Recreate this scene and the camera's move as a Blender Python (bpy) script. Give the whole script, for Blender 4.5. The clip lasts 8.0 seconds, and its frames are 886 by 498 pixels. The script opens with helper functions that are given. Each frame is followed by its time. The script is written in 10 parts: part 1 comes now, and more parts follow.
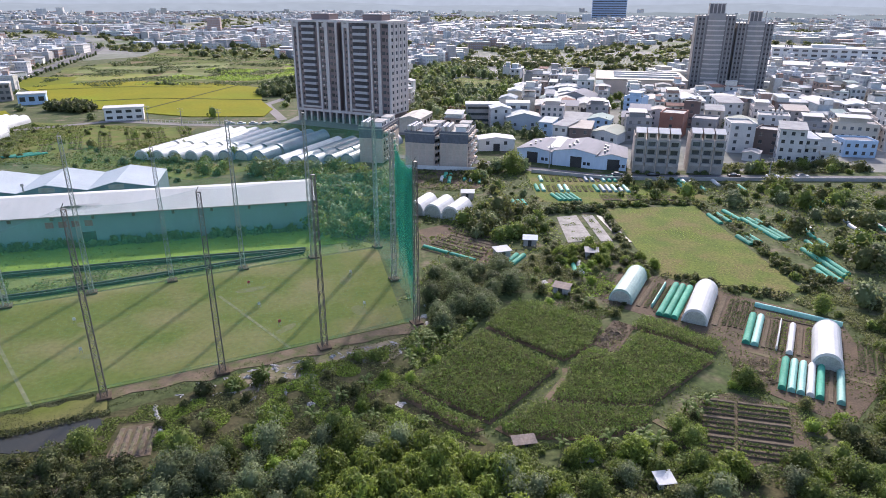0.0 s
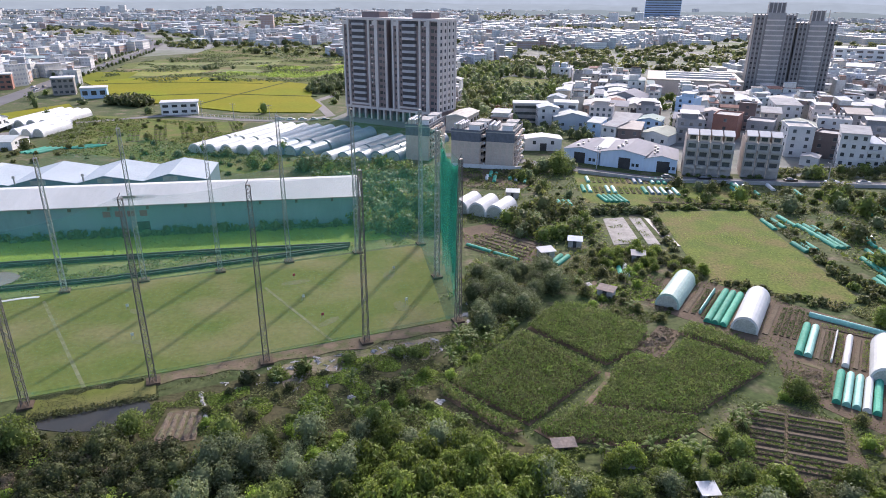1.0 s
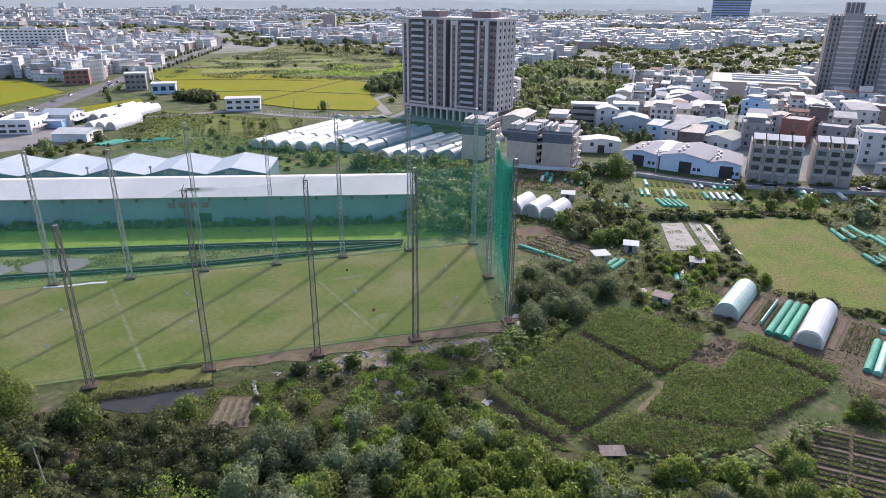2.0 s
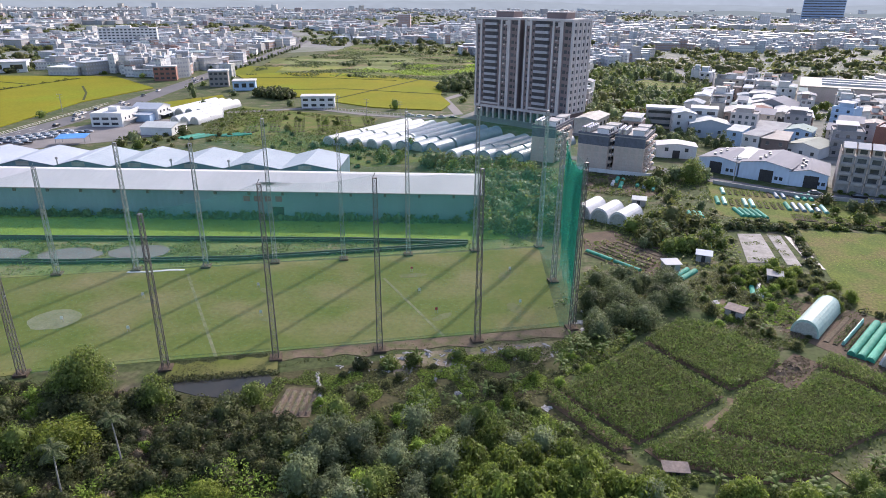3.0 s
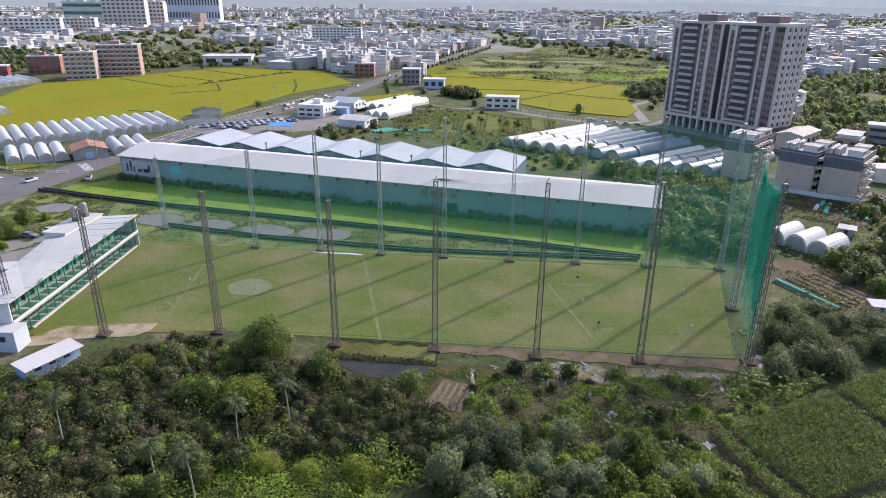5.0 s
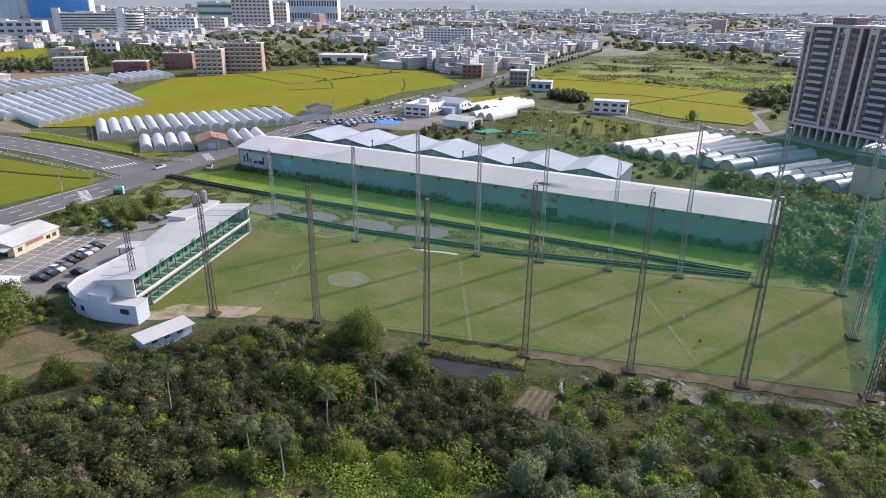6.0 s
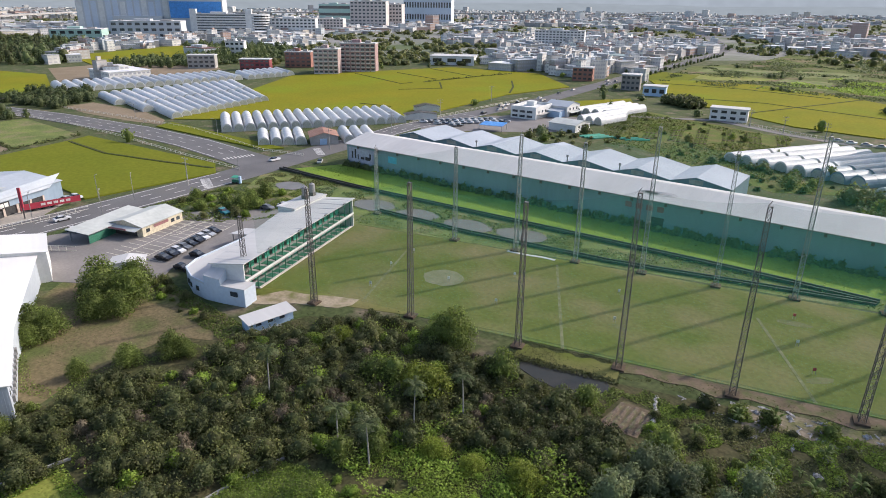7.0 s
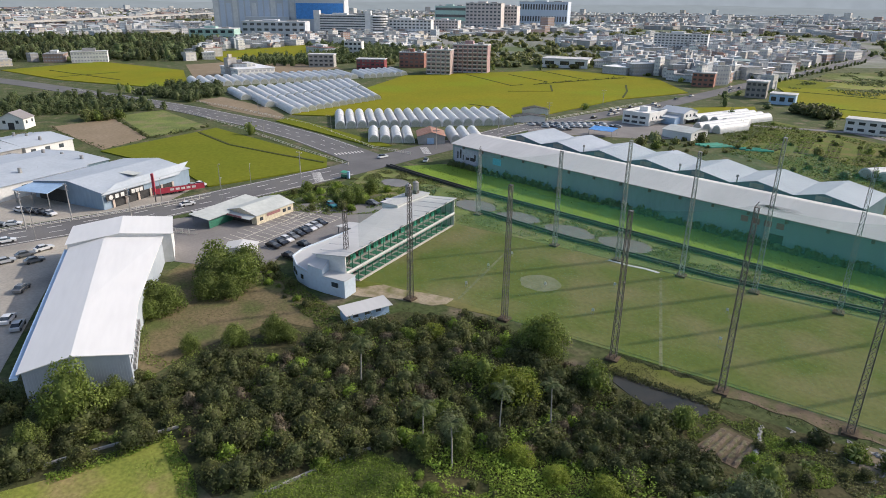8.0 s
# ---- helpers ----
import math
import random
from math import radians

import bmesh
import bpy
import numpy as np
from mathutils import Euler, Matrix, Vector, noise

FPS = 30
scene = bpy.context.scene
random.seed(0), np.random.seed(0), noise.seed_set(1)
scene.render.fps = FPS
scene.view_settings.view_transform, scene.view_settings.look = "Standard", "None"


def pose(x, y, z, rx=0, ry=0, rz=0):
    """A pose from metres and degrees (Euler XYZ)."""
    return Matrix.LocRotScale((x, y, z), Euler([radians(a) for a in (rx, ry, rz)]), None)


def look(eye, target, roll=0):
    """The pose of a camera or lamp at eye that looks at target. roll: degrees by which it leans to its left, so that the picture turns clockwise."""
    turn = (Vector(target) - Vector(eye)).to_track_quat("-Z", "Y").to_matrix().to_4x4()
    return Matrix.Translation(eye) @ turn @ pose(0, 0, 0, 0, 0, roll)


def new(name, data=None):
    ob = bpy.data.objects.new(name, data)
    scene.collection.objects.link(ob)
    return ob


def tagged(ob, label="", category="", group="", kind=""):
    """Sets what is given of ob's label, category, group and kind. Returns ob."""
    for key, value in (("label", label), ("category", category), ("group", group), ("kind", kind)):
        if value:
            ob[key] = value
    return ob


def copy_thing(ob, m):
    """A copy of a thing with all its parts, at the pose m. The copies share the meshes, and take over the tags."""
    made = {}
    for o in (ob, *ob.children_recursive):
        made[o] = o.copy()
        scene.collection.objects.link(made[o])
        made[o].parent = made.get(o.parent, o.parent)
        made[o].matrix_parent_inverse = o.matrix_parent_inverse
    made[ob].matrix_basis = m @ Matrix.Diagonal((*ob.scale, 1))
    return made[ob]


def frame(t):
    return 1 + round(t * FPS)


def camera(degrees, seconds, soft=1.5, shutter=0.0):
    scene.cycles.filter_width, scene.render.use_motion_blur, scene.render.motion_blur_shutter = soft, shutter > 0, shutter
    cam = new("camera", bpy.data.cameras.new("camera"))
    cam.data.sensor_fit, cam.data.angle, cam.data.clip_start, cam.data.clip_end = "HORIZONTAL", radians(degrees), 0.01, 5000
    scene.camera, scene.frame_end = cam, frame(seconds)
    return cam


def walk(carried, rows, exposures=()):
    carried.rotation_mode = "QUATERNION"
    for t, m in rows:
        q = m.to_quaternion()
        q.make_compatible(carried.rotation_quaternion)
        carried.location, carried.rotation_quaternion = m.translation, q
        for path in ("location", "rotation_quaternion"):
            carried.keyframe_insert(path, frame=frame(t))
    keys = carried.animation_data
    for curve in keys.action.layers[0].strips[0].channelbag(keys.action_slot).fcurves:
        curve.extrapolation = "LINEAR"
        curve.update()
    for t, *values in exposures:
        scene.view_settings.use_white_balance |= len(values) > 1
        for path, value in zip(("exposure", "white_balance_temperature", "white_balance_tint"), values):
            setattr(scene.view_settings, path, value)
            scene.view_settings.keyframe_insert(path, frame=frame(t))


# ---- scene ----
# camera: a drone that hovers and turns to its left
cam = camera(69.52, 8.0, soft=0.9)
ROWS = [
    (0.0, 0.11, -0.93, 60.13, -2.46, -21.16, -0.28),
    (0.5, 0.04, -0.82, 59.98, -0.61, -21.23, -0.32),
    (1.0, -0.01, -0.71, 59.84, 1.70, -21.28, -0.39),
    (2.5, -0.05, -0.40, 59.64, 9.69, -21.35, -0.44),
    (3.0, -0.07, -0.33, 59.71, 13.00, -21.36, -0.47),
    (3.5, -0.07, -0.25, 59.81, 16.22, -21.38, -0.54),
    (4.0, -0.04, -0.14, 59.91, 20.04, -21.38, -0.50),
    (4.5, 0.00, 0.00, 60.00, 24.50, -21.38, -0.49),
    (6.0, 0.13, 0.58, 60.01, 38.50, -21.33, -0.57),
    (6.5, 0.19, 0.80, 59.98, 43.20, -21.33, -0.57),
    (7.0, 0.24, 1.07, 59.95, 47.99, -21.30, -0.58),
    (7.5, 0.29, 1.42, 59.90, 52.82, -21.29, -0.55),
    (8.0, 0.34, 1.81, 59.85, 57.69, -21.25, -0.61),
]
walk(cam, [(t, pose(x, y, z, 90 + pitch, roll, yaw)) for t, x, y, z, yaw, pitch, roll in ROWS],
     [(0.0, 0.98, 6180, 22), (3.0, 0.92, 6180, 22), (4.5, 0.88, 6220, 22), (6.0, 0.75, 6340, 20), (7.0, 0.64, 6430, 16), (8.0, 0.46, 6550, 13)])

# daylight: a low sun ahead of the camera in a clear, hazy sky
SUN_UP, SUN_WAY = radians(32), radians(74)
SUN_DIR = Vector((math.cos(SUN_UP) * math.cos(SUN_WAY), math.cos(SUN_UP) * math.sin(SUN_WAY), math.sin(SUN_UP)))
world = bpy.data.worlds.new("world")
scene.world = world
world.use_nodes = True
sky = world.node_tree.nodes.new("ShaderNodeTexSky")
sky.sky_type, sky.sun_disc = "NISHITA", False
sky.sun_elevation, sky.sun_rotation = SUN_UP, radians(90) - SUN_WAY
sky.air_density, sky.dust_density, sky.ozone_density = 1.0, 2.4, 1.0
world.node_tree.nodes["Background"].inputs[1].default_value = 0.15
world.node_tree.links.new(sky.outputs[0], world.node_tree.nodes["Background"].inputs[0])
sun = new("sun", bpy.data.lights.new("sun", "SUN"))
sun.data.energy, sun.data.angle, sun.data.color = 2.72, radians(0.6), (1.0, 0.94, 0.84)
sun.matrix_world = look(SUN_DIR * 300, (0, 0, 0))


# ---------- small builders ----------
class B:
    """A mesh in the making: boxes, prisms, tubes, sheets."""

    def __init__(self):
        self.v, self.f = [], []

    def add(self, verts, faces):
        n = len(self.v)
        self.v += [tuple(p) for p in verts]
        self.f += [tuple(i + n for i in q) for q in faces]
        return self

    def box(self, x0, y0, z0, x1, y1, z1):
        return self.add([(x0, y0, z0), (x1, y0, z0), (x1, y1, z0), (x0, y1, z0), (x0, y0, z1), (x1, y0, z1), (x1, y1, z1), (x0, y1, z1)],
                        [(3, 2, 1, 0), (4, 5, 6, 7), (0, 1, 5, 4), (1, 2, 6, 5), (2, 3, 7, 6), (3, 0, 4, 7)])

    def prism(self, pts, z0, z1):
        """An upright prism over a plan polygon (counter-clockwise)."""
        n = len(pts)
        area = sum(pts[i][0] * pts[(i + 1) % n][1] - pts[(i + 1) % n][0] * pts[i][1] for i in range(n))
        pts = list(pts) if area > 0 else list(pts)[::-1]
        return self.add([(x, y, z0) for x, y in pts] + [(x, y, z1) for x, y in pts],
                        [tuple(range(n))[::-1], tuple(range(n, 2 * n))] + [(i, (i + 1) % n, (i + 1) % n + n, i + n) for i in range(n)])

    def along(self, outline, y0, y1):
        """A profile of (x, z) points drawn along y."""
        n = len(outline)
        return self.add([(x, y0, z) for x, z in outline] + [(x, y1, z) for x, z in outline],
                        [tuple(range(n)), tuple(range(n, 2 * n))[::-1]] + [(i, i + n, (i + 1) % n + n, (i + 1) % n) for i in range(n)])

    def beam(self, a, b, w, h=None):
        """A square bar from a to b."""
        a, b = Vector(a), Vector(b)
        d = (b - a).normalized()
        s = d.cross(Vector((0, 0, 1)))
        s = s.normalized() if s.length > 0.01 else Vector((1, 0, 0))
        u = s.cross(d).normalized()
        s, u = s * w / 2, u * (h or w) / 2
        q = [a - s - u, a + s - u, a + s + u, a - s + u, b - s - u, b + s - u, b + s + u, b - s + u]
        return self.add(q, [(3, 2, 1, 0), (4, 5, 6, 7), (0, 1, 5, 4), (1, 2, 6, 5), (2, 3, 7, 6), (3, 0, 4, 7)])

    def tube(self, a, b, r0, r1=None, n=8):
        a, b = Vector(a), Vector(b)
        r1 = r0 if r1 is None else r1
        d = (b - a).normalized()
        s = d.orthogonal().normalized()
        u = d.cross(s)
        ring = [s * math.cos(k * math.tau / n) + u * math.sin(k * math.tau / n) for k in range(n)]
        return self.add([a + p * r0 for p in ring] + [b + p * r1 for p in ring],
                        [tuple(range(n))[::-1], tuple(range(n, 2 * n))] + [(i, (i + 1) % n, (i + 1) % n + n, i + n) for i in range(n)])

    def mesh(self, name, material, smooth=False):
        me = bpy.data.meshes.new(name)
        me.from_pydata(self.v, [], self.f)
        me.materials.append(material)
        if smooth:
            me.polygons.foreach_set("use_smooth", [True] * len(me.polygons))
        me.update()
        return me


def flat(x, y, z=0.0, turn=0.0):
    """A place on the ground, turned about the upright."""
    return pose(x, y, z, 0, 0, turn)


def part(name, b, material, parent, label="", m=None, smooth=False):
    """Links a mesh as ONE part under a thing or a part."""
    ob = new(name, b if isinstance(b, bpy.types.Mesh) else b.mesh(name, material, smooth))
    ob.parent = parent
    if m is not None:
        ob.matrix_basis = m
    return tagged(ob, label)


def thing(name, label, category, group="", m=None, b=None, material=None, kind="", smooth=False):
    """A top-level thing: an Empty, or one mesh where b is given."""
    ob = new(name, None if b is None else (b if isinstance(b, bpy.types.Mesh) else b.mesh(name, material, smooth)))
    if m is not None:
        ob.matrix_basis = m
    return tagged(ob, label, category, group, kind)


# ---------- materials ----------
def mat(name, c1, c2=None, rough=0.8, metal=0.0, scale=1.0, fine=8.0, bump=0.0, space="Object", stretch=(1, 1, 1), spread=0.0, grain=0.25,
        c3=None, c3_at=0.6, c3_scale=0.05, translucent=0.0, alpha=1.0, island=0.0, spec=0.5, c3_soft=0.1):
    """A surface with large stains (scale), fine grain (fine) and relief; spread varies it from thing to thing, island from piece to piece."""
    m = bpy.data.materials.new(name)
    m.use_nodes = True
    nt = m.node_tree
    N, link = nt.nodes, nt.links.new
    bsdf = N["Principled BSDF"]
    c2 = c2 or tuple(v * 0.75 for v in c1)
    if space == "World":
        co = N.new("ShaderNodeNewGeometry").outputs["Position"]
    else:
        co = N.new("ShaderNodeTexCoord").outputs["Object"]
    mp = N.new("ShaderNodeMapping")
    mp.inputs["Scale"].default_value = stretch
    link(co, mp.inputs[0])
    co = mp.outputs[0]

    def noisy(s, detail=4.0):
        n = N.new("ShaderNodeTexNoise")
        n.inputs["Scale"].default_value, n.inputs["Detail"].default_value = s, detail
        link(co, n.inputs[0])
        return n.outputs[0]

    def ramp(v, lo, hi):
        r = N.new("ShaderNodeMapRange")
        r.inputs[1].default_value, r.inputs[2].default_value = lo, hi
        link(v, r.inputs[0])
        return r.outputs[0]

    def mix(f, a, b, mode="MIX"):
        x = N.new("ShaderNodeMix")
        x.data_type, x.blend_type = "RGBA", mode
        for k, v in ((0, f), (6, a), (7, b)):
            if isinstance(v, (int, float)):
                x.inputs[k].default_value = v
            elif isinstance(v, tuple):
                x.inputs[k].default_value = (*v, 1)
            else:
                link(v, x.inputs[k])
        return x.outputs[2]

    col = mix(ramp(noisy(scale), 0.32, 0.68), c1, c2)
    if c3:
        col = mix(ramp(noisy(c3_scale, 5.0), c3_at - c3_soft, c3_at + c3_soft), col, c3)
    g = noisy(fine, 3.0)
    if grain:
        s = N.new("ShaderNodeMapRange")
        s.inputs[1].default_value, s.inputs[2].default_value, s.inputs[3].default_value, s.inputs[4].default_value = 0.25, 0.75, 1 - grain, 1 + grain
        link(g, s.inputs[0])
        col = mix(1.0, col, s.outputs[0], "MULTIPLY")
    for amount, source in ((spread, "ShaderNodeObjectInfo"), (island, "ShaderNodeNewGeometry")):
        if amount:
            o = N.new(source)
            s = N.new("ShaderNodeMapRange")
            s.inputs[3].default_value, s.inputs[4].default_value = 1 - amount, 1 + amount
            link(o.outputs["Random" if source.endswith("Info") else "Random Per Island"], s.inputs[0])
            col = mix(1.0, col, s.outputs[0], "MULTIPLY")
    link(col, bsdf.inputs["Base Color"])
    bsdf.inputs["Roughness"].default_value, bsdf.inputs["Metallic"].default_value = rough, metal
    bsdf.inputs["Specular IOR Level"].default_value = spec
    if bump:
        bp = N.new("ShaderNodeBump")
        bp.inputs["Strength"].default_value, bp.inputs["Distance"].default_value = min(1.0, bump), 0.1 if bump <= 1 else 0.1 * bump
        link(g, bp.inputs["Height"])
        link(bp.outputs[0], bsdf.inputs["Normal"])
    out = N["Material Output"]
    shader = bsdf.outputs[0]
    if translucent:
        tr = N.new("ShaderNodeBsdfTranslucent")
        link(col, tr.inputs[0])
        ms = N.new("ShaderNodeMixShader")
        ms.inputs[0].default_value = translucent
        link(shader, ms.inputs[1])
        link(tr.outputs[0], ms.inputs[2])
        shader = ms.outputs[0]
    if alpha < 1:
        tp = N.new("ShaderNodeBsdfTransparent")
        ms = N.new("ShaderNodeMixShader")
        ms.inputs[0].default_value = alpha
        link(tp.outputs[0], ms.inputs[1])
        link(shader, ms.inputs[2])
        shader = ms.outputs[0]
    link(shader, out.inputs[0])
    return m


def hued(name, stops, rough=0.8, grain=0.2, fine=3.0, source="island", metal=0.0, translucent=0.0, scale=0.4):
    """A material whose colour is drawn from a list, piece by piece (island) or thing by thing (object)."""
    m = mat(name, (1, 1, 1), (0.8, 0.8, 0.78), rough, metal, scale=scale, fine=fine, grain=grain, translucent=translucent)
    nt = m.node_tree
    N, link = nt.nodes, nt.links.new
    ramp = N.new("ShaderNodeValToRGB")
    ramp.color_ramp.interpolation = "CONSTANT"
    while len(ramp.color_ramp.elements) < len(stops):
        ramp.color_ramp.elements.new(1.0)
    for k, c in enumerate(stops):
        ramp.color_ramp.elements[k].position = k / len(stops)
        ramp.color_ramp.elements[k].color = (*c, 1)
    if source == "island":
        link(N.new("ShaderNodeNewGeometry").outputs["Random Per Island"], ramp.inputs[0])
    else:
        link(N.new("ShaderNodeObjectInfo").outputs["Random"], ramp.inputs[0])
    bsdf = N["Principled BSDF"]
    before = bsdf.inputs["Base Color"].links[0].from_socket
    x = N.new("ShaderNodeMix")
    x.data_type, x.blend_type = "RGBA", "MULTIPLY"
    x.inputs[0].default_value = 1.0
    link(before, x.inputs[6])
    link(ramp.outputs[0], x.inputs[7])
    link(x.outputs[2], bsdf.inputs["Base Color"])
    if translucent:
        link(x.outputs[2], N["Translucent BSDF"].inputs[0])
    return m


M = {}
M["ground"] = mat("ground", (0.05, 0.075, 0.024), (0.085, 0.095, 0.04), 0.95, scale=0.06, fine=0.9, bump=0.6, space="World", spec=0.12, grain=0.4, c3=(0.16, 0.13, 0.09), c3_at=0.62, c3_scale=0.15)
M["scrub_soil"] = mat("scrub_soil", (0.045, 0.055, 0.02), (0.08, 0.07, 0.035), 0.95, scale=0.15, fine=1.5, bump=0.8, space="World", spec=0.12, grain=0.5)
M["lawn"] = mat("lawn", (0.095, 0.122, 0.022), (0.122, 0.135, 0.032), 0.9, scale=0.16, fine=1.1, bump=0.15, space="World", spec=0.1, grain=0.16, c3=(0.182, 0.158, 0.07), c3_at=0.575, c3_scale=0.062, c3_soft=0.12)
M["grass"] = mat("grass", (0.185, 0.275, 0.034), (0.135, 0.215, 0.028), 0.9, scale=0.12, fine=2.0, bump=0.5, space="World", spec=0.12, grain=0.3)
M["rough_grass"] = mat("rough_grass", (0.16, 0.19, 0.055), (0.10, 0.13, 0.04), 0.92, scale=0.1, fine=1.3, bump=0.6, space="World", spec=0.12, grain=0.3, c3=(0.20, 0.17, 0.09), c3_at=0.6, c3_scale=0.09)
M["dry_grass"] = mat("dry_grass", (0.175, 0.135, 0.075), (0.115, 0.105, 0.05), 0.95, scale=0.12, fine=1.4, bump=0.7, space="World", spec=0.12, grain=0.3, c3=(0.09, 0.11, 0.035), c3_at=0.58, c3_scale=0.12)
M["soil"] = mat("soil", (0.13, 0.095, 0.065), (0.09, 0.07, 0.05), 0.95, scale=0.3, fine=2.5, bump=0.6, space="World", spec=0.12, grain=0.25)
M["dirt"] = mat("dirt", (0.185, 0.14, 0.095), (0.115, 0.09, 0.06), 0.95, c3=(0.10, 0.11, 0.045), c3_at=0.58, c3_scale=0.35, scale=0.25, fine=2.0, bump=0.4, space="World", spec=0.12, grain=0.2)
M["brown_field"] = mat("brown_field", (0.24, 0.19, 0.13), (0.20, 0.155, 0.10), 0.95, scale=0.05, fine=0.7, bump=0.3, space="World", spec=0.12, grain=0.15)
M["rice"] = mat("rice", (0.205, 0.188, 0.016), (0.165, 0.172, 0.015), 0.9, scale=0.03, fine=0.7, bump=0.5, space="World", spec=0.03, grain=0.14, c3=(0.17, 0.20, 0.016), c3_at=0.6, c3_scale=0.02)
M["rice_green"] = mat("rice_green", (0.125, 0.145, 0.015), (0.145, 0.155, 0.017), 0.85, scale=0.04, fine=0.8, bump=0.5, space="World", spec=0.03, grain=0.15)
M["dyke"] = mat("dyke", (0.04, 0.06, 0.016), (0.06, 0.06, 0.026), 0.95, scale=0.3, fine=2, space="World", spec=0.12)
M["asphalt"] = mat("asphalt", (0.15, 0.147, 0.147), (0.115, 0.113, 0.115), 0.85, scale=0.08, fine=3, bump=0.05, space="World", spec=0.12, grain=0.1, c3=(0.14, 0.135, 0.13), c3_at=0.6, c3_scale=0.05)
M["yard"] = mat("yard", (0.23, 0.215, 0.205), (0.17, 0.16, 0.15), 0.9, scale=0.07, fine=1.5, space="World", spec=0.12, grain=0.1)
M["line"] = mat("line", (0.7, 0.69, 0.66), (0.5, 0.49, 0.46), 0.8, scale=0.8, fine=5, space="World", spec=0.12)
M["concrete"] = mat("concrete", (0.36, 0.35, 0.33), (0.27, 0.26, 0.245), 0.9, scale=0.4, fine=5, bump=0.1, grain=0.12)
M["water"] = mat("water", (0.155, 0.13, 0.10), (0.12, 0.10, 0.076), 0.25, scale=0.2, fine=1.5, space="World", spec=0.3, grain=0.05, bump=0.02)
M["dark_water"] = mat("dark_water", (0.03, 0.03, 0.022), (0.04, 0.036, 0.026), 0.18, scale=0.2, fine=1.5, space="World", spec=0.25, grain=0.05)
M["plastic_white"] = mat("plastic_white", (0.72, 0.73, 0.72), (0.62, 0.63, 0.62), 0.45, scale=0.4, fine=2, grain=0.06, translucent=0.25)
M["film_greenish"] = mat("film_greenish", (0.50, 0.66, 0.59), (0.42, 0.58, 0.52), 0.5, scale=0.4, fine=2, grain=0.15, translucent=0.25, spread=0.12)
M["film_clear"] = mat("film_clear", (0.70, 0.71, 0.71), (0.61, 0.62, 0.61), 0.4, scale=0.25, fine=1.2, grain=0.1, translucent=0.25, spread=0.12)
M["meadow_grass"] = mat("meadow_grass", (0.125, 0.150, 0.036), (0.088, 0.122, 0.030), 0.92, scale=0.16, fine=1.6, bump=0.7, space="World", spec=0.05, grain=0.4, c3=(0.150, 0.132, 0.055), c3_at=0.55, c3_scale=0.12)
M["grey_sheet"] = mat("grey_sheet", (0.29, 0.275, 0.25), (0.19, 0.18, 0.155), 0.9, scale=0.3, fine=1.5, grain=0.2)
M["film_blue"] = mat("film_blue", (0.24, 0.32, 0.38), (0.17, 0.24, 0.29), 0.35, scale=0.2, fine=1.2, grain=0.1, translucent=0.2, spread=0.1)
M["green_film"] = mat("green_film", (0.035, 0.30, 0.19), (0.07, 0.36, 0.25), 0.75, scale=0.5, fine=3, grain=0.15, translucent=0.2, spread=0.2)
M["metal_white"] = mat("metal_white", (0.53, 0.525, 0.51), (0.45, 0.447, 0.437), 0.8, spec=0.15, scale=0.08, fine=0.8, grain=0.05, stretch=(1, 0.15, 1), c3=(0.48, 0.49, 0.50), c3_at=0.68, c3_scale=0.12)
M["wall_slate"] = mat("wall_slate", (0.13, 0.20, 0.24), (0.10, 0.16, 0.19), 0.6, scale=0.1, fine=1, grain=0.1, stretch=(1, 1, 0.3))
M["metal_bright"] = mat("metal_bright", (0.64, 0.635, 0.62), (0.58, 0.58, 0.57), 0.55, spec=0.3, scale=0.08, fine=0.8, grain=0.04, stretch=(1, 0.15, 1))
M["pale_yard"] = mat("pale_yard", (0.40, 0.365, 0.31), (0.31, 0.285, 0.245), 0.9, scale=0.07, fine=1.5, space="World", spec=0.12, grain=0.12, c3=(0.22, 0.205, 0.185), c3_at=0.62, c3_scale=0.06)
M["metal_bluegrey"] = mat("metal_bluegrey", (0.40, 0.44, 0.48), (0.34, 0.38, 0.42), 0.7, spec=0.15, scale=0.08, fine=1, grain=0.06)
M["wall_white"] = mat("wall_white", (0.66, 0.66, 0.64), (0.55, 0.55, 0.53), 0.8, scale=0.15, fine=1.5, grain=0.08)
M["wall_pale_blue"] = mat("wall_pale_blue", (0.52, 0.59, 0.66), (0.45, 0.52, 0.59), 0.8, scale=0.15, fine=1.5, grain=0.07)
M["wall_teal"] = mat("wall_teal", (0.20, 0.30, 0.32), (0.16, 0.25, 0.27), 0.55, scale=0.1, fine=1, grain=0.08, stretch=(1, 1, 0.3))
M["wall_blue"] = mat("wall_blue", (0.36, 0.50, 0.66), (0.30, 0.43, 0.58), 0.6, scale=0.15, fine=1, grain=0.08)
M["wall_beige"] = mat("wall_beige", (0.52, 0.43, 0.36), (0.45, 0.37, 0.31), 0.85, scale=0.15, fine=1.5, grain=0.08)
M["tile_brown"] = mat("tile_brown", (0.205, 0.148, 0.14), (0.165, 0.12, 0.114), 0.6, scale=0.2, fine=2, grain=0.12)
M["tile_grey"] = mat("tile_grey", (0.23, 0.215, 0.205), (0.19, 0.175, 0.17), 0.6, scale=0.2, fine=2, grain=0.12)
M["stone_pale"] = mat("stone_pale", (0.56, 0.51, 0.48), (0.48, 0.43, 0.40), 0.75, scale=0.2, fine=2, grain=0.08)
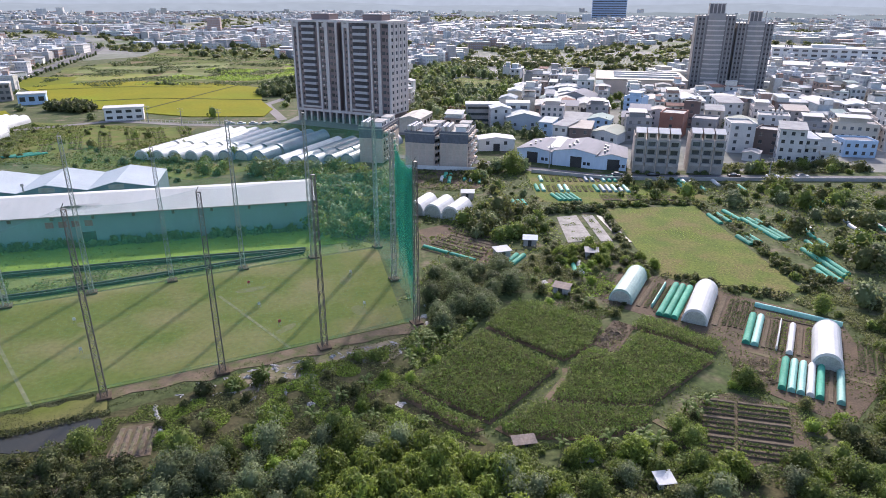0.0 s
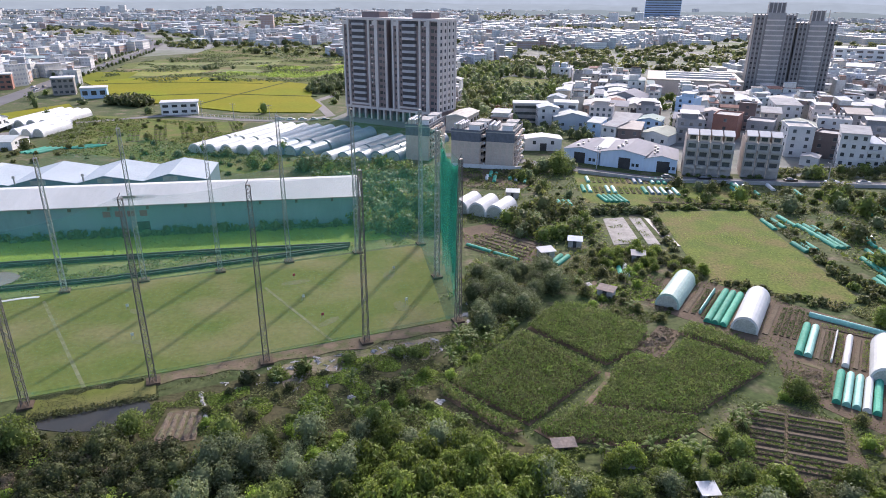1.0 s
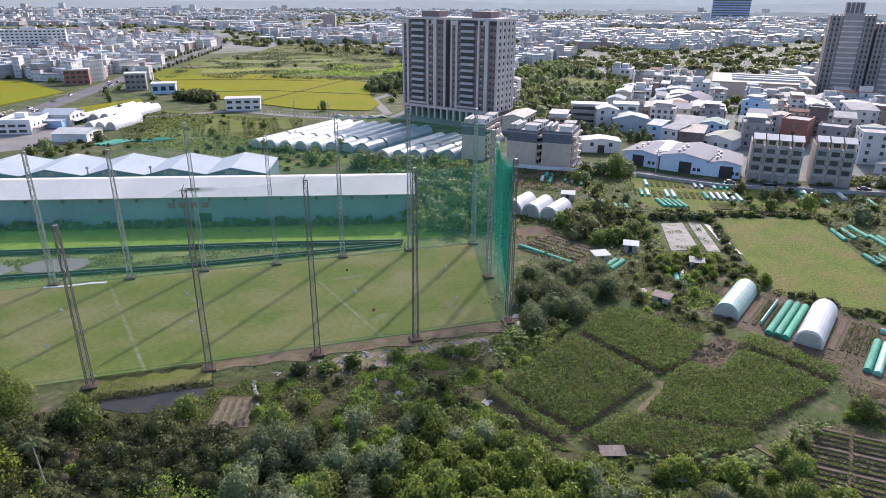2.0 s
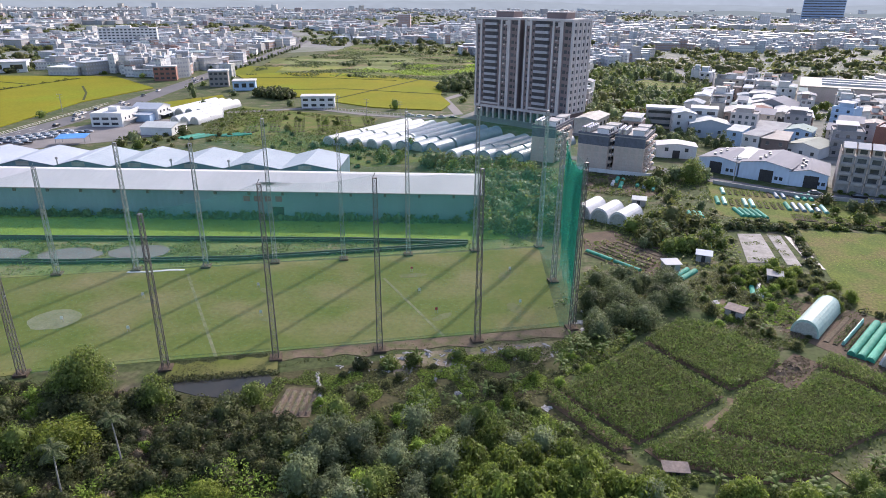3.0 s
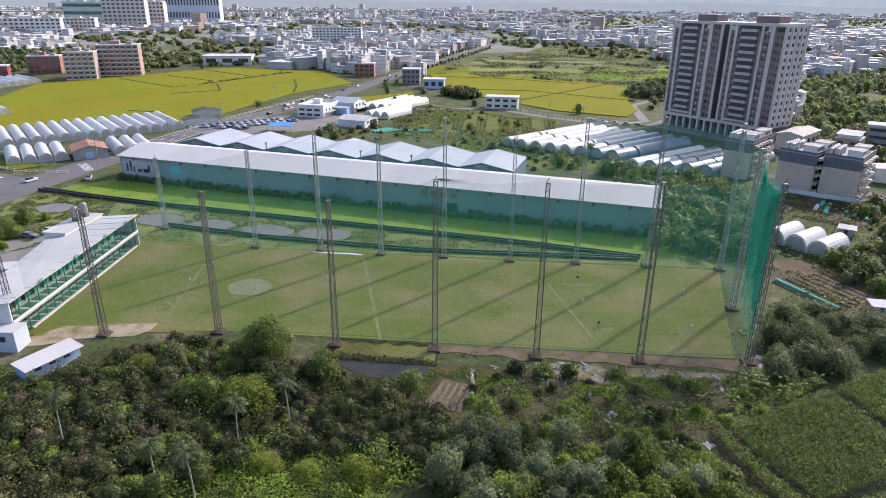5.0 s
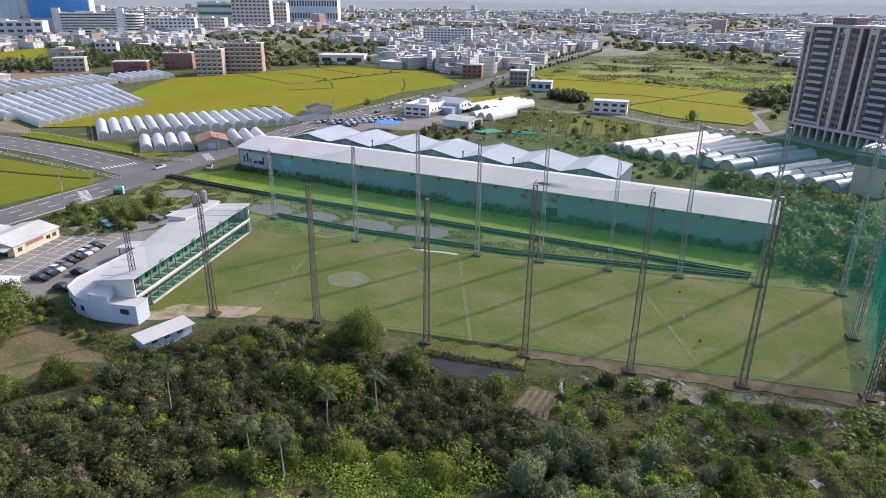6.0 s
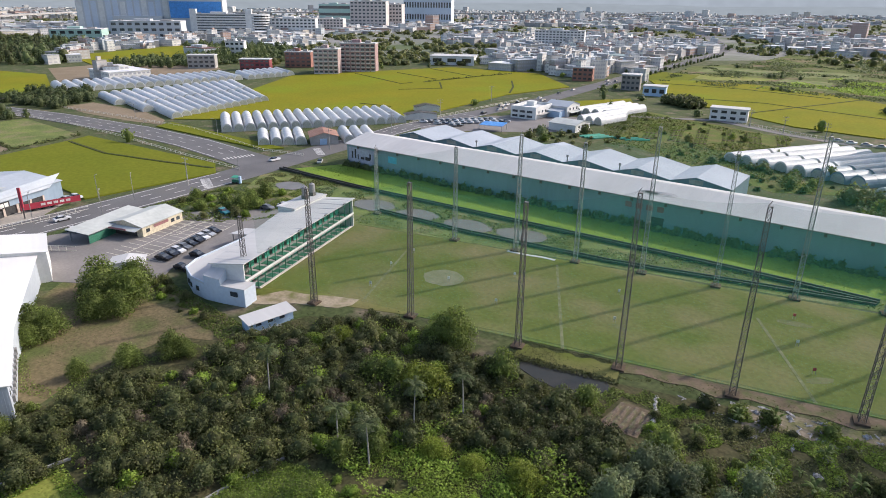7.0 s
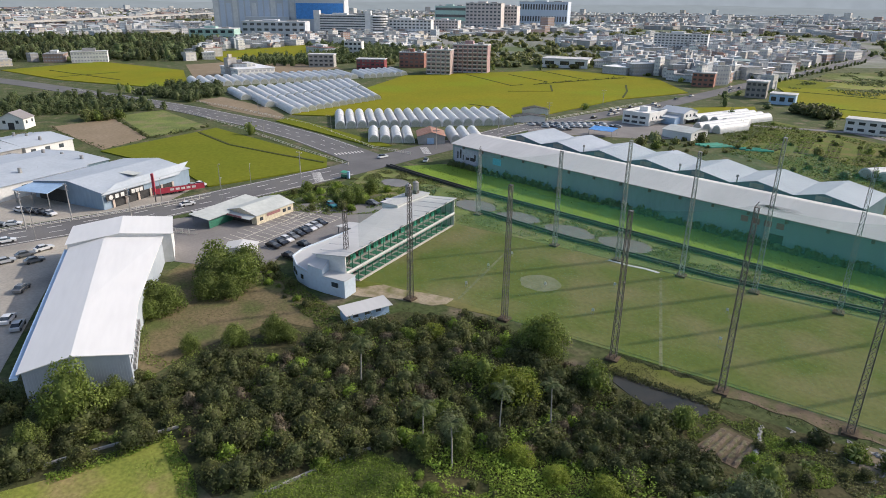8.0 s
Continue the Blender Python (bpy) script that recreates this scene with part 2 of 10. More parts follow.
M["glass"] = mat("glass", (0.035, 0.045, 0.055), (0.06, 0.07, 0.08), 0.12, scale=0.5, fine=1, grain=0.2, spread=0.4, spec=0.8)
M["steel"] = mat("steel", (0.11, 0.105, 0.10), (0.15, 0.125, 0.11), 0.55, 0.3, scale=0.5, fine=4, grain=0.2)
M["steel_grey"] = mat("steel_grey", (0.32, 0.32, 0.31), (0.24, 0.23, 0.22), 0.5, 0.4, scale=0.5, fine=4, grain=0.15)
M["net"] = mat("net", (0.03, 0.22, 0.145), (0.035, 0.19, 0.13), 0.8, scale=0.2, fine=0.7, grain=0.2, alpha=0.135, translucent=0.4)
M["net_dense"] = mat("net_dense", (0.02, 0.30, 0.20), (0.02, 0.24, 0.16), 0.8, scale=0.2, fine=0.7, grain=0.2, alpha=0.2, translucent=0.4)
M["net_end"] = mat("net_end", (0.03, 0.30, 0.20), (0.04, 0.26, 0.18), 0.8, scale=0.2, fine=0.7, grain=0.2, alpha=0.19, translucent=0.4)
M["black_plastic"] = mat("black_plastic", (0.02, 0.022, 0.02), (0.035, 0.035, 0.03), 0.6, scale=0.5, fine=2)
M["green_paint"] = mat("green_paint", (0.03, 0.16, 0.10), (0.025, 0.13, 0.08), 0.6, scale=0.4, fine=2)
M["shade"] = mat("shade", (0.05, 0.05, 0.05), (0.035, 0.035, 0.035), 0.9, scale=0.4, fine=2)
M["brick"] = mat("brick", (0.30, 0.14, 0.10), (0.24, 0.11, 0.085), 0.85, scale=0.3, fine=3, grain=0.2)
M["rust"] = mat("rust", (0.24, 0.115, 0.08), (0.30, 0.17, 0.12), 0.8, scale=0.3, fine=2, grain=0.2)
M["red"] = mat("red", (0.40, 0.035, 0.06), (0.33, 0.03, 0.05), 0.5, scale=0.4, fine=2, grain=0.08)
M["blue_sheet"] = mat("blue_sheet", (0.05, 0.26, 0.62), (0.04, 0.20, 0.5), 0.5, scale=0.2, fine=1)
M["bark"] = mat("bark", (0.11, 0.085, 0.06), (0.07, 0.055, 0.04), 0.95, scale=1, fine=6, bump=0.4)
M["palm_bark"] = mat("palm_bark", (0.34, 0.32, 0.28), (0.25, 0.23, 0.20), 0.9, scale=1, fine=6, bump=0.3)


def leafy(name, c1, c2, spread=0.3, island=0.45):
    return mat(name, c1, c2, 0.6, scale=0.35, fine=2.0, grain=0.2, translucent=0.5, spread=spread, island=island, spec=0.3)


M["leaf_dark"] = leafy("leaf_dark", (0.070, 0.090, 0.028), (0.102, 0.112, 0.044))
M["leaf_olive"] = leafy("leaf_olive", (0.128, 0.150, 0.044), (0.155, 0.160, 0.060))
M["leaf_grey"] = leafy("leaf_grey", (0.195, 0.232, 0.115), (0.15, 0.185, 0.08))
M["leaf_mid"] = leafy("leaf_mid", (0.126, 0.170, 0.036), (0.16, 0.20, 0.047))
M["leaf_bright"] = leafy("leaf_bright", (0.195, 0.295, 0.040), (0.235, 0.31, 0.052))
M["leaf_grove"] = leafy("leaf_grove", (0.125, 0.155, 0.068), (0.10, 0.125, 0.05))
M["leaf_yellow"] = leafy("leaf_yellow", (0.175, 0.225, 0.036), (0.135, 0.19, 0.032))
M["leaf_crop"] = leafy("leaf_crop", (0.120, 0.186, 0.036), (0.165, 0.20, 0.062), 0.1, 0.5)
M["leaf_gold"] = leafy("leaf_gold", (0.235, 0.28, 0.040), (0.19, 0.245, 0.037), 0.2, 0.4)
M["leaf_banana"] = leafy("leaf_banana", (0.120, 0.175, 0.040), (0.15, 0.20, 0.055), 0.2, 0.3)
M["leaf_wood"] = leafy("leaf_wood", (0.100, 0.135, 0.050), (0.130, 0.158, 0.064), 0.3, 0.3)
M["twig"] = leafy("twig", (0.19, 0.15, 0.10), (0.15, 0.13, 0.08))


# ---------- the land ----------
def patch(name, pts, material, z=0.05, label="", low=-0.3, category=""):
    ob = thing(name, label, category or name.replace("_", " "), b=B().prism(pts, low, z), material=material, kind="structure")
    return ob


def strip(pts, w):
    """The outline of a band of width w along a line of plan points."""
    left, right = [], []
    for i, p in enumerate(pts):
        a, b = Vector(pts[max(0, i - 1)]), Vector(pts[min(len(pts) - 1, i + 1)])
        n = (b - a).normalized().orthogonal() * w / 2
        left.append(tuple(Vector(p) + n))
        right.append(tuple(Vector(p) - n))
    return left + right[::-1]


def oval(x, y, a, b, turn=0.0, n=20, rough=0.08, seed=0):
    rnd = random.Random(seed)
    c, s = math.cos(radians(turn)), math.sin(radians(turn))
    out = []
    for k in range(n):
        t, r = k * math.tau / n, 1 + rnd.uniform(-rough, rough)
        px, py = a * r * math.cos(t), b * r * math.sin(t)
        out.append((x + c * px - s * py, y + s * px + c * py))
    return out


def inside(x, y, poly):
    hit, j = False, len(poly) - 1
    for i in range(len(poly)):
        (xi, yi), (xj, yj) = poly[i], poly[j]
        if (yi > y) != (yj > y) and x < (xj - xi) * (y - yi) / (yj - yi) + xi:
            hit = not hit
        j = i
    return hit


thing("ground", "green and brown open ground of weeds and bare earth", "ground", b=B().add([(-7000, -3000, 0), (7000, -3000, 0), (7000, 9000, 0), (-7000, 9000, 0)], [(0, 1, 2, 3)]), material=M["ground"], kind="structure")

# the practice range: u runs along its near side, v away from the camera
RANGE = flat(0, 113.1, 0, 23.4)


def rl(u, v, z=0.0):
    return tuple(RANGE @ Vector((u, v, z)))


def rxy(u, v):
    return rl(u, v)[:2]


LAWN = [rxy(*p) for p in ((-136, -6), (-120, -3), (-97, 0.5), (-2, 1.2), (7.5, 43), (-139, 44))]
patch("lawn", LAWN, M["lawn"], 0.06, "mown, partly worn lawn of the practice range")
SCRUB = [(-118, 24), (-113, 40), (-103, 47), (-104, 58), (-90, 72), (-62, 74), (-50, 84), (-38, 90), (-3, 108), (4, 114), (0, 90), (15, 70), (70, 66), (60, 30), (-30, 20), (-66, 36), (-70, 12), (-84, 8), (-84, -14), (-104, -14), (-104, 12)]
patch("scrub_ground", SCRUB, M["scrub_soil"], 0.03, "dark weedy ground under the thicket", category="ground")
patch("dirt_bank", [rxy(*p) for p in ((-55.5, -3.2), (-55.5, 0.5), (-2, 0.7), (2, -1), (-2, -3.6), (-7, -2.4), (-12, -2.9), (-16, -2.2), (-20, -4.0), (-25, -2.6), (-30, -3.2), (-35, -2.3), (-40, -4.0), (-44, -2.4), (-48, -3.0), (-52, -2.2))], M["dirt"], 0.09, "bare brown earth bank along the net", category="ground")
M["pale_dirt"] = mat("pale_dirt", (0.36, 0.30, 0.215), (0.27, 0.22, 0.15), 0.95, scale=0.25, fine=2.0, bump=0.4, space="World", spec=0.12, grain=0.25, c3=(0.14, 0.145, 0.05), c3_at=0.56, c3_scale=0.25)
patch("dirt_track", [(-121, 48.5), (-119.4, 50.5), (-119, 55), (-117.4, 61.2), (-113, 63.4), (-108, 67.5), (-103, 70.8), (-101.8, 68), (-102.7, 64.9), (-107, 61.8), (-110.4, 59.4), (-114, 54.5)], M["pale_dirt"], 0.09, "pale worn earth track on the lawn", category="ground")
VERGE = [(-205, 135), (-28, 171), (-10, 157), rxy(7, 44.2), rxy(-139, 44.2), (-160, 96), (-200, 92), (-212, 104)]
patch("verge", VERGE, M["rough_grass"], 0.04, "weedy strip with fish ponds behind the range", category="grass")
patch("grass_strip", [(-206, 136), (-28.5, 172), (-18, 160), (-40, 153), (-120, 134.5), (-170, 123), (-212, 118)], M["grass"], 0.10, "bright green grass along the long shed", category="grass")
POND_SPOTS = ((-155.5, 113.2, 7, 5.2), (-139.4, 117.0, 7, 5), (-122.6, 121.6, 7.6, 5), (-107.3, 127.8, 7.4, 4.8), (-192, 104.5, 6, 4.5))
for k, (x, y, a, b) in enumerate(POND_SPOTS):
    patch("fish_pond", oval(x, y, a, b, 15, seed=k), M["water"], 0.13, "shallow round pond of muddy water", category="pond")
POND = [rxy(*p) for p in ((-72.5, -6.4), (-64, -6.4), (-57, -7), (-55.8, -9.4), (-58, -11.5), (-62.6, -13.2), (-68, -11.5), (-71.8, -9.2))]
patch("pond", POND, M["dark_water"], 0.08, "dark still pond beside the range", category="pond")
patch("pond_bank", [rxy(-74 + k * 1.15, -6.2 + 0.5 * math.sin(k * 2.3) - 0.3 * math.sin(k * 0.9)) for k in range(17)] + [rxy(-55.6 - k * 1.15, -1.1 + 0.5 * math.sin(k * 1.7)) for k in range(17)], M["lawn"], 0.16, "grassy bank between the pond and the lawn", category="grass")

# the dark leaf crops beside the range, and the market garden
CROPS = {
    "a": [(-1.0, 90.1), (12.5, 109.0), (25.0, 95.4), (11.0, 79.7)],
    "b": [(13.5, 110.4), (21.0, 121.2), (27.2, 119.8), (37.1, 110.5), (32.4, 102.3), (26.3, 97.6)],
    "c": [(26.8, 95.6), (31.8, 100.9), (36.1, 98.5), (42.9, 106.8), (53.5, 96.7), (37.0, 83.2), (21.6, 85.4), (26.2, 93.0)],
    "d": [(11.6, 78.7), (19.0, 84.6), (36.9, 81.9), (35.1, 78.2), (26.5, 75.2), (13.8, 76.5)],
    "e": [(-2.5, 91.6), (-1.2, 88.9), (10.0, 78.6), (7.4, 77.3), (-2.6, 87.2)],
    "f": [(42.6, 109.6), (46.2, 113.4), (57.0, 102.1), (54.7, 98.9)],
}
for pts in CROPS.values():
    patch("crop_soil", pts, M["soil"], 0.07, "dark soil under a tall leafy crop", category="field")
patch("dirt_plot", [(33.2, 103.6), (40.0, 113.2), (43.6, 110.4), (36.6, 99.9)], M["soil"], 0.09, "bare plot littered with dry stalks", category="field")
GARDEN = [(40, 122), (50, 140), (66, 128), (86, 111), (79, 88), (66, 77), (55, 90), (58, 104)]
patch("garden_soil", GARDEN, M["soil"], 0.05, "bare brown soil of the market garden", category="field")
patch("path", strip([(27, 119), (29.5, 126), (31, 133), (34, 141)], 1.0), M["dirt"], 0.10, "narrow bare earth path past the huts", category="path")
patch("path", strip([(60, 101), (74, 90.5), (77, 88)], 1.0), M["dirt"], 0.10, "narrow pale earth path between the beds", category="path")
patch("path", strip([(26.0, 95.2), (25.4, 92.6), (20.2, 84.9)], 0.9), M["dirt"], 0.12, "narrow bare earth path between two crops", category="path")
patch("path", strip([(36.6, 80), (41, 74), (40, 66)], 1.3), M["dirt"], 0.12, "narrow bare earth path beside the crop", category="path")
patch("row_plot", [(46.7, 85.5), (52, 87), (60, 82.0), (57, 72), (46.8, 69), (40, 71.5)], M["soil"], 0.06, "brown soil of planted vegetable rows", category="field")
MEADOW = [(60, 187.4), (88.8, 189.6), (88, 172.9), (87, 126), (79.2, 122), (57.7, 135), (57.7, 151)]
patch("meadow", MEADOW, M["meadow_grass"], 0.06, "fallow meadow of yellow-green rough grass", category="meadow")
BEDS = [[(42.3, 179.5), (48.6, 181), (48.2, 159.7), (40.8, 157.8)], [(50.2, 180.8), (53.6, 180.8), (53.2, 158.6), (50, 158.6)]]
for pts in BEDS:
    patch("covered_bed", pts, M["grey_sheet"], 0.12, "bed covered with pale grey plastic sheet", category="bed")
patch("covered_bed", [(54.6, 180.7), (56.6, 180.7), (58.2, 157.4), (55.4, 158)], M["black_plastic"], 0.11, "bed covered with dark plastic sheet", category="bed")
ALLOT = [(42, 236), (70, 224), (84, 222), (100, 196), (60, 190), (40, 196)]
patch("allotment_grass", ALLOT, M["meadow_grass"], 0.04, "weedy ground between small allotment beds", category="field")
patch("allotment_soil", [(0.4, 169), (8.9, 174), (21.7, 158), (24, 144), (13, 143), (1.8, 155)], M["soil"], 0.045, "dark soil of vegetable beds", category="field")
patch("allotment_soil", [(-6, 214), (20, 210), (30, 222), (24, 235), (-2, 239)], M["soil"], 0.05, "dark soil of beds below the flats", category="field")
patch("plot_soil", [(-43.9, 73.2), (-44.5, 81.3), (-39.8, 82.2), (-37.8, 74.6)], M["dirt"], 0.09, "ridged brown soil of a small vegetable plot", category="field")

M["far_grass"] = mat("far_grass", (0.13, 0.15, 0.05), (0.08, 0.105, 0.035), 0.95, scale=0.03, fine=0.4, bump=0.5, space="World", spec=0.03, grain=0.35, c3=(0.19, 0.15, 0.09), c3_at=0.58, c3_scale=0.03)
# rice and other fields
RICES = [
    ([(-286, 488), (-262, 516), (-215, 529), (-160, 516), (-112, 488), (-98, 420), (-84, 386), (-84, 361), (-124, 360), (-217, 402), (-250, 446)], "rice", "ripe yellow-green rice field"),
    ([(-345, 122), (-268, 212), (-278, 250), (-300, 330), (-300, 400), (-372, 452), (-462, 430), (-490, 274), (-425, 204)], "rice", "wide ripe yellow-green rice field"),
    ([(-296, 22), (-318, 65), (-325, 76), (-238, 98), (-224, 92), (-219, 47), (-249, 43)], "rice_green", "green rice field beside the crossroads"),
    ([(-800, 182), (-893, 339), (-708, 284), (-668, 171)], "rice", "far ripe rice field"),
    ([(-681, -16), (-731, 67), (-614, 120), (-478, 96), (-546, 46), (-583, 22)], "rice", "ripe rice field beyond the road"),
    ([(-226, 312), (-212, 350), (-236, 382), (-256, 335)], "rice", "small yellow rice field beside the road"),
    ([(-330, 108), (-248, 124), (-246, 132), (-336, 118)], "rice_green", "narrow green field beside the road"),
]
for pts, m, label in RICES:
    patch("rice_field", pts, M[m], 0.45, label, category="rice field")
DYKES = ([(-268, 476), (-211, 492), (-150, 490)], [(-160, 378), (-134, 502)], [(-222, 412), (-170, 432), (-95, 424)], [(-205, 502), (-210, 526)], [(-471, 325), (-390, 311), (-392, 323)], [(-454, 358), (-397, 352)], [(-388, 331), (-390, 392), (-388, 432)], [(-379, 340), (-351, 317), (-359, 302), (-366, 289)],
         [(-352, 393), (-325, 365), (-304, 338)], [(-329, 230), (-307, 237)], [(-463, 404), (-395, 391)], [(-316, 66), (-282, 71), (-254, 83), (-231, 94)], [(-660, 20), (-560, 62)], [(-620, 70), (-600, 20)])
for line in DYKES:
    patch("dyke", strip(line, 1.3), M["dyke"], 0.62, "low dark earth dyke between rice plots")
patch("brown_field", [(-668, 133), (-708, 282), (-578, 252), (-500, 160), (-500, 104), (-544, 114)], M["brown_field"], 0.06, "bare brown harvested field", category="field")
patch("brown_field", [(-368, 7), (-379, 37), (-316, 43), (-300, 23)], M["brown_field"], 0.06, "bare brown ploughed field", category="field")
patch("bare_soil", [(-433, 107), (-378, 119), (-346, 118), (-334, 112), (-352, 104), (-395, 92), (-425, 90)], M["brown_field"], 0.075, "bare brown soil beside the far greenhouses", category="field")
patch("fallow_field", [(-387, 40), (-396, 64), (-331, 74), (-316, 44)], M["rough_grass"], 0.06, "fallow weedy field", category="field")
patch("weed_field", [(-165, 258), (-200, 345), (-110, 326), (-112, 262), (-60, 242), (-80, 225)], M["meadow_grass"], 0.05, "weedy allotments behind the sheds", category="field")
patch("far_meadow", [(-280, 490), (-110, 500), (-80, 560), (-100, 700), (-290, 760), (-330, 640)], M["far_grass"], 0.04, "far green and brown meadow", category="field")
patch("far_meadow", [(-300, 480), (-262, 500), (-280, 560), (-318, 560)], M["rice_green"], 0.2, "far yellow-green field beside the road", category="field")
patch("far_meadow", [(-300, 680), (-330, 900), (-170, 860), (-110, 720)], M["far_grass"], 0.1, "far olive meadow before the town", category="field")
for pts, m, label in (([(-284, 530), (-232, 540), (-222, 585), (-290, 575)], "near_grass", "pale green fallow plot on the far meadow"), ([(-215, 545), (-168, 535), (-184, 600), (-220, 592)], "rough_grass", "weedy tan plot on the far meadow"),
                      ([(-300, 590), (-230, 600), (-240, 660), (-312, 650)], "rough_grass", "dull green plot on the far meadow"), ([(-225, 610), (-180, 640), (-190, 690), (-240, 680)], "rough_grass", "tan weedy plot on the far meadow"), ([(-110, 575), (-84, 560), (-90, 640), (-128, 652)], "near_grass", "pale green plot on the far meadow")):
    M.setdefault("near_grass", mat("near_grass", (0.20, 0.215, 0.045), (0.15, 0.18, 0.036), 0.92, scale=0.16, fine=1.6, bump=0.5, space="World", spec=0.1, grain=0.3, c3=(0.25, 0.20, 0.085), c3_at=0.6, c3_scale=0.14))
    patch("far_plot", pts, M[m], 0.14, label, category="field")
DRY = [(-104, 10), (-109, 17), (-111, 25), (-113, 35), (-105, 41), (-106, 47), (-116, 46), (-128, 44.5), (-140, 42), (-156, 28), (-146, 17.5), (-129, 11), (-111, 7.5)]
patch("dry_ground", DRY, M["dry_grass"], 0.05, "dry brown grass on a mown slope", category="grass")
NEAR_A = [(-86, -16), (-85.3, -11), (-84.7, -4.7), (-85, 5.8), (-85.6, 9.7), (-77.4, 10.3), (-70, 10), (-62, -16)]
NEAR_B = [(-67.1, 16.5), (-67.4, 23.5), (-67.7, 32.9), (-62.5, 35.5), (-56.8, 35.2), (-50, 20), (-58, 8)]
patch("near_meadow", NEAR_A, M["near_grass"], 0.07, "short green and tan grass beside the thicket", category="meadow")
patch("near_meadow", NEAR_B, M["rough_grass"], 0.07, "bright green weedy grass", category="meadow")

for line in ([(-87.8, -9.8), (-88.1, -3.9), (-87.8, 2.5), (-87.4, 11.3)], [(-67.1, 17.7), (-67.7, 23.6), (-68.1, 28.7), (-68.0, 33.5)]):
    patch("garden_wall", strip(line, 0.28), M["concrete"], 0.4, "low pale concrete wall along the meadow", category="wall")

M["bank_earth"] = mat("bank_earth", (0.25, 0.205, 0.15), (0.16, 0.135, 0.095), 0.95, scale=0.3, fine=2.5, bump=0.6, space="World", spec=0.1, grain=0.3, c3=(0.12, 0.13, 0.045), c3_at=0.55, c3_scale=0.2)
patch("bare_earth", [rxy(-36 + 2.5 * k, -4.0) for k in range(17)] + [rxy(4 - 2.5 * k, -10.0 - 1.6 * math.sin(k * 1.3)) for k in range(17)], M["bank_earth"], 0.035, "bare brown earth with weeds below the net", category="ground")

# roads
ROAD_MAIN = [(-196, -160), (-196, -12), (-198, 20), (-208, 60), (-217, 95), (-226, 122), (-238, 160), (-252, 205), (-259, 262), (-272, 345), (-297, 440), (-318, 520), (-345, 640), (-384, 800), (-424, 920), (-524, 1090), (-670, 1310), (-800, 1460)]
ROAD_WEST = [(-226, 112), (-250, 110), (-282, 107), (-330, 97), (-395, 76), (-470, 45), (-560, 4), (-700, -70)]
patch("road", strip(ROAD_MAIN[:7], 16), M["asphalt"], 0.12, "worn grey asphalt main road")
patch("road", strip(ROAD_MAIN[6:], 14), M["asphalt"], 0.12, "long straight grey asphalt road")
patch("road", strip(ROAD_WEST, 17), M["asphalt"], 0.135, "wide grey asphalt side road")
ROAD_EAST = [(-10, 262), (20, 254), (46, 238), (70, 226.5), (120, 224), (180, 221), (330, 216), (600, 260)]
patch("road", strip(ROAD_EAST, 6.5), M["asphalt"], 0.12, "narrow grey lane in front of the town houses")
ROAD_TOWER = [(-212, 312), (-160, 348), (-118, 336), (-86, 333), (-72, 352), (-92, 405), (-84, 440)]
patch("road", strip(ROAD_TOWER, 5.5), M["yard"], 0.13, "pale concrete lane beside the rice field")
patch("parking", [(-190, 26), (-186, 66), (-172, 90), (-158, 92), (-143, 62), (-146, 47), (-138, 40), (-160, 20)], M["yard"], 0.10, "pale grey concrete car park with worn marks", category="car park")
patch("yard", [(-190, -60), (-188, 18), (-178, 18), (-166, 0), (-116, -12), (-112, -60)], M["pale_yard"], 0.09, "pale concrete yard beside the white warehouse")
patch("yard", [(-206, -60), (-206, 30), (-222, 44), (-300, 10), (-300, -60)], M["pale_yard"], 0.08, "pale concrete yard in front of the workshops")
patch("yard", [(-262, 216), (-238, 286), (-205, 300), (-190, 262), (-205, 240), (-240, 205)], M["yard"], 0.07, "dusty yard full of parked cars")
patch("forecourt", [(-70, 342), (-8, 308), (30, 300), (30, 320), (20, 380), (-60, 390)], M["yard"], 0.07, "paved forecourt of the tower block", category="yard")

# road marks
for road, w in ((ROAD_MAIN[:5], 16), (ROAD_MAIN[6:9], 14), (ROAD_WEST[1:6], 17)):
    for side in (-0.44, 0.44):
        a = strip(road, w * abs(side) * 2)
        half = a[:len(road)] if side > 0 else a[len(road):]
        patch("edge_line", strip(half, 0.25), M["line"], 0.15, "worn white edge line of the road", 0.1, "road marking")
for road in (ROAD_MAIN[1:5], ROAD_WEST[1:6], ROAD_MAIN[6:9]):
    for a, b in zip(road, road[1:]):
        a, b = Vector(a), Vector(b)
        d = b - a
        for k in range(int(d.length // 9)):
            p = a + d.normalized() * (k * 9 + 2)
            for off in (-0.15, 0.15):
                n = d.normalized().orthogonal() * off * 16
                q = p + n
                patch("lane_dash", strip([tuple(q), tuple(q + d.normalized() * 4)], 0.22), M["line"], 0.155, "worn white lane dash", 0.1, "road marking")
for cx, cy, turn in ((-213, 84, 74), (-243, 110, -4), (-231, 140, 68)):
    for k in range(9):
        m = Matrix.Translation((cx, cy, 0)) @ Matrix.Rotation(radians(turn), 4, "Z")
        a, b = m @ Vector((-1.6, (k - 4) * 1.45, 0)), m @ Vector((1.6, (k - 4) * 1.45, 0))
        patch("crossing_bar", strip([a[:2], b[:2]], 0.6), M["line"], 0.16, "worn white bar of a zebra crossing", 0.1, "road marking")


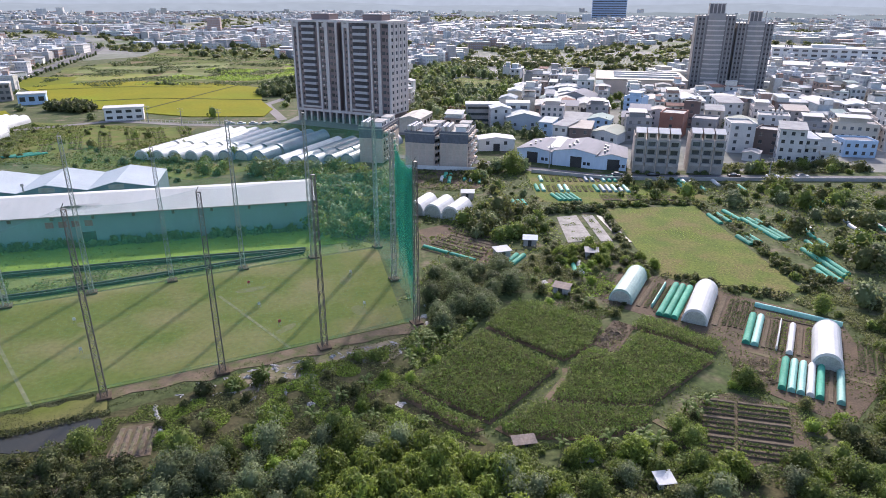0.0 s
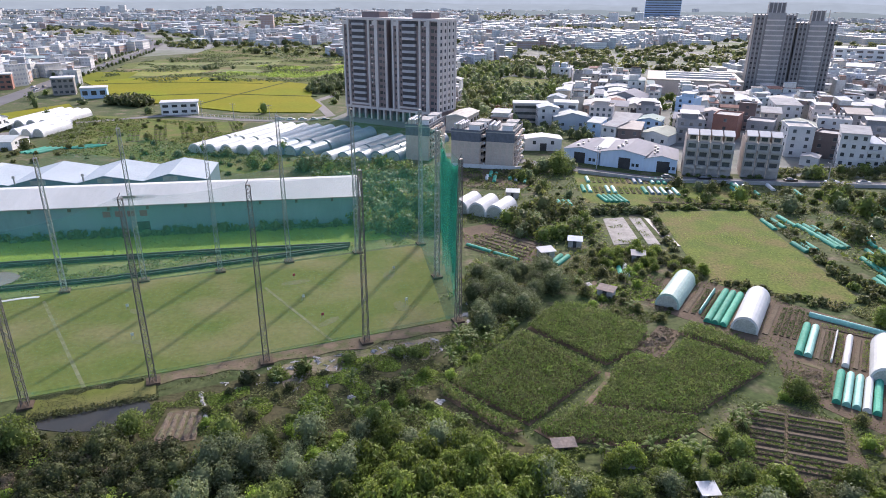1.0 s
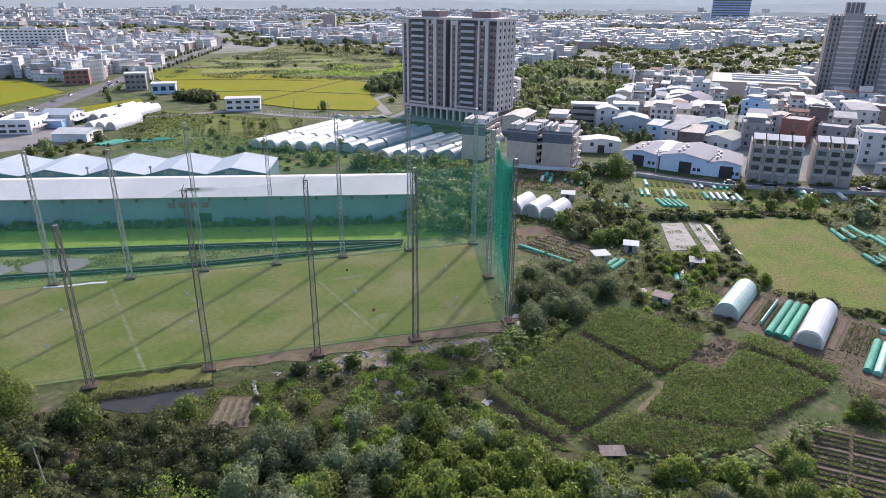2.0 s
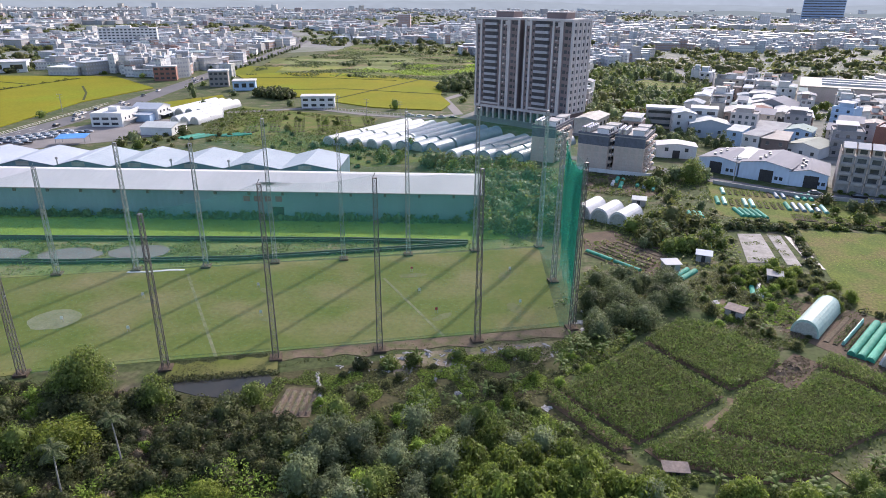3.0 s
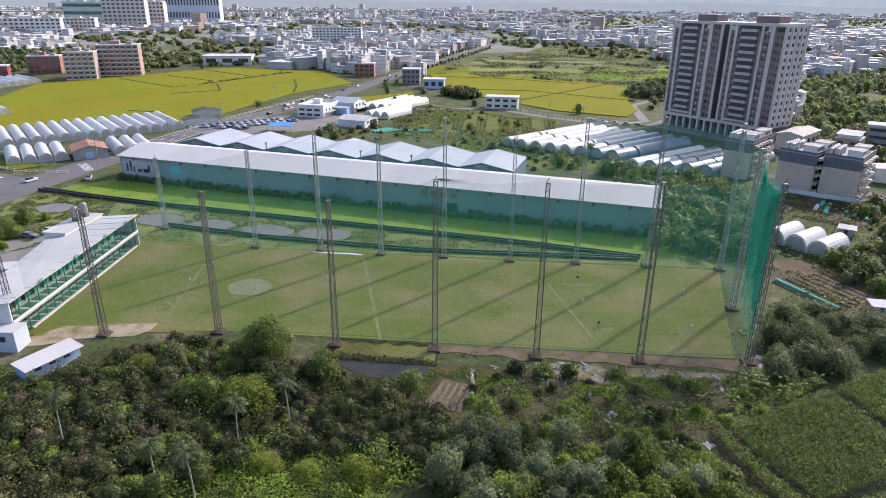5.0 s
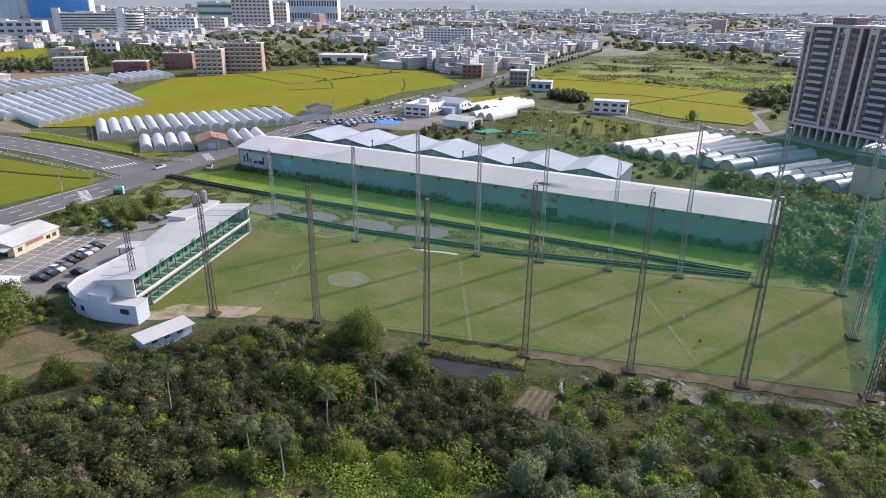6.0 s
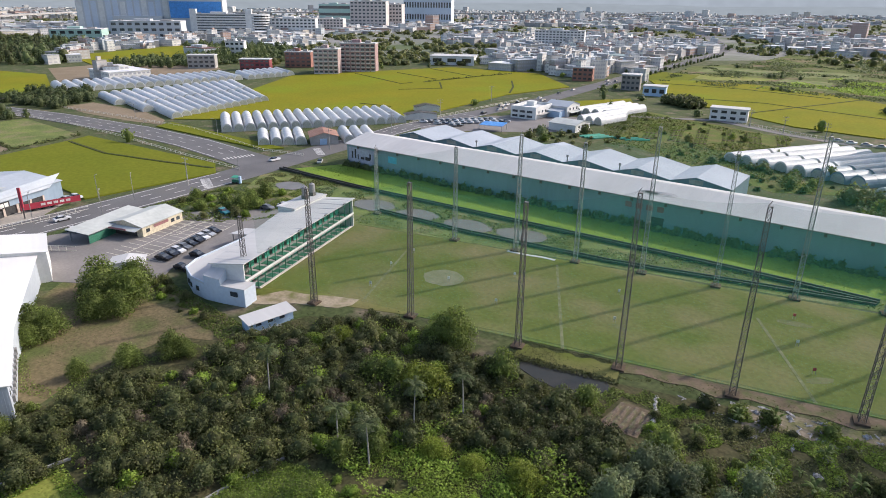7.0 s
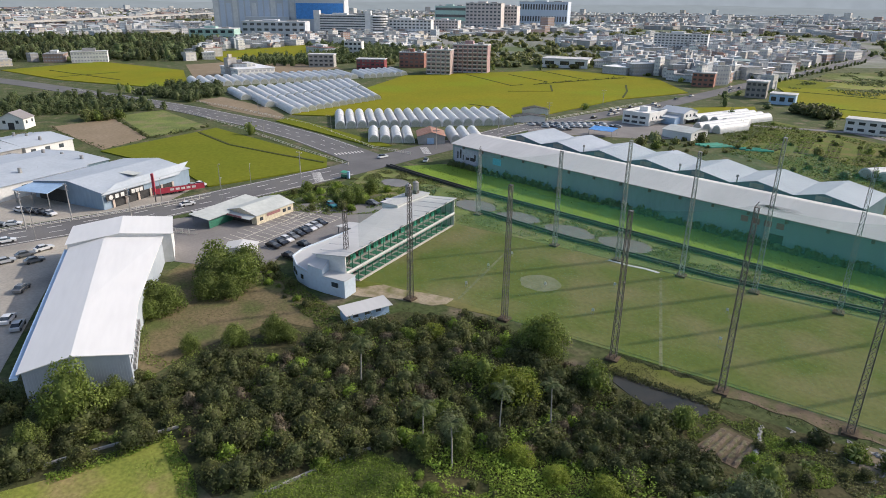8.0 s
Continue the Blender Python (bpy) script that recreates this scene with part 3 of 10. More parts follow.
# ---------- the practice range ----------
def slab(pts, thick):
    """A sloped sheet with thickness: four corners of its top."""
    return B().add([(x, y, z - thick) for x, y, z in pts] + list(pts), [(3, 2, 1, 0), (4, 5, 6, 7), (0, 1, 5, 4), (1, 2, 6, 5), (2, 3, 7, 6), (3, 0, 4, 7)])


def mast_meshes(h, w0=1.0, w1=0.62):
    def corner(k, z):
        w = (w0 + (w1 - w0) * z / h) / 2
        return Vector(((-w, w, w, -w)[k], (-w, -w, w, w)[k], z))
    legs = [B().beam(corner(k, 0), corner(k, h), 0.105) for k in range(4)]
    lattice, n = B(), int(h / 1.25)
    for i in range(n):
        z0, z1 = h * i / n, h * (i + 1) / n
        for k in range(4):
            lattice.beam(corner(k, z1), corner((k + 1) % 4, z1), 0.065)
            a, b = (k, (k + 1) % 4) if i % 2 else ((k + 1) % 4, k)
            lattice.beam(corner(a, z0), corner(b, z1), 0.065)
    return legs, lattice


def mast(u, v, h, grey=False):
    steel = M["steel_grey"] if grey else M["steel"]
    x, y, _ = rl(u, v)
    ob = thing("net_mast", "tall pale grey lattice steel mast holding the net" if grey else "tall dark rusty lattice steel mast holding the net", "mast", "masts round the practice range", flat(x, y, 0, 23.4))
    legs, lattice = mast_meshes(h)
    for b in legs:
        part("leg", b, steel, ob)
    tagged(part("lattice", lattice, steel, ob), kind="stuff")
    part("footing", B().box(-1.1, -1.1, -0.3, 1.1, 1.1, 0.45), M["soil"], ob, "dark earth-stained footing")
    part("cap", B().box(-0.36, -0.36, h, 0.36, 0.36, h + 0.1).beam((-0.3, 0, h + 0.1), (0.15, 0, h + 0.9), 0.1), steel, ob)
    return ob


NEAR = [(0.0, 0.0, 33), (-19.3, -1.6, 33), (-37.6, -2.2, 32.4), (-56.0, -1.9, 32), (-74.4, -2.2, 28), (-97.9, 0.0, 28), (-118.9, -3.6, 25), (-136.0, -4.5, 17)]
FAR = [(7.8, 43.5, 35), (-9.3, 43.4, 36), (-26.4, 43.4, 35.5), (-42.4, 43.0, 31), (-58.8, 43.6, 34.6), (-74.7, 43.4, 29.6), (-90.4, 44.2, 30), (-107.6, 44.4, 25.2), (-137.5, 55.0, 20)]
SIDE = [(4.0, 22.0, 34)]
for u, v, h in NEAR:
    mast(u, v, h)
for u, v, h in FAR + SIDE:
    mast(u, v, h, True)


def net(stops, material, label, bottom=0.3, sag=0.8, pleat=0.0, ragged=0.0, seed=0):
    """A net hung between masts, one panel to each bay: it sags from mast to mast and bellies a little."""
    ob, rnd = thing("safety_net", label, "net", "nets of the practice range", RANGE), random.Random(len(stops) + seed)
    for (u0, v0, h0), (u1, v1, h1) in zip(stops, stops[1:]):
        n, rows = (36 if pleat else 14), 12
        grid = []
        for i in range(n + 1):
            t = i / n
            top = h0 + (h1 - h0) * t - sag * math.sin(math.pi * t)
            foot = bottom + ragged * (0.5 + 0.5 * noise.noise(Vector((t * 5, u0 + seed, 3)))) * (0.3 + t)
            for j in range(rows + 1):
                s = j / rows
                fold = pleat * (0.5 + 0.7 * noise.noise(Vector((t * 9, v0, seed + 2)))) * (0.5 + s * 0.5)
                out = 0.25 * math.sin(math.pi * t) * math.sin(math.pi * s) + fold * (1 if i % 2 else -1) + rnd.uniform(-0.03, 0.03)
                du, dv = u1 - u0, v1 - v0
                ln = math.hypot(du, dv)
                grid.append((u0 + du * t - dv / ln * out, v0 + dv * t + du / ln * out, foot + (top - foot) * s))
        k = rows + 1
        part("net_panel", B().add(grid, [(i * k + j, (i + 1) * k + j, (i + 1) * k + j + 1, i * k + j + 1) for i in range(n) for j in range(rows)]), material, ob, smooth=not pleat)
    return ob


net([(u, 1.0, h - 0.3) for u, v, h in NEAR[:7]] + [(-134, -2.5, 17)], M["net"], "sheer green safety net along the near side")
net([(u, v - 0.9, h - 0.3) for u, v, h in FAR[:8]] + [(-134, 47, 20)], M["net"], "sheer green safety net along the far side")
net([(0.6, 1.0, 32.5), (4.6, 21.5, 34.5), (7.0, 42.6, 33.5)], M["net_end"], "sheer green safety net across the end", sag=1.2)
net([(0.2, 1.4, 31.5), (1.7, 8.0, 29.5)], M["net_dense"], "gathered dense green net hung across the end", bottom=5.0, sag=0.6, pleat=0.3, ragged=7.0, seed=1)
net([(0.1, 1.2, 31.8), (2.5, 11.5, 30.5), (3.6, 17.5, 31.5)], M["net_dense"], "gathered dense green net hung across the end", bottom=2.0, sag=0.9, pleat=0.26, ragged=7.0, seed=2)
net([(0.4, 1.5, 0.9), (-19.3, 0.9, 0.8), (-37.6, 0.6, 0.9), (-56.0, 0.7, 0.8), (-74.4, 0.6, 0.9), (-97.9, 0.2, 0.8)], M["net_dense"], "folded hem of green net along the foot of the masts", bottom=0.06, sag=0.1, pleat=0.1, seed=6)
net([(0.3, 1.6, 31.0), (2.2, 10.5, 30.0), (4.2, 20.5, 33.0)], M["net_dense"], "gathered dense green net hung across the end", bottom=6.0, sag=1.3, pleat=0.2, ragged=8.0, seed=3)
net([(2.0, 9.0, 28.0), (4.2, 20.5, 33.0)], M["net_dense"], "loose fold of dense green net", bottom=9.0, sag=1.5, pleat=0.25, ragged=6.0, seed=4)

# chalk lines and targets on the lawn
M["chalk"] = mat("chalk", (0.19, 0.185, 0.105), (0.12, 0.13, 0.05), 0.9, scale=0.5, fine=2.5, space="World", grain=0.2, spec=0.1)
for a, b in (((-78.2, 39.5), (-66.6, 0.5)), ((-33.8, 30), (-25.2, 1.2)), ((-115.5, 31.8), (-110.6, 2.7))):
    patch("chalk_line", strip([rxy(*a), rxy(*b)], 0.62), M["chalk"], 0.085, "faint worn chalk line on the lawn", 0.0, "lawn marking")
x, y = rxy(-100.0, 20.6)
M["thin_turf"] = mat("thin_turf", (0.15, 0.145, 0.07), (0.115, 0.13, 0.045), 0.9, scale=0.5, fine=2, space="World", grain=0.15, spec=0.1)
M["worn_turf"] = mat("worn_turf", (0.195, 0.195, 0.125), (0.155, 0.165, 0.085), 0.9, scale=0.3, fine=2, space="World", grain=0.15, spec=0.1)
patch("sand_green", oval(x, y, 4.7, 4.4, 23), M["worn_turf"], 0.08, "pale worn round target green", category="target")

for k, (u, v, a, b) in enumerate(((-27, 30.5, 3.2, 1.2), (-24, 9.0, 2.6, 1.0), (-6, 27, 3.0, 1.4), (-8.5, 10.5, 2.4, 1.5), (-60, 27.5, 1.8, 0.8), (-58.5, 13.5, 1.8, 0.8), (-84, 26, 1.6, 0.8))):
    x, y = rxy(u, v)
    patch("worn_spot", oval(x, y, a, b, 23 + k * 31, 28, 0.1, k), M["thin_turf"], 0.078, "pale worn spot in the lawn", category="lawn marking")


def target(u, v, board, label):
    x, y, _ = rl(u, v)
    ob = thing("target_sign", label, "target", "targets on the lawn", flat(x, y, 0.06, 23.4))
    for s in (-0.45, 0.45):
        part("post", B().box(s * 0.5 - 0.03, -0.03, 0, s * 0.5 + 0.03, 0.03, 1.3), M["steel_grey"], ob)
    part("board", B().box(-0.26, -0.04, 0.7, 0.26, 0.04, 1.3), board, ob)


for u, v in ((-61.5, 29), (-59.9, 15.3), (-84.2, 12.7), (-85.1, 27.8), (-27, 20.6), (-4.3, 28.7), (-7, 11.4), (-98, 19), (-114, 21), (-112.6, 8.9), (-113, 31)):
    target(u, v, M["wall_white"], "small white target board on thin posts")
for u, v in ((-27, 32.6), (-24.9, 10.8)):
    target(u, v, M["red"], "small red target board on thin posts")
x, y = rxy(-88, 43.3)
patch("pale_cover", strip([(-101.7, 115.9), (-97, 117.4), (-93, 119.4), (-89.7, 120.3)], 0.8), M["plastic_white"], 0.14, "long pale plastic cover at the lawn edge", category="sheet")

# low black fences that run along the ditch behind the range
for line, h in (([(-215, 113), (-196, 116), (-170, 121), (-120, 133), (-60, 147), (-28.5, 153)], 0.9), ([(-150, 110), (-120, 116.5), (-80, 129), (-28.5, 152)], 0.7)):
    for side in (0.0, 1.5):
        thing("silt_fence", "low fence of black plastic sheet beside the ditch", "fence", b=B().prism(strip([(x, y + side) for x, y in line], 0.3), 0, h), material=M["black_plastic"])

# the tee building at the end of the lawn: two open floors under a long pitched roof
TEE = RANGE @ flat(-134.3, -8.3, 0, 95.2)


def tee_building():
    ob = thing("tee_building", "long white two-storey driving range building with open green bays", "building", m=TEE)
    n, length = 16, 50.2

    def back(x):
        return 7.0 + x * 0.15

    part("floor_slab", B().prism([(5.5, -0.6), (length, -0.6), (length, back(length)), (5.5, back(5.5))], 0, 0.3), M["concrete"], ob)
    part("upper_floor", B().prism([(0, -1.4), (length, -1.4), (length, back(length)), (0, back(0))], 3.55, 3.9), M["concrete"], ob, "pale concrete balcony floor")
    part("balcony_rail", B().box(0.2, -1.42, 3.9, length, -1.32, 4.4), M["wall_white"], ob)
    part("kerb", B().box(5.5, -1.0, 0, length, -0.62, 0.45), M["stone_pale"], ob, "pale kerb along the lower bays")
    part("back_wall", B().prism([(0.25, back(0.25) - 0.3), (length, back(length) - 0.3), (length, back(length)), (0.25, back(0.25))], 0.3, 7.0), M["wall_white"], ob)
    for x, low in ((0.0, 3.9), (length - 0.25, 0.3)):
        y1 = back(x) - 0.32
        part("end_wall", B().add([(x, -1.3, low), (x + 0.25, -1.3, low), (x + 0.25, y1, low), (x, y1, low), (x, -1.3, 8.1), (x + 0.25, -1.3, 8.1), (x + 0.25, y1, 7.0), (x, y1, 7.0)],
                                 [(3, 2, 1, 0), (4, 5, 6, 7), (0, 1, 5, 4), (1, 2, 6, 5), (2, 3, 7, 6), (3, 0, 4, 7)]), M["wall_white"], ob)
    part("roof", slab([(-0.4, -1.8, 8.4), (length + 0.4, -1.8, 8.4), (length + 0.4, back(length) + 0.5, 7.25), (-0.4, back(0) + 0.4, 7.25)], 0.18), M["metal_white"], ob, "white ribbed metal roof")
    for k in range(12):
        x = 2 + k * 4.2
        y1 = back(x)
        part("roof_seam", B().add([(x, -1.7, 8.41), (x + 0.1, -1.7, 8.41), (x + 0.1, y1, 7.30), (x, y1, 7.30), (x, -1.7, 8.47), (x + 0.1, -1.7, 8.47), (x + 0.1, y1, 7.36), (x, y1, 7.36)],
                                  [(3, 2, 1, 0), (4, 5, 6, 7), (0, 1, 5, 4), (1, 2, 6, 5), (2, 3, 7, 6), (3, 0, 4, 7)]), M["metal_bluegrey"], ob)
    part("eave_beam", B().box(0.3, -1.2, 7.75, length - 0.3, -1.05, 8.15), M["shade"], ob, "dark beam under the eave")
    for z, x0 in ((0.3, 5.5), (3.9, 0.4)):
        for k in range(n + 1):
            x = x0 + k * (length - 0.6 - x0) / n
            part("column", B().box(x, -0.6, z, x + 0.16, -0.44, 3.55 if z < 1 else 7.9), M["green_paint"], ob)
        for k in range(n):
            x = x0 + (k + 0.15) * (length - 0.6 - x0) / n
            part("tee_mat", B().box(x, -0.55, z + 0.01, x + 1.9, 1.6, z + 0.09), M["green_paint"], ob, "green practice mat")
            part("bay_screen", B().box(x, 2.6, z + 0.02, x + 1.9, 2.7, z + 1.5), M["green_film"], ob, "green partition screen")
    for x in (9.0, 21.5, 34.0, 44.0):
        lamp = part("flood_lamp", B().box(x - 0.5, -2.1, 8.5, x + 0.5, -1.8, 8.8), M["steel_grey"], ob, "grey flood lamp on the eave")
        part("lamp_arm", B().beam((x, -1.6, 8.42), (x, -1.95, 8.52), 0.08), M["steel"], lamp)
    return ob


tee_building()


def wing():
    ob = thing("clubhouse_wing", "white rendered clubhouse wing with stepped flat roofs", "building", m=RANGE)
    low = [(-130.5, -11.4), (-130.8, -7.6), (-137.6, -8.4), (-136.4, -11.9)]
    part("wall", B().prism(low, 0, 4.0), M["wall_pale_blue"], ob)
    part("flat_roof", B().prism([(-130.4, -11.5), (-130.7, -7.5), (-137.5, -8.3), (-136.4, -12.0)], 4.0, 4.12), M["metal_white"], ob)
    mid = [(-136.4, -11.9), (-137.6, -8.4), (-141.4, -8.2), (-140.8, -11.9)]
    part("step_wall", B().add([(x, y, 0) for x, y in mid] + [(x, y, z) for (x, y), z in zip(mid, (5.3, 6.4, 6.4, 5.5))], [(3, 2, 1, 0), (4, 5, 6, 7), (0, 1, 5, 4), (1, 2, 6, 5), (2, 3, 7, 6), (3, 0, 4, 7)]), M["wall_pale_blue"], ob)
    part("step_roof", slab([(x * 1.0003, y, z + 0.13) for (x, y), z in zip(mid, (5.3, 6.4, 6.4, 5.5))], 0.12), M["metal_white"], ob)
    left = [(-140.8, -11.9), (-141.4, -8.2), (-143.0, -2), (-147.6, 14), (-147.6, 17), (-151.6, 17), (-151.9, -3), (-150.4, -7.4), (-145.4, -10.8)]
    part("back_wall", B().prism(left, 0, 3.6), M["wall_pale_blue"], ob)
    part("lean_roof", B().prism([(x * 1.001, y) for x, y in left], 3.6, 3.75), M["metal_white"], ob, "long pale metal lean-to roof")
    part("roof_rim", B().prism(strip([(-140.9, -11.8), (-145.4, -10.7), (-150.4, -7.3), (-151.9, -3), (-151.6, 17)], 0.25), 3.75, 4.1), M["wall_pale_blue"], ob)
    part("entry_roof", slab([(-158.5, 15.5, 3.2), (-150.8, 14.5, 4.4), (-150.0, 19.5, 4.4), (-157.8, 20.5, 3.2)], 0.15), M["metal_white"], ob, "slanted white entrance canopy")
    for u, v in ((-158.0, 16.2), (-157.6, 19.8)):
        part("entry_post", B().box(u - 0.1, v - 0.1, 0, u + 0.1, v + 0.1, 3.1), M["steel_grey"], ob)
    part("link_room", B().prism([(-147.4, 17.2), (-148.0, 26.8), (-151.8, 26.8), (-151.6, 17.2)], 0, 4.6), M["wall_white"], ob)
    part("link_roof", B().prism([(-147.3, 17.1), (-147.9, 26.9), (-152.0, 26.9), (-151.8, 17.1)], 4.6, 4.75), M["metal_white"], ob)
    win = part("window", B().box(-133.9, -11.85, 2.2, -132.2, -11.5, 3.2), M["glass"], ob)
    part("frame", B().box(-134.0, -11.82, 2.1, -132.1, -11.6, 2.2), M["wall_white"], win)
    for u, v, t in ((-143.4, -11.35, 14), (-148.0, -9.3, 32), (-146.0, -10.5, 25)):
        part("window", B().box(-0.5, -0.06, 1.4, 0.5, 0.2, 2.4), M["glass"], ob, m=flat(u, v, 0, -t))
    return ob


wing()


def stair_tower():
    ob = thing("stair_tower", "white rooftop stair block with two water tanks", "building", m=RANGE)
    part("wall", B().box(-151.6, 27, 0, -146.2, 41.5, 8.2), M["wall_white"], ob)
    part("roof", B().box(-151.9, 26.7, 8.2, -146.0, 41.9, 8.45), M["metal_white"], ob)
    for v in (35.6, 39.0):
        tank = part("water_tank", B().tube((-149.0, v, 9.5), (-149.0, v, 11.7), 0.85, 0.85, 14).tube((-149.0, v, 11.7), (-149.0, v, 12.1), 0.85, 0.25, 14), M["steel_grey"], ob)
        part("tank_stand", B().box(-149.7, v - 0.7, 8.45, -148.3, v + 0.7, 9.5), M["steel"], tank)


stair_tower()


def small_hut():
    ob = thing("site_cabin", "small blue and white cabin with a white metal roof", "cabin", m=flat(-104.3, 46.2, 0, 90))
    part("wall", B().box(0, 0, 0, 9.5, 2.9, 2.3), M["wall_blue"], ob)
    part("roof", slab([(-0.4, -0.9, 2.25), (9.9, -0.9, 2.25), (9.9, 3.3, 2.7), (-0.4, 3.3, 2.7)], 0.1), M["metal_white"], ob)
    for x in (1.5, 4.0, 6.5):
        part("window", B().box(x, -0.05, 1.1, x + 1.1, 0.02, 1.9), M["glass"], ob)
    part("rail", B().box(2, -1.6, 0, 6, -1.55, 0.9), M["wall_white"], ob)


small_hut()


# ---------- sheds and buildings ----------
def gabled(ob, x0, x1, y0, y1, eave, ridge, wall, roof, over=0.4, ridge_x=None, name="roof"):
    """Walls and two roof sheets; the ridge runs along y."""
    xm = (x0 + x1) / 2 if ridge_x is None else ridge_x
    part("wall", B().along([(x0, 0), (x1, 0), (x1, eave), (xm, ridge - 0.05), (x0, eave)], y0, y1), wall, ob)
    sl = (ridge - eave) / (xm - x0)
    sr = (ridge - eave) / (x1 - xm)
    part(name, slab([(x0 - over, y0 - over, eave - sl * over + 0.12), (xm, y0 - over, ridge + 0.12), (xm, y1 + over, ridge + 0.12), (x0 - over, y1 + over, eave - sl * over + 0.12)], 0.12), roof, ob)
    part(name, slab([(xm, y0 - over, ridge + 0.12), (x1 + over, y0 - over, eave - sr * over + 0.12), (x1 + over, y1 + over, eave - sr * over + 0.12), (xm, y1 + over, ridge + 0.12)], 0.12), roof, ob)


# the long shed behind the range
def long_shed():
    ob = thing("long_shed", "very long teal-walled shed with a white metal roof", "shed", m=flat(-205.3, 137.2, 0, 11.24))
    length, e, r, d = 180.2, 8.3, 10.6, 22.0
    part("wall", B().add([(0, 0, 0), (length, 0, 0), (length, d, 0), (0, d, 0), (0, 0, e), (length, 0, e), (length, d, e), (0, d, e), (0, 11, r), (length, 11, r)],
                         [(0, 1, 5, 4), (2, 3, 7, 6), (1, 2, 6, 9, 5), (3, 0, 4, 8, 7)]), M["wall_teal"], ob, "faded teal corrugated wall")
    part("roof", slab([(-0.5, -0.7, e), (length + 0.5, -0.7, e), (length + 0.5, 11, r + 0.15), (-0.5, 11, r + 0.15)], 0.15), M["metal_white"], ob, "white metal roof, slightly stained")
    part("roof", slab([(-0.5, 11, r + 0.15), (length + 0.5, 11, r + 0.15), (length + 0.5, d + 0.6, e), (-0.5, d + 0.6, e)], 0.15), M["metal_white"], ob)
    part("gutter", B().box(-0.5, -0.95, e - 0.25, length + 0.5, -0.72, e), M["steel_grey"], ob)
    vent = B().box(-0.35, -0.5, 0, 0.35, 0.0, 0.9).mesh("wall_vent", M["steel"])
    for k in range(18):
        part("wall_vent", vent, None, ob, m=pose(6 + k * 9.8, -0.02, e - 1.3))
    lean = math.degrees(math.atan2(r + 0.15 - e, 11.7))
    # nested translucent dark ovals that build one soft smear
    for x, y, a, b, t in ((119.8, 4.2, 6.0, 1.7, 4), (119.2, 4.3, 4.8, 1.35, 3), (118.6, 4.4, 3.6, 1.0, 0), (118.0, 4.5, 2.5, 0.75, -4), (117.6, 4.6, 1.5, 0.5, -8)):
        part("soot_stain", B().add([(px, py, 0.03 / a) for px, py in oval(0, 0, a, b, t, 24, 0.1, int(x * 10))], [tuple(range(24))]), M["roof_smear"], ob, "dark smear on the roof", m=pose(x, y - 0.7, e + 0.012 + y * math.tan(radians(lean)), lean))
    part("mural", B().box(0.8, -0.12, 1.6, 15, -0.08, 7.2), M["mural"], ob, "pale painted mural panel")
    for k, (x, z, w, h) in enumerate(((2.5, 3.0, 0.7, 2.6), (4.0, 3.2, 0.8, 3.4), (5.5, 2.8, 0.5, 2.0), (7.2, 3.1, 1.8, 0.9), (9.5, 3.0, 2.4, 1.3), (11.6, 3.4, 0.8, 2.2))):
        part("mural_shape", B().box(x, -0.15, z, x + w, -0.121, z + h), M["shade"], ob, "dark painted shape")
    part("blue_sign", B().box(21, -0.14, 3.8, 25, -0.05, 6.2), M["sign_cyan"], ob, "light blue rectangular sign")
    for k in range(4):
        part("sign_mark", B().box(112 + k * 3.1, -0.14, 5.0, 113.9 + k * 3.1, -0.05, 6.6), M["sign_red"], ob, "faded red painted character, unreadable")
    part("door", B().box(120, -0.1, 0, 123.5, 0.0, 3.4), M["shade"], ob)


M["roof_smear"] = mat("roof_smear", (0.08, 0.08, 0.085), (0.14, 0.14, 0.145), 0.9, scale=0.6, fine=2, alpha=0.09)
M["mural"] = mat("mural", (0.42, 0.44, 0.50), (0.30, 0.31, 0.38), 0.8, scale=0.25, fine=1.5, grain=0.2)
M["sign_cyan"] = mat("sign_cyan", (0.10, 0.45, 0.60), (0.08, 0.38, 0.5), 0.6)
M["sign_red"] = mat("sign_red", (0.30, 0.12, 0.12), (0.22, 0.12, 0.12), 0.7)
long_shed()


def saw_shed():
    ob = thing("row_shed", "row of seven joined blue-grey gabled sheds", "shed", m=flat(-212.5, 168.5, 0, 11.0))
    w, e, r, d = 134.6 / 7, 6.5, 8.6, 22.0
    for k in range(7):
        x0, x1, xm = k * w, (k + 1) * w, (k + 0.42) * w
        part("gable_wall", B().along([(x0, 0), (x1, 0), (x1, e), (xm, r), (x0, e)], 0.0, d), M["wall_slate"], ob)
        part("roof", slab([(x0, -0.6, e + 0.1), (xm, -0.6, r + 0.1), (xm, d, r + 0.1), (x0, d, e + 0.1)], 0.12), M["metal_bluegrey"], ob, "pale blue-grey metal roof sheet")
        part("roof", slab([(xm, -0.6, r + 0.1), (x1, -0.6, e + 0.1), (x1, d, e + 0.1), (xm, d, r + 0.1)], 0.12), M["metal_bluegrey"], ob, "pale blue-grey metal roof sheet")
        part("louvre", B().box(xm - 2.2, -0.1, e - 0.2, xm + 2.2, -0.02, e + 1.2), M["steel_grey"], ob)
        v = part("roof_vent", B().tube((x0 + 3, -3.0, 7.5), (x0 + 3, -3.0, 9.4), 0.22, n=8), M["steel_grey"], ob) if k in (2, 4, 5) else None
        if v:
            part("vent_head", B().tube((x0 + 3, -3.0, 9.4), (x0 + 3, -3.0, 10.1), 0.5, 0.35, 10), M["steel_grey"], v)


saw_shed()


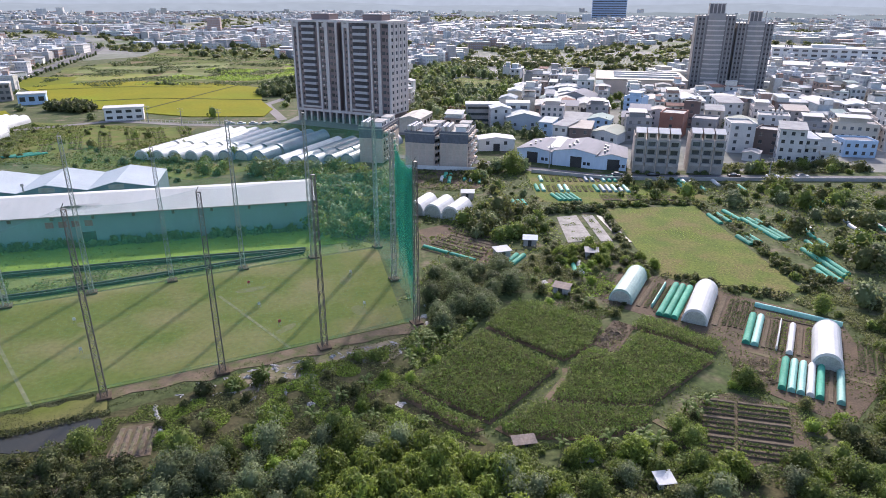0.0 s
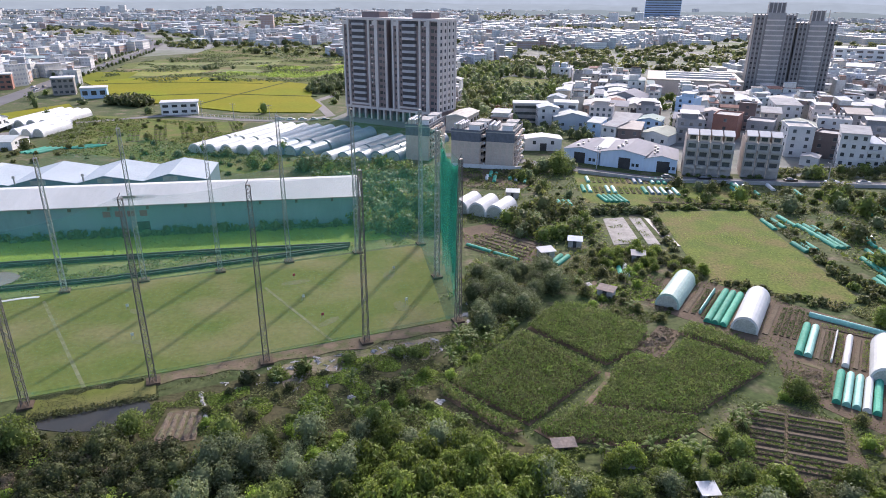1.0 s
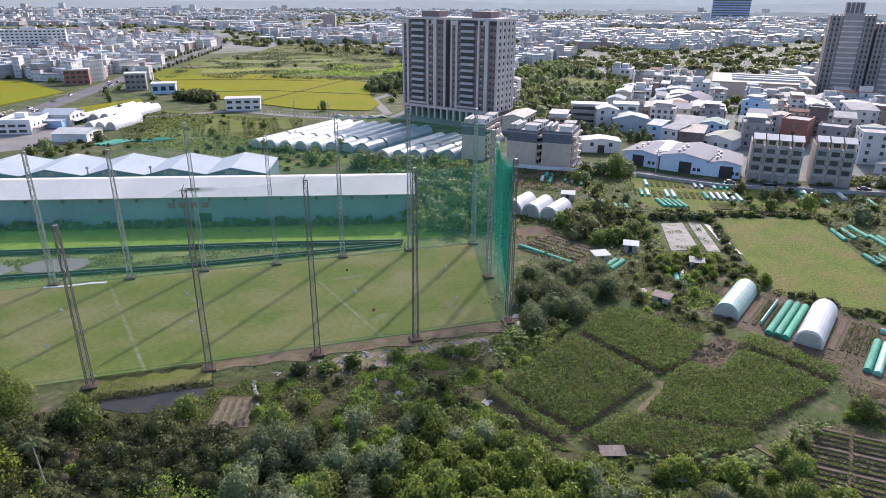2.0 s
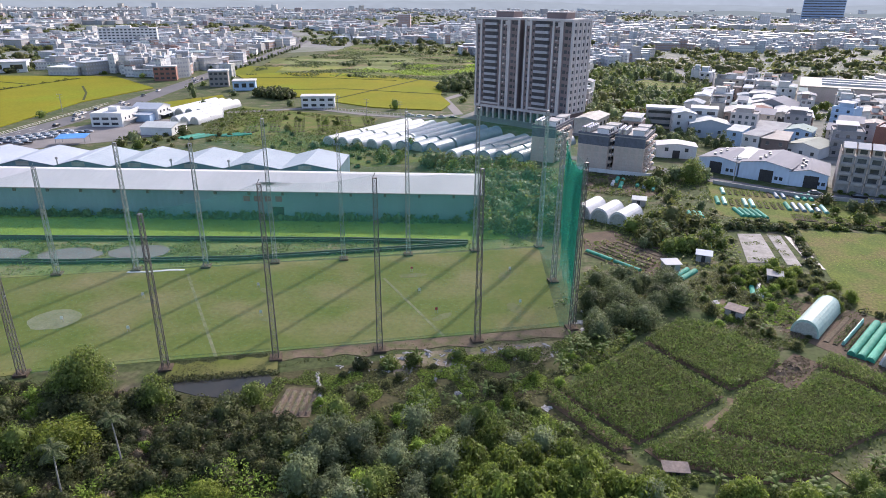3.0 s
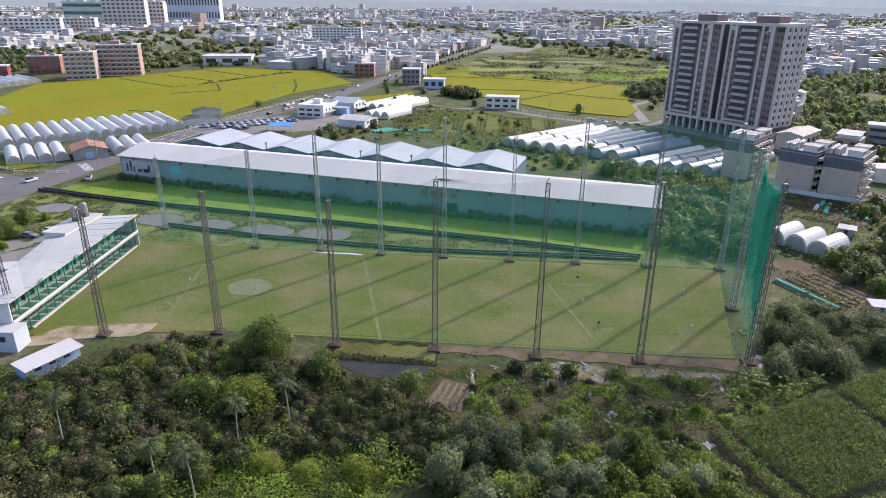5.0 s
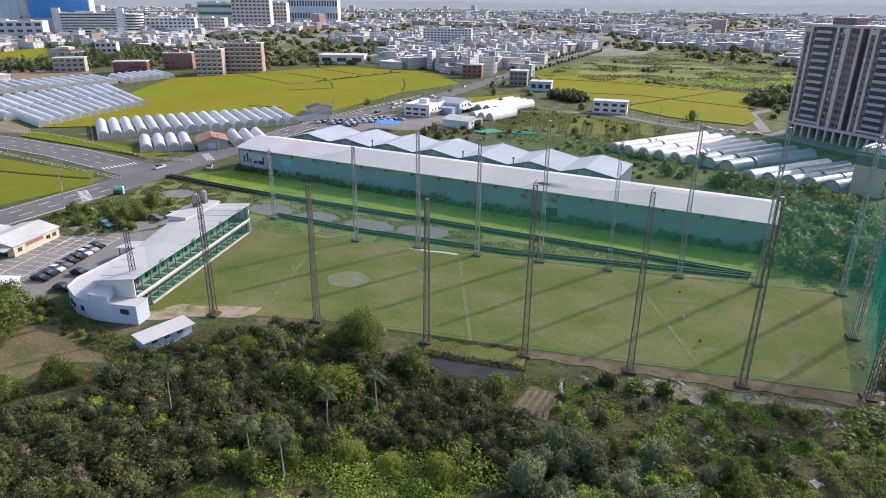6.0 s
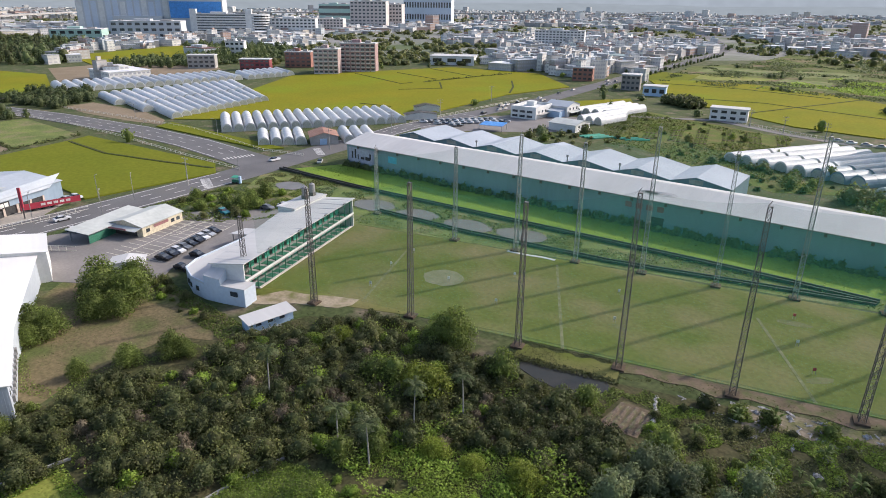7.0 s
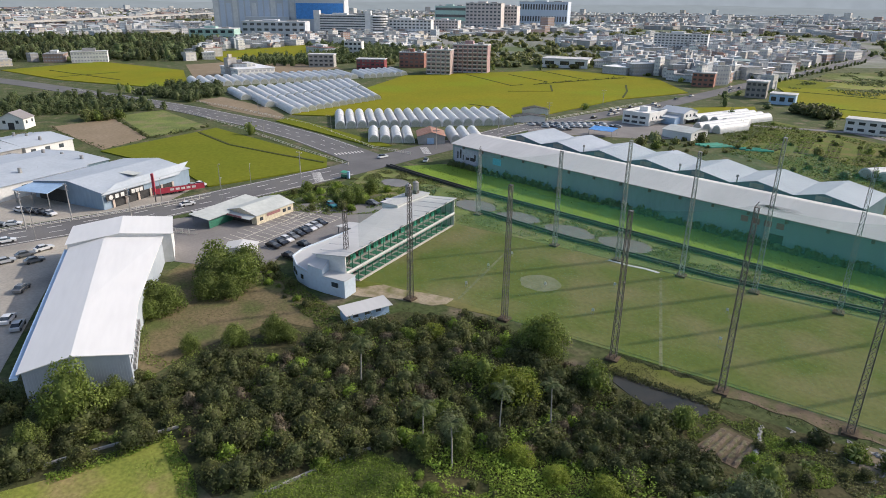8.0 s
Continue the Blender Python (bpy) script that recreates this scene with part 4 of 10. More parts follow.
M["balcony_grey"] = mat("balcony_grey", (0.47, 0.45, 0.46), (0.41, 0.39, 0.40), 0.75, scale=0.3, fine=2, grain=0.08)
M["dim_glass"] = mat("dim_glass", (0.05, 0.048, 0.052), (0.07, 0.066, 0.07), 0.55, scale=0.5, fine=1, grain=0.2, spread=0.4, spec=0.3)


# tower block in two joined halves with a podium
def tower_block():
    ob = thing("tower_block", "tall brown tiled twin apartment block with pale frames", "apartment block", m=flat(-63, 352, 0, -27.9))
    width, depth, h0, h = 57.7, 18.0, 6.5, 50.5
    part("podium", B().box(0.5, 1.5, 0, width - 0.5, depth, h0), M["tile_brown"], ob)
    part("podium_beam", B().box(-0.3, -0.3, h0 - 1.0, width + 0.3, 1.6, h0 + 0.2), M["stone_pale"], ob)
    for k in range(15):
        x = 0.2 + k * (width - 1.2) / 14
        part("podium_column", B().box(x, -0.2, 0, x + 0.8, 0.6, h0 - 1.0), M["stone_pale"], ob)
    for k in range(14):
        x = 1.4 + k * (width - 1.2) / 14
        part("shop_window", B().box(x, 1.42, 0.4, x + 2.4, 1.52, h0 - 1.6), M["glass"], ob)
    storeys, fl = 14, (h - h0) / 14
    pane = B().box(0, -0.03, 0, 1.1, 0.05, 1.5).mesh("window", M["glass"])
    wide = B().box(0, -0.03, 0, 1.7, 0.05, 1.6).mesh("window", M["glass"])
    small = B().box(0, -0.03, 0, 0.8, 0.05, 1.2).mesh("window", M["glass"])
    ledge = B().box(0, -1.1, 0, 7.4, -0.02, 1.2).mesh("balcony_front", M["balcony_grey"])
    # dark matte panel: shade of the balcony recess put in as colour
    deep = B().box(-0.6, -0.06, 0, 8.0, 0.0, 1.75).mesh("balcony_glass", M["dim_glass"])
    for x0, x1 in ((0.0, 28.0), (31.0, 57.7)):
        part("wall", B().box(x0, 0, h0, x1, depth, h), M["tile_brown"], ob, "dark brown tiled wall")
        part("parapet", B().box(x0 - 0.4, -0.5, h - 0.2, x1 + 0.4, depth + 0.4, h + 0.9), M["stone_pale"], ob)
        s = x0
        for a, w in ((0.0, 0.9), (2.9, 1.2), (15.9, 1.1), (20.2, 1.9), (26.6, 1.2)):
            part("pilaster", B().box(s + a, -0.55, h0, s + a + w, 0.0, h), M["stone_pale"], ob)
        part("frame_foot", B().box(s + 4.11, -0.56, h0 + 1.0, s + 15.89, -0.01, h0 + 1.9), M["stone_pale"], ob)
        for k in range(storeys):
            z = h0 + k * fl
            if k:
                part("balcony_front", ledge, None, ob, m=pose(s + 6.5, 0, z + 0.25))
            part("balcony_glass", deep, None, ob, m=pose(s + 6.5, -0.01, z + 1.47))
            for a, me in ((1.5, small), (4.6, small), (17.4, pane), (18.9, small), (22.8, wide), (25.1, small)):
                part("window", me, None, ob, m=pose(s + a, -0.01, z + 0.9))
            part("air_unit", B().box(s + 18.0, -0.5, z + 0.1, s + 18.9, -0.02, z + 0.75), M["stone_pale"], ob) if k % 3 else None
        for a in (0.6, 5.2, 9.8, 14.4, 19.0, 23.6):
            part("crown_opening", B().box(x0 + a, -0.53, h - 2.6, x0 + a + 2.6, -0.02, h - 0.6), M["stone_pale"], ob) if a in (0.6, 19.0) else part("crown_slot", B().box(x0 + a, -0.1, h - 2.4, x0 + a + 3.0, 0.02, h - 0.7), M["dim_glass"], ob)
        part("roof_block", B().box(x0 + 9, 5, h + 0.9, x0 + 20, 13, h + 3.6), M["tile_brown"], ob)
        part("roof_cap", B().box(x0 + 8.6, 4.6, h + 3.6, x0 + 20.4, 13.4, h + 4.0), M["stone_pale"], ob)
    part("side_wall", B().box(width, 0.02, h0, width + 0.12, depth, h - 0.3), M["stone_pale"], ob, "pale stone side wall")
    part("core_wall", B().box(28.0, 3.0, h0, 31.0, depth, h - 0.5), M["tile_grey"], ob)
    for k in range(storeys):
        z = h0 + k * fl
        part("core_window", B().box(28.7, 2.9, z + 0.8, 30.3, 3.02, z + 2.2), M["glass"], ob)
        for y in (2.2, 6.4, 10.6, 14.4):
            part("side_window", B().box(width + 0.1, y, z + 0.8, width + 0.18, y + 1.4, z + 2.3), M["glass"], ob)
        part("side_band", B().box(width, 0, z - 0.1, width + 0.3, depth, z + 0.35), M["stone_pale"], ob)
    for y in (-0.2, 4.4, 9.0, 12.8, 17.0):
        part("side_pilaster", B().box(width, y, h0, width + 0.45, y + 1.2, h), M["stone_pale"], ob)


tower_block()


M["tower_tile"] = mat("tower_tile", (0.20, 0.185, 0.18), (0.165, 0.152, 0.148), 0.7, scale=0.2, fine=2, grain=0.12)
M["tower_bay"] = mat("tower_bay", (0.30, 0.29, 0.285), (0.25, 0.24, 0.236), 0.7, scale=0.2, fine=2, grain=0.1)


def tower_pair():
    ob = thing("twin_tower", "pair of grey-brown rounded apartment towers, hazy and far", "apartment block", m=flat(216, 472, 0, -18))
    for x0, x1, h, y0 in ((-14, 12, 52, 0), (14, 38, 47, 3)):
        w = x1 - x0
        part("wall", B().box(x0, y0, 0, x1, y0 + 20, h), M["tower_tile"], ob)
        part("bay_wall", B().prism([(x0 + w * (0.3 + 0.44 * a / 8), y0 - 2.2 * math.sin(a * math.pi / 8)) for a in range(9)] + [(x0 + w * 0.74, y0 + 1), (x0 + w * 0.3, y0 + 1)], 0, h + 1.5), M["tower_bay"], ob, "rounded pale grey bay of balconies")
        part("crown", B().box(x0 + 8, y0 + 4, h, x1 - 8, y0 + 12, h + 8), M["tower_tile"], ob)
        for k in range(5):
            part("crown_fin", B().box(x0 + 7.6 + k * 2.6, y0 + 3.5, h, x0 + 8.2 + k * 2.6, y0 + 4.0, h + 8.5), M["stone_pale"], ob)
        for a in (0.02, 0.12, 0.22, 0.78, 0.88, 0.965):
            part("fin", B().box(x0 + w * a, y0 - 0.5, 0, x0 + w * a + 0.7, y0, h + 1.0), M["tower_bay"], ob)
        for k in range(int(h / 3.3)):
            z = k * 3.3 + 2
            part("balcony", B().prism([(x0 + w * (0.29 + 0.46 * a / 8), y0 - 0.2 - 2.6 * math.sin(a * math.pi / 8)) for a in range(9)], z, z + 0.9), M["stone_pale"], ob)
            for a in (0.06, 0.16, 0.82, 0.92):
                part("window", B().box(x0 + w * a, y0 - 0.06, z + 0.7, x0 + w * a + 1.2, y0 + 0.05, z + 2.1), M["dim_glass"], ob)
    part("link", B().box(11, 7, 0, 15, 18, 44), M["tile_grey"], ob)


tower_pair()


# two rows of tall narrow town houses with dormer roofs
def town_row(x, y, turn, bays, label):
    ob = thing("town_house_row", label, "town houses", "rows of town houses", flat(x, y, 0, turn))
    w, d, h = 4.1, 12.0, 12.6
    part("wall", B().box(0, 0, 0, bays * w, d, h), M["concrete"], ob, "grey rendered front")
    part("side_wall", B().box(-0.15, 0, 0, 0, d, h + 1.4), M["wall_beige"], ob, "ochre side wall")
    for k in range(bays):
        a = k * w
        part("dormer", B().box(a + 0.4, 1.0, h, a + w - 0.4, d - 2, h + 2.6), M["wall_beige"], ob)
        part("dormer_roof", slab([(a + 0.2, 0.4, h + 2.5), (a + w - 0.2, 0.4, h + 2.5), (a + w - 0.2, 5.0, h + 3.8), (a + 0.2, 5.0, h + 3.8)], 0.15), M["metal_white"], ob, "sunlit pale sloped roof")
        part("dormer_roof", slab([(a + 0.2, 5.0, h + 3.8), (a + w - 0.2, 5.0, h + 3.8), (a + w - 0.2, d - 1.5, h + 2.5), (a + 0.2, d - 1.5, h + 2.5)], 0.15), M["metal_white"], ob)
        part("garage_door", B().box(a + 0.6, -0.06, 0, a + w - 0.6, 0.02, 2.7), M["steel_grey"], ob)
        part("pier", B().box(a - 0.15, -0.4, 0, a + 0.15, 0, h), M["wall_beige"], ob)
        for z in (3.4, 6.5, 9.6):
            part("balcony", B().box(a + 0.3, -1.0, z - 0.3, a + w - 0.3, 0, z + 0.7), M["concrete"], ob)
            part("window", B().box(a + 0.8, -0.05, z + 0.75, a + w - 0.8, 0.02, z + 2.3), M["glass"], ob)
        part("dormer_window", B().box(a + 1.0, 0.93, h + 0.7, a + w - 1.0, 1.02, h + 2.1), M["glass"], ob)
        t = part("water_tank", B().tube((a + w / 2, d - 1.0, h + 0.3), (a + w / 2, d - 1.0, h + 2.0), 0.6, n=10), M["steel_grey"], ob)


town_row(82.5, 233.5, -16, 4, "grey four-bay row of narrow town houses")
town_row(103.0, 231.5, -17, 3, "grey three-bay row of narrow town houses with an ochre gable")


def flats(x, y, turn, w, d, label):
    ob = thing("flats", label, "apartment block", "small blocks of flats", flat(x, y, 0, turn))
    h = 14.4
    part("wall", B().box(0, 0, 0, w, d, 9.8), M["wall_beige"], ob, "plain pinkish-beige gable wall")
    part("upper_wall", B().box(-0.05, -0.05, 9.8, w + 0.05, d + 0.05, 13.2), M["flats_band"], ob, "dark grey top storey")
    part("roof", B().box(-0.2, -0.2, 13.2, w + 0.2, d + 0.2, 13.6), M["concrete"], ob)
    for y0 in (0.05, 0.52):
        part("roof_room", B().box(w * 0.52, d * y0 + 2.0, 13.6, w * 0.9, d * y0 + d * 0.4, 15.6), M["wall_white"], ob, "low white rooftop room")
        part("room_roof", B().box(w * 0.5, d * y0 + 1.8, 15.6, w * 0.93, d * y0 + d * 0.4 + 0.2, 15.75), M["concrete"], ob)
        for k in range(3):
            part("roof_window", B().box(w * 0.9, d * y0 + 2.5 + k * 1.8, 14.1, w * 0.9 + 0.05, d * y0 + 3.6 + k * 1.8, 15.2), M["glass"], ob)
    for k in range(10):
        cx, cy = 1.2 + (k % 2) * 1.9, 1.4 + (k // 2) * 2.1
        t = part("water_tank", B().tube((cx, cy, 14.1), (cx, cy, 15.9), 0.72, n=10).tube((cx, cy, 15.9), (cx, cy, 16.25), 0.72, 0.2, 10), M["tank_steel"], ob, "shiny steel water tank")
        part("tank_stand", B().box(cx - 0.6, cy - 0.6, 13.6, cx + 0.6, cy + 0.6, 14.1), M["steel_grey"], t)
    for x0, x1, y0, y1 in ((-0.2, w + 0.2, -0.2, 0.0), (-0.2, 0.0, 0.0, d), (w, w + 0.2, 0.0, d)):
        part("parapet", B().box(x0, y0, 13.6, x1, y1, 14.3), M["flats_band"], ob)
    for j in range(4):
        for k in range(4):
            part("wall_panel", B().box(0.8 + j * w / 4, -0.05, 0.8 + k * 2.3, (j + 0.8) * w / 4 + 0.2, 0.01, 2.5 + k * 2.3), M["panel_beige"], ob, "faint paler render panel")
    for k in range(5):
        z = 0.6 + k * 2.7
        for y0 in (1.5, 5.0, 8.5, 12.0, 15.5):
            if y0 + 2.2 < d:
                part("balcony", B().box(w, y0, z, w + 1.0, y0 + 2.6, z + 1.0), M["wall_beige"], ob)
                part("window", B().box(w - 0.02, y0 + 0.3, z + 1.05, w + 0.05, y0 + 2.2, z + 2.2), M["glass"], ob)
                if (k * 3 + int(y0)) % 4:
                    part("air_unit", B().box(w + 1.0, y0 + 0.4 + (k % 3) * 0.5, z + 0.15, w + 1.45, y0 + 1.3 + (k % 3) * 0.5, z + 0.85), M["wall_white"], ob)


M["panel_beige"] = mat("panel_beige", (0.50, 0.43, 0.36), (0.43, 0.37, 0.31), 0.85, scale=0.3, fine=1.5, grain=0.1)
M["tank_steel"] = mat("tank_steel", (0.62, 0.63, 0.64), (0.5, 0.5, 0.51), 0.3, 0.8, scale=0.5, fine=3, grain=0.1)
M["flats_band"] = mat("flats_band", (0.12, 0.13, 0.16), (0.10, 0.11, 0.13), 0.8, scale=0.3, fine=1)
flats(-3.7, 243.5, -20, 11.5, 19, "beige block of flats with a dark top storey")
flats(9.5, 241.5, -14, 10.8, 19, "beige block of flats with crowded balconies")
thing("garden_wall", "low pale concrete wall below the flats", "wall", b=B().prism(strip([(-9, 241.5), (8, 238.6), (22, 236.2), (27, 238)], 0.3), 0, 1.5), material=M["wall_white"], kind="structure")
flats(-22.0, 252.0, -14, 9.5, 24, "beige block of flats seen through the net")


M["wall_paleblue"] = mat("wall_paleblue", (0.50, 0.60, 0.72), (0.42, 0.52, 0.64), 0.6, scale=0.15, fine=1, grain=0.08, stretch=(1, 1, 0.3))
M["metal_grey"] = mat("metal_grey", (0.26, 0.26, 0.275), (0.21, 0.21, 0.225), 0.85, spec=0.1, scale=0.1, fine=0.9, grain=0.06, stretch=(1, 0.15, 1))


def blue_sheds():
    for x, y, w, d, e, r, turn, door, label in ((41.4, 253.6, 14.5, 21, 5.0, 6.3, -30, 0.30, "light blue gabled workshop with a grey roof"), (54.3, 245.6, 17, 24, 5.8, 7.3, -27, 0.42, "pale blue gabled workshop with a dark doorway"), (69.5, 237.9, 11.5, 20, 5.0, 6.3, -17, 0.38, "pale blue gabled workshop with an open door")):
        ob = thing("workshop", label, "workshop", "blue workshops", flat(x, y, 0, turn))
        gabled(ob, 0, w, 0, d, e, r, M["wall_paleblue"], M["metal_grey"], 0.5)
        part("doorway", B().box(w * door, -0.05, 0, w * door + 4.5, 0.02, 4.2), M["shade"], ob, "dark open doorway")
        for k in range(2):
            part("window", B().box(w * 0.72 + k * 1.6, -0.05, 1.2, w * 0.72 + 1.1 + k * 1.6, 0.02, 2.4), M["glass"], ob)
        for k in range(5):
            part("roof_vent", B().box(w / 2 - 3 + (k % 2), 3 + k * 3, r - 0.3, w / 2 - 2.2 + (k % 2), 3.8 + k * 3, r + 0.5), M["steel_grey"], ob)


blue_sheds()


def plain_shed(x, y, turn, w, d, e, r, wall, roof, label, name="shed", category="shed", doors=1, windows=2, group=""):
    ob = thing(name, label, category, group, flat(x, y, 0, turn))
    gabled(ob, 0, w, 0, d, e, r, wall, roof)
    for k in range(doors):
        a = w * (k + 0.5) / doors
        part("door", B().box(a - 1.4, -0.06, 0, a + 1.4, 0.02, min(3.2, e - 0.4)), M["shade"], ob)
    for k in range(windows):
        a = w * (k + 0.5) / windows
        part("window", B().box(a - 0.7, -0.05, e * 0.55, a + 0.7, 0.02, e * 0.85), M["glass"], ob)
        part("window", B().box(w - 0.02, d * (k + 0.4) / windows, e * 0.5, w + 0.05, d * (k + 0.4) / windows + 1.4, e * 0.8), M["glass"], ob)
    return ob


plain_shed(27.5, 271, 0, 15.5, 9, 5.0, 6.0, M["wall_white"], M["metal_white"], "white box shed with a white metal roof")
# the tall white warehouse beside the thicket
def white_warehouse():
    ob = thing("warehouse", "large warehouse with a glaring white metal roof", "warehouse", m=flat(-104.5, -7.3, 0, 79.2))
    e, r, w, length = 6.7, 7.9, 15.0, 57.0
    far = w + 4.0
    part("wall", B().add([(0, 0, 0), (w, 0, 0), (w, 20, 0), (far, length, 0), (0, length, 0), (0, 0, e - 0.3), (w, 0, e), (w, 20, e), (far, length, e), (0, length, e - 0.3), (7.0, 0, r), (7.0, length, r)],
                         [(0, 1, 6, 10, 5), (1, 2, 7, 6), (2, 3, 8, 7), (3, 4, 9, 11, 8), (4, 0, 5, 9)]), M["metal_bluegrey"], ob, "blue-grey ribbed metal wall")
    part("roof", slab([(-0.6, -0.5, e - 0.3), (7.0, -0.5, r + 0.15), (7.0, length + 0.4, r + 0.15), (-0.6, length + 0.4, e - 0.3)], 0.15), M["metal_bright"], ob)
    part("roof", slab([(7.0, -0.5, r + 0.15), (w + 0.6, -0.5, e), (w + 0.6, 20, e), (7.0, 20, r + 0.15)], 0.15), M["metal_bright"], ob)
    part("roof", slab([(7.0, 20, r + 0.15), (w + 0.6, 20, e), (far + 0.6, length + 0.4, e), (7.0, length + 0.4, r + 0.15)], 0.15), M["metal_bright"], ob)
    part("gutter", B().box(-1.6, -0.4, e - 1.3, -0.55, length, e - 0.85), M["wall_blue"], ob, "light blue gutter box")
    rib = B().box(0, -0.05, 0, 0.06, 0.0, e - 0.9).mesh("wall_rib", M["metal_bluegrey"])
    for k in range(36):
        part("wall_rib", rib, None, ob, m=pose(0.3 + k * 0.41, 0, 0))
    for k in range(9):
        part("wall_fan", B().box(w - 0.1, 2 + k * 2, 2.5, w + 0.4, 2.9 + k * 2, 3.5), M["steel_grey"], ob)
        part("window", B().box(w - 0.02, 1.0 + k * 2, 4.0, w + 0.05, 1.9 + k * 2, 5.0), M["glass"], ob)
    back = thing("warehouse", "white-roofed annexe behind the large warehouse", "warehouse", m=flat(-160, 2.5, 0, 79.2))
    gabled(back, 0, 22, 0, 13, 7.2, 8.6, M["wall_white"], M["metal_bright"], 0.4)


white_warehouse()

# workshops across the main road
WORKS = flat(-208.3, 14.2, 0, 32.7)


def main_workshop():
    ob = thing("workshop", "blue-walled workshop with a broad pale metal roof", "workshop", m=WORKS)
    gabled(ob, -31, 0, 0, 34, 5.4, 7.4, M["wall_slateblue"], M["metal_bluegrey"], 0.4, -14)
    part("canopy", slab([(-31, -7, 4.2), (-14.5, -7, 5.2), (-14.5, -0.45, 6.8), (-31, -0.45, 5.0)], 0.12), M["wall_blue"], ob, "light blue sheet canopy over the doorway")
    for x in (-30.6, -22.5, -15):
        part("post", B().box(x - 0.12, -6.7, 0, x + 0.12, -6.5, 4.2 + (x + 31) * 0.06), M["steel_grey"], ob)
    part("doorway", B().box(-29, -0.06, 0, -16, 0.02, 4.2), M["shade"], ob, "wide dark open doorway")
    part("fascia", slab([(0.6, -0.6, 4.9), (0.6, 29, 4.6), (-0.9, 35, 7.6), (-0.9, 6, 6.8)], 0.15), M["metal_bluegrey"], ob, "slanted pale metal fascia")
    for y0, y1 in ((0.8, 8.0), (9.2, 14.4)):
        board = part("sign_board", B().box(0.55, y0, 2.7, 0.8, y1, 4.5), M["shade"], ob, "black sign board")
        if y0 < 2:
            part("emblem", B().tube((0.81, 2.3, 3.6), (0.88, 2.3, 3.6), 0.75, n=16), M["line"], board, "white round emblem")
        for k in range(2 if y0 < 2 else 3):
            a = (3.8 if y0 < 2 else 9.7) + k * (2.0 if y0 < 2 else 1.5)
            part("sign_mark", B().box(0.81, a, 3.0, 0.86, a + 1.2, 4.2), M["line"], board, "pale lettering, unreadable")
    part("shop_front", B().box(0.0, 3, 0, 0.12, 26, 2.6), M["shade"], ob, "dark shop front")
    for k in range(6):
        part("pier", B().box(0.12, 3 + k * 4.6, 0, 0.4, 3.7 + k * 4.6, 2.7), M["wall_beige"], ob)
    part("skylight", B().box(-12, 15, 6.95, -4, 18.5, 7.02), M["roof_pale"], ob)
    for x0, x1, y0, y1, e, r, wall, label in ((-76, -35, -14, 22, 4.8, 6.6, "wall_white", "broad white-roofed workshop hall"), (-73, -38, 22.5, 33, 4.6, 5.8, "wall_slate", "white-roofed workshop behind the first hall"), (-107, -80, 30, 50, 5.2, 6.8, "wall_white", "long pale metal workshop hall"), (-104, -79, 8, 28, 5.6, 6.8, "concrete", "grey workshop with a pale roof")):
        hall = thing("workshop", label, "workshop", m=WORKS)
        gabled(hall, x0, x1, y0, y1, e, r, M[wall], M["metal_white"] if r > 7 else M["metal_bluegrey"], 0.5)
        for k in range(3):
            f = x0 + (x1 - x0) * (0.2 + 0.3 * k)
            part("roof_vent", B().tube((f, y0 + (y1 - y0) * 0.5, e), (f, y0 + (y1 - y0) * 0.5, r + 0.7), 0.7, 0.55, 10), M["steel_grey"], hall)
            part("window", B().box(x1 - 0.02, y0 + 2 + k * (y1 - y0) / 3.4, e * 0.5, x1 + 0.06, y0 + 4 + k * (y1 - y0) / 3.4, e * 0.8), M["glass"], hall)
        part("doorway", B().box(x0 + 8, y0 - 0.06, 0, x0 + 18, y0 + 0.02, e - 1.4), M["shade"], hall, "dark open doorway")


M["wall_slateblue"] = mat("wall_slateblue", (0.25, 0.33, 0.41), (0.20, 0.27, 0.34), 0.6, scale=0.15, fine=1, grain=0.1, stretch=(1, 1, 0.3))
M["roof_pale"] = mat("roof_pale", (0.48, 0.50, 0.47), (0.40, 0.42, 0.40), 0.8, spec=0.15, scale=0.2, fine=1.0, grain=0.08)
M["wall_cream"] = mat("wall_cream", (0.58, 0.52, 0.38), (0.50, 0.44, 0.32), 0.85, scale=0.2, fine=1.5)
main_workshop()
plain_shed(-372, -14, 62, 12, 10, 5.0, 8.0, M["wall_white"], M["tile_grey"], "house with a dark steep roof", "house", "house", 1, 2)


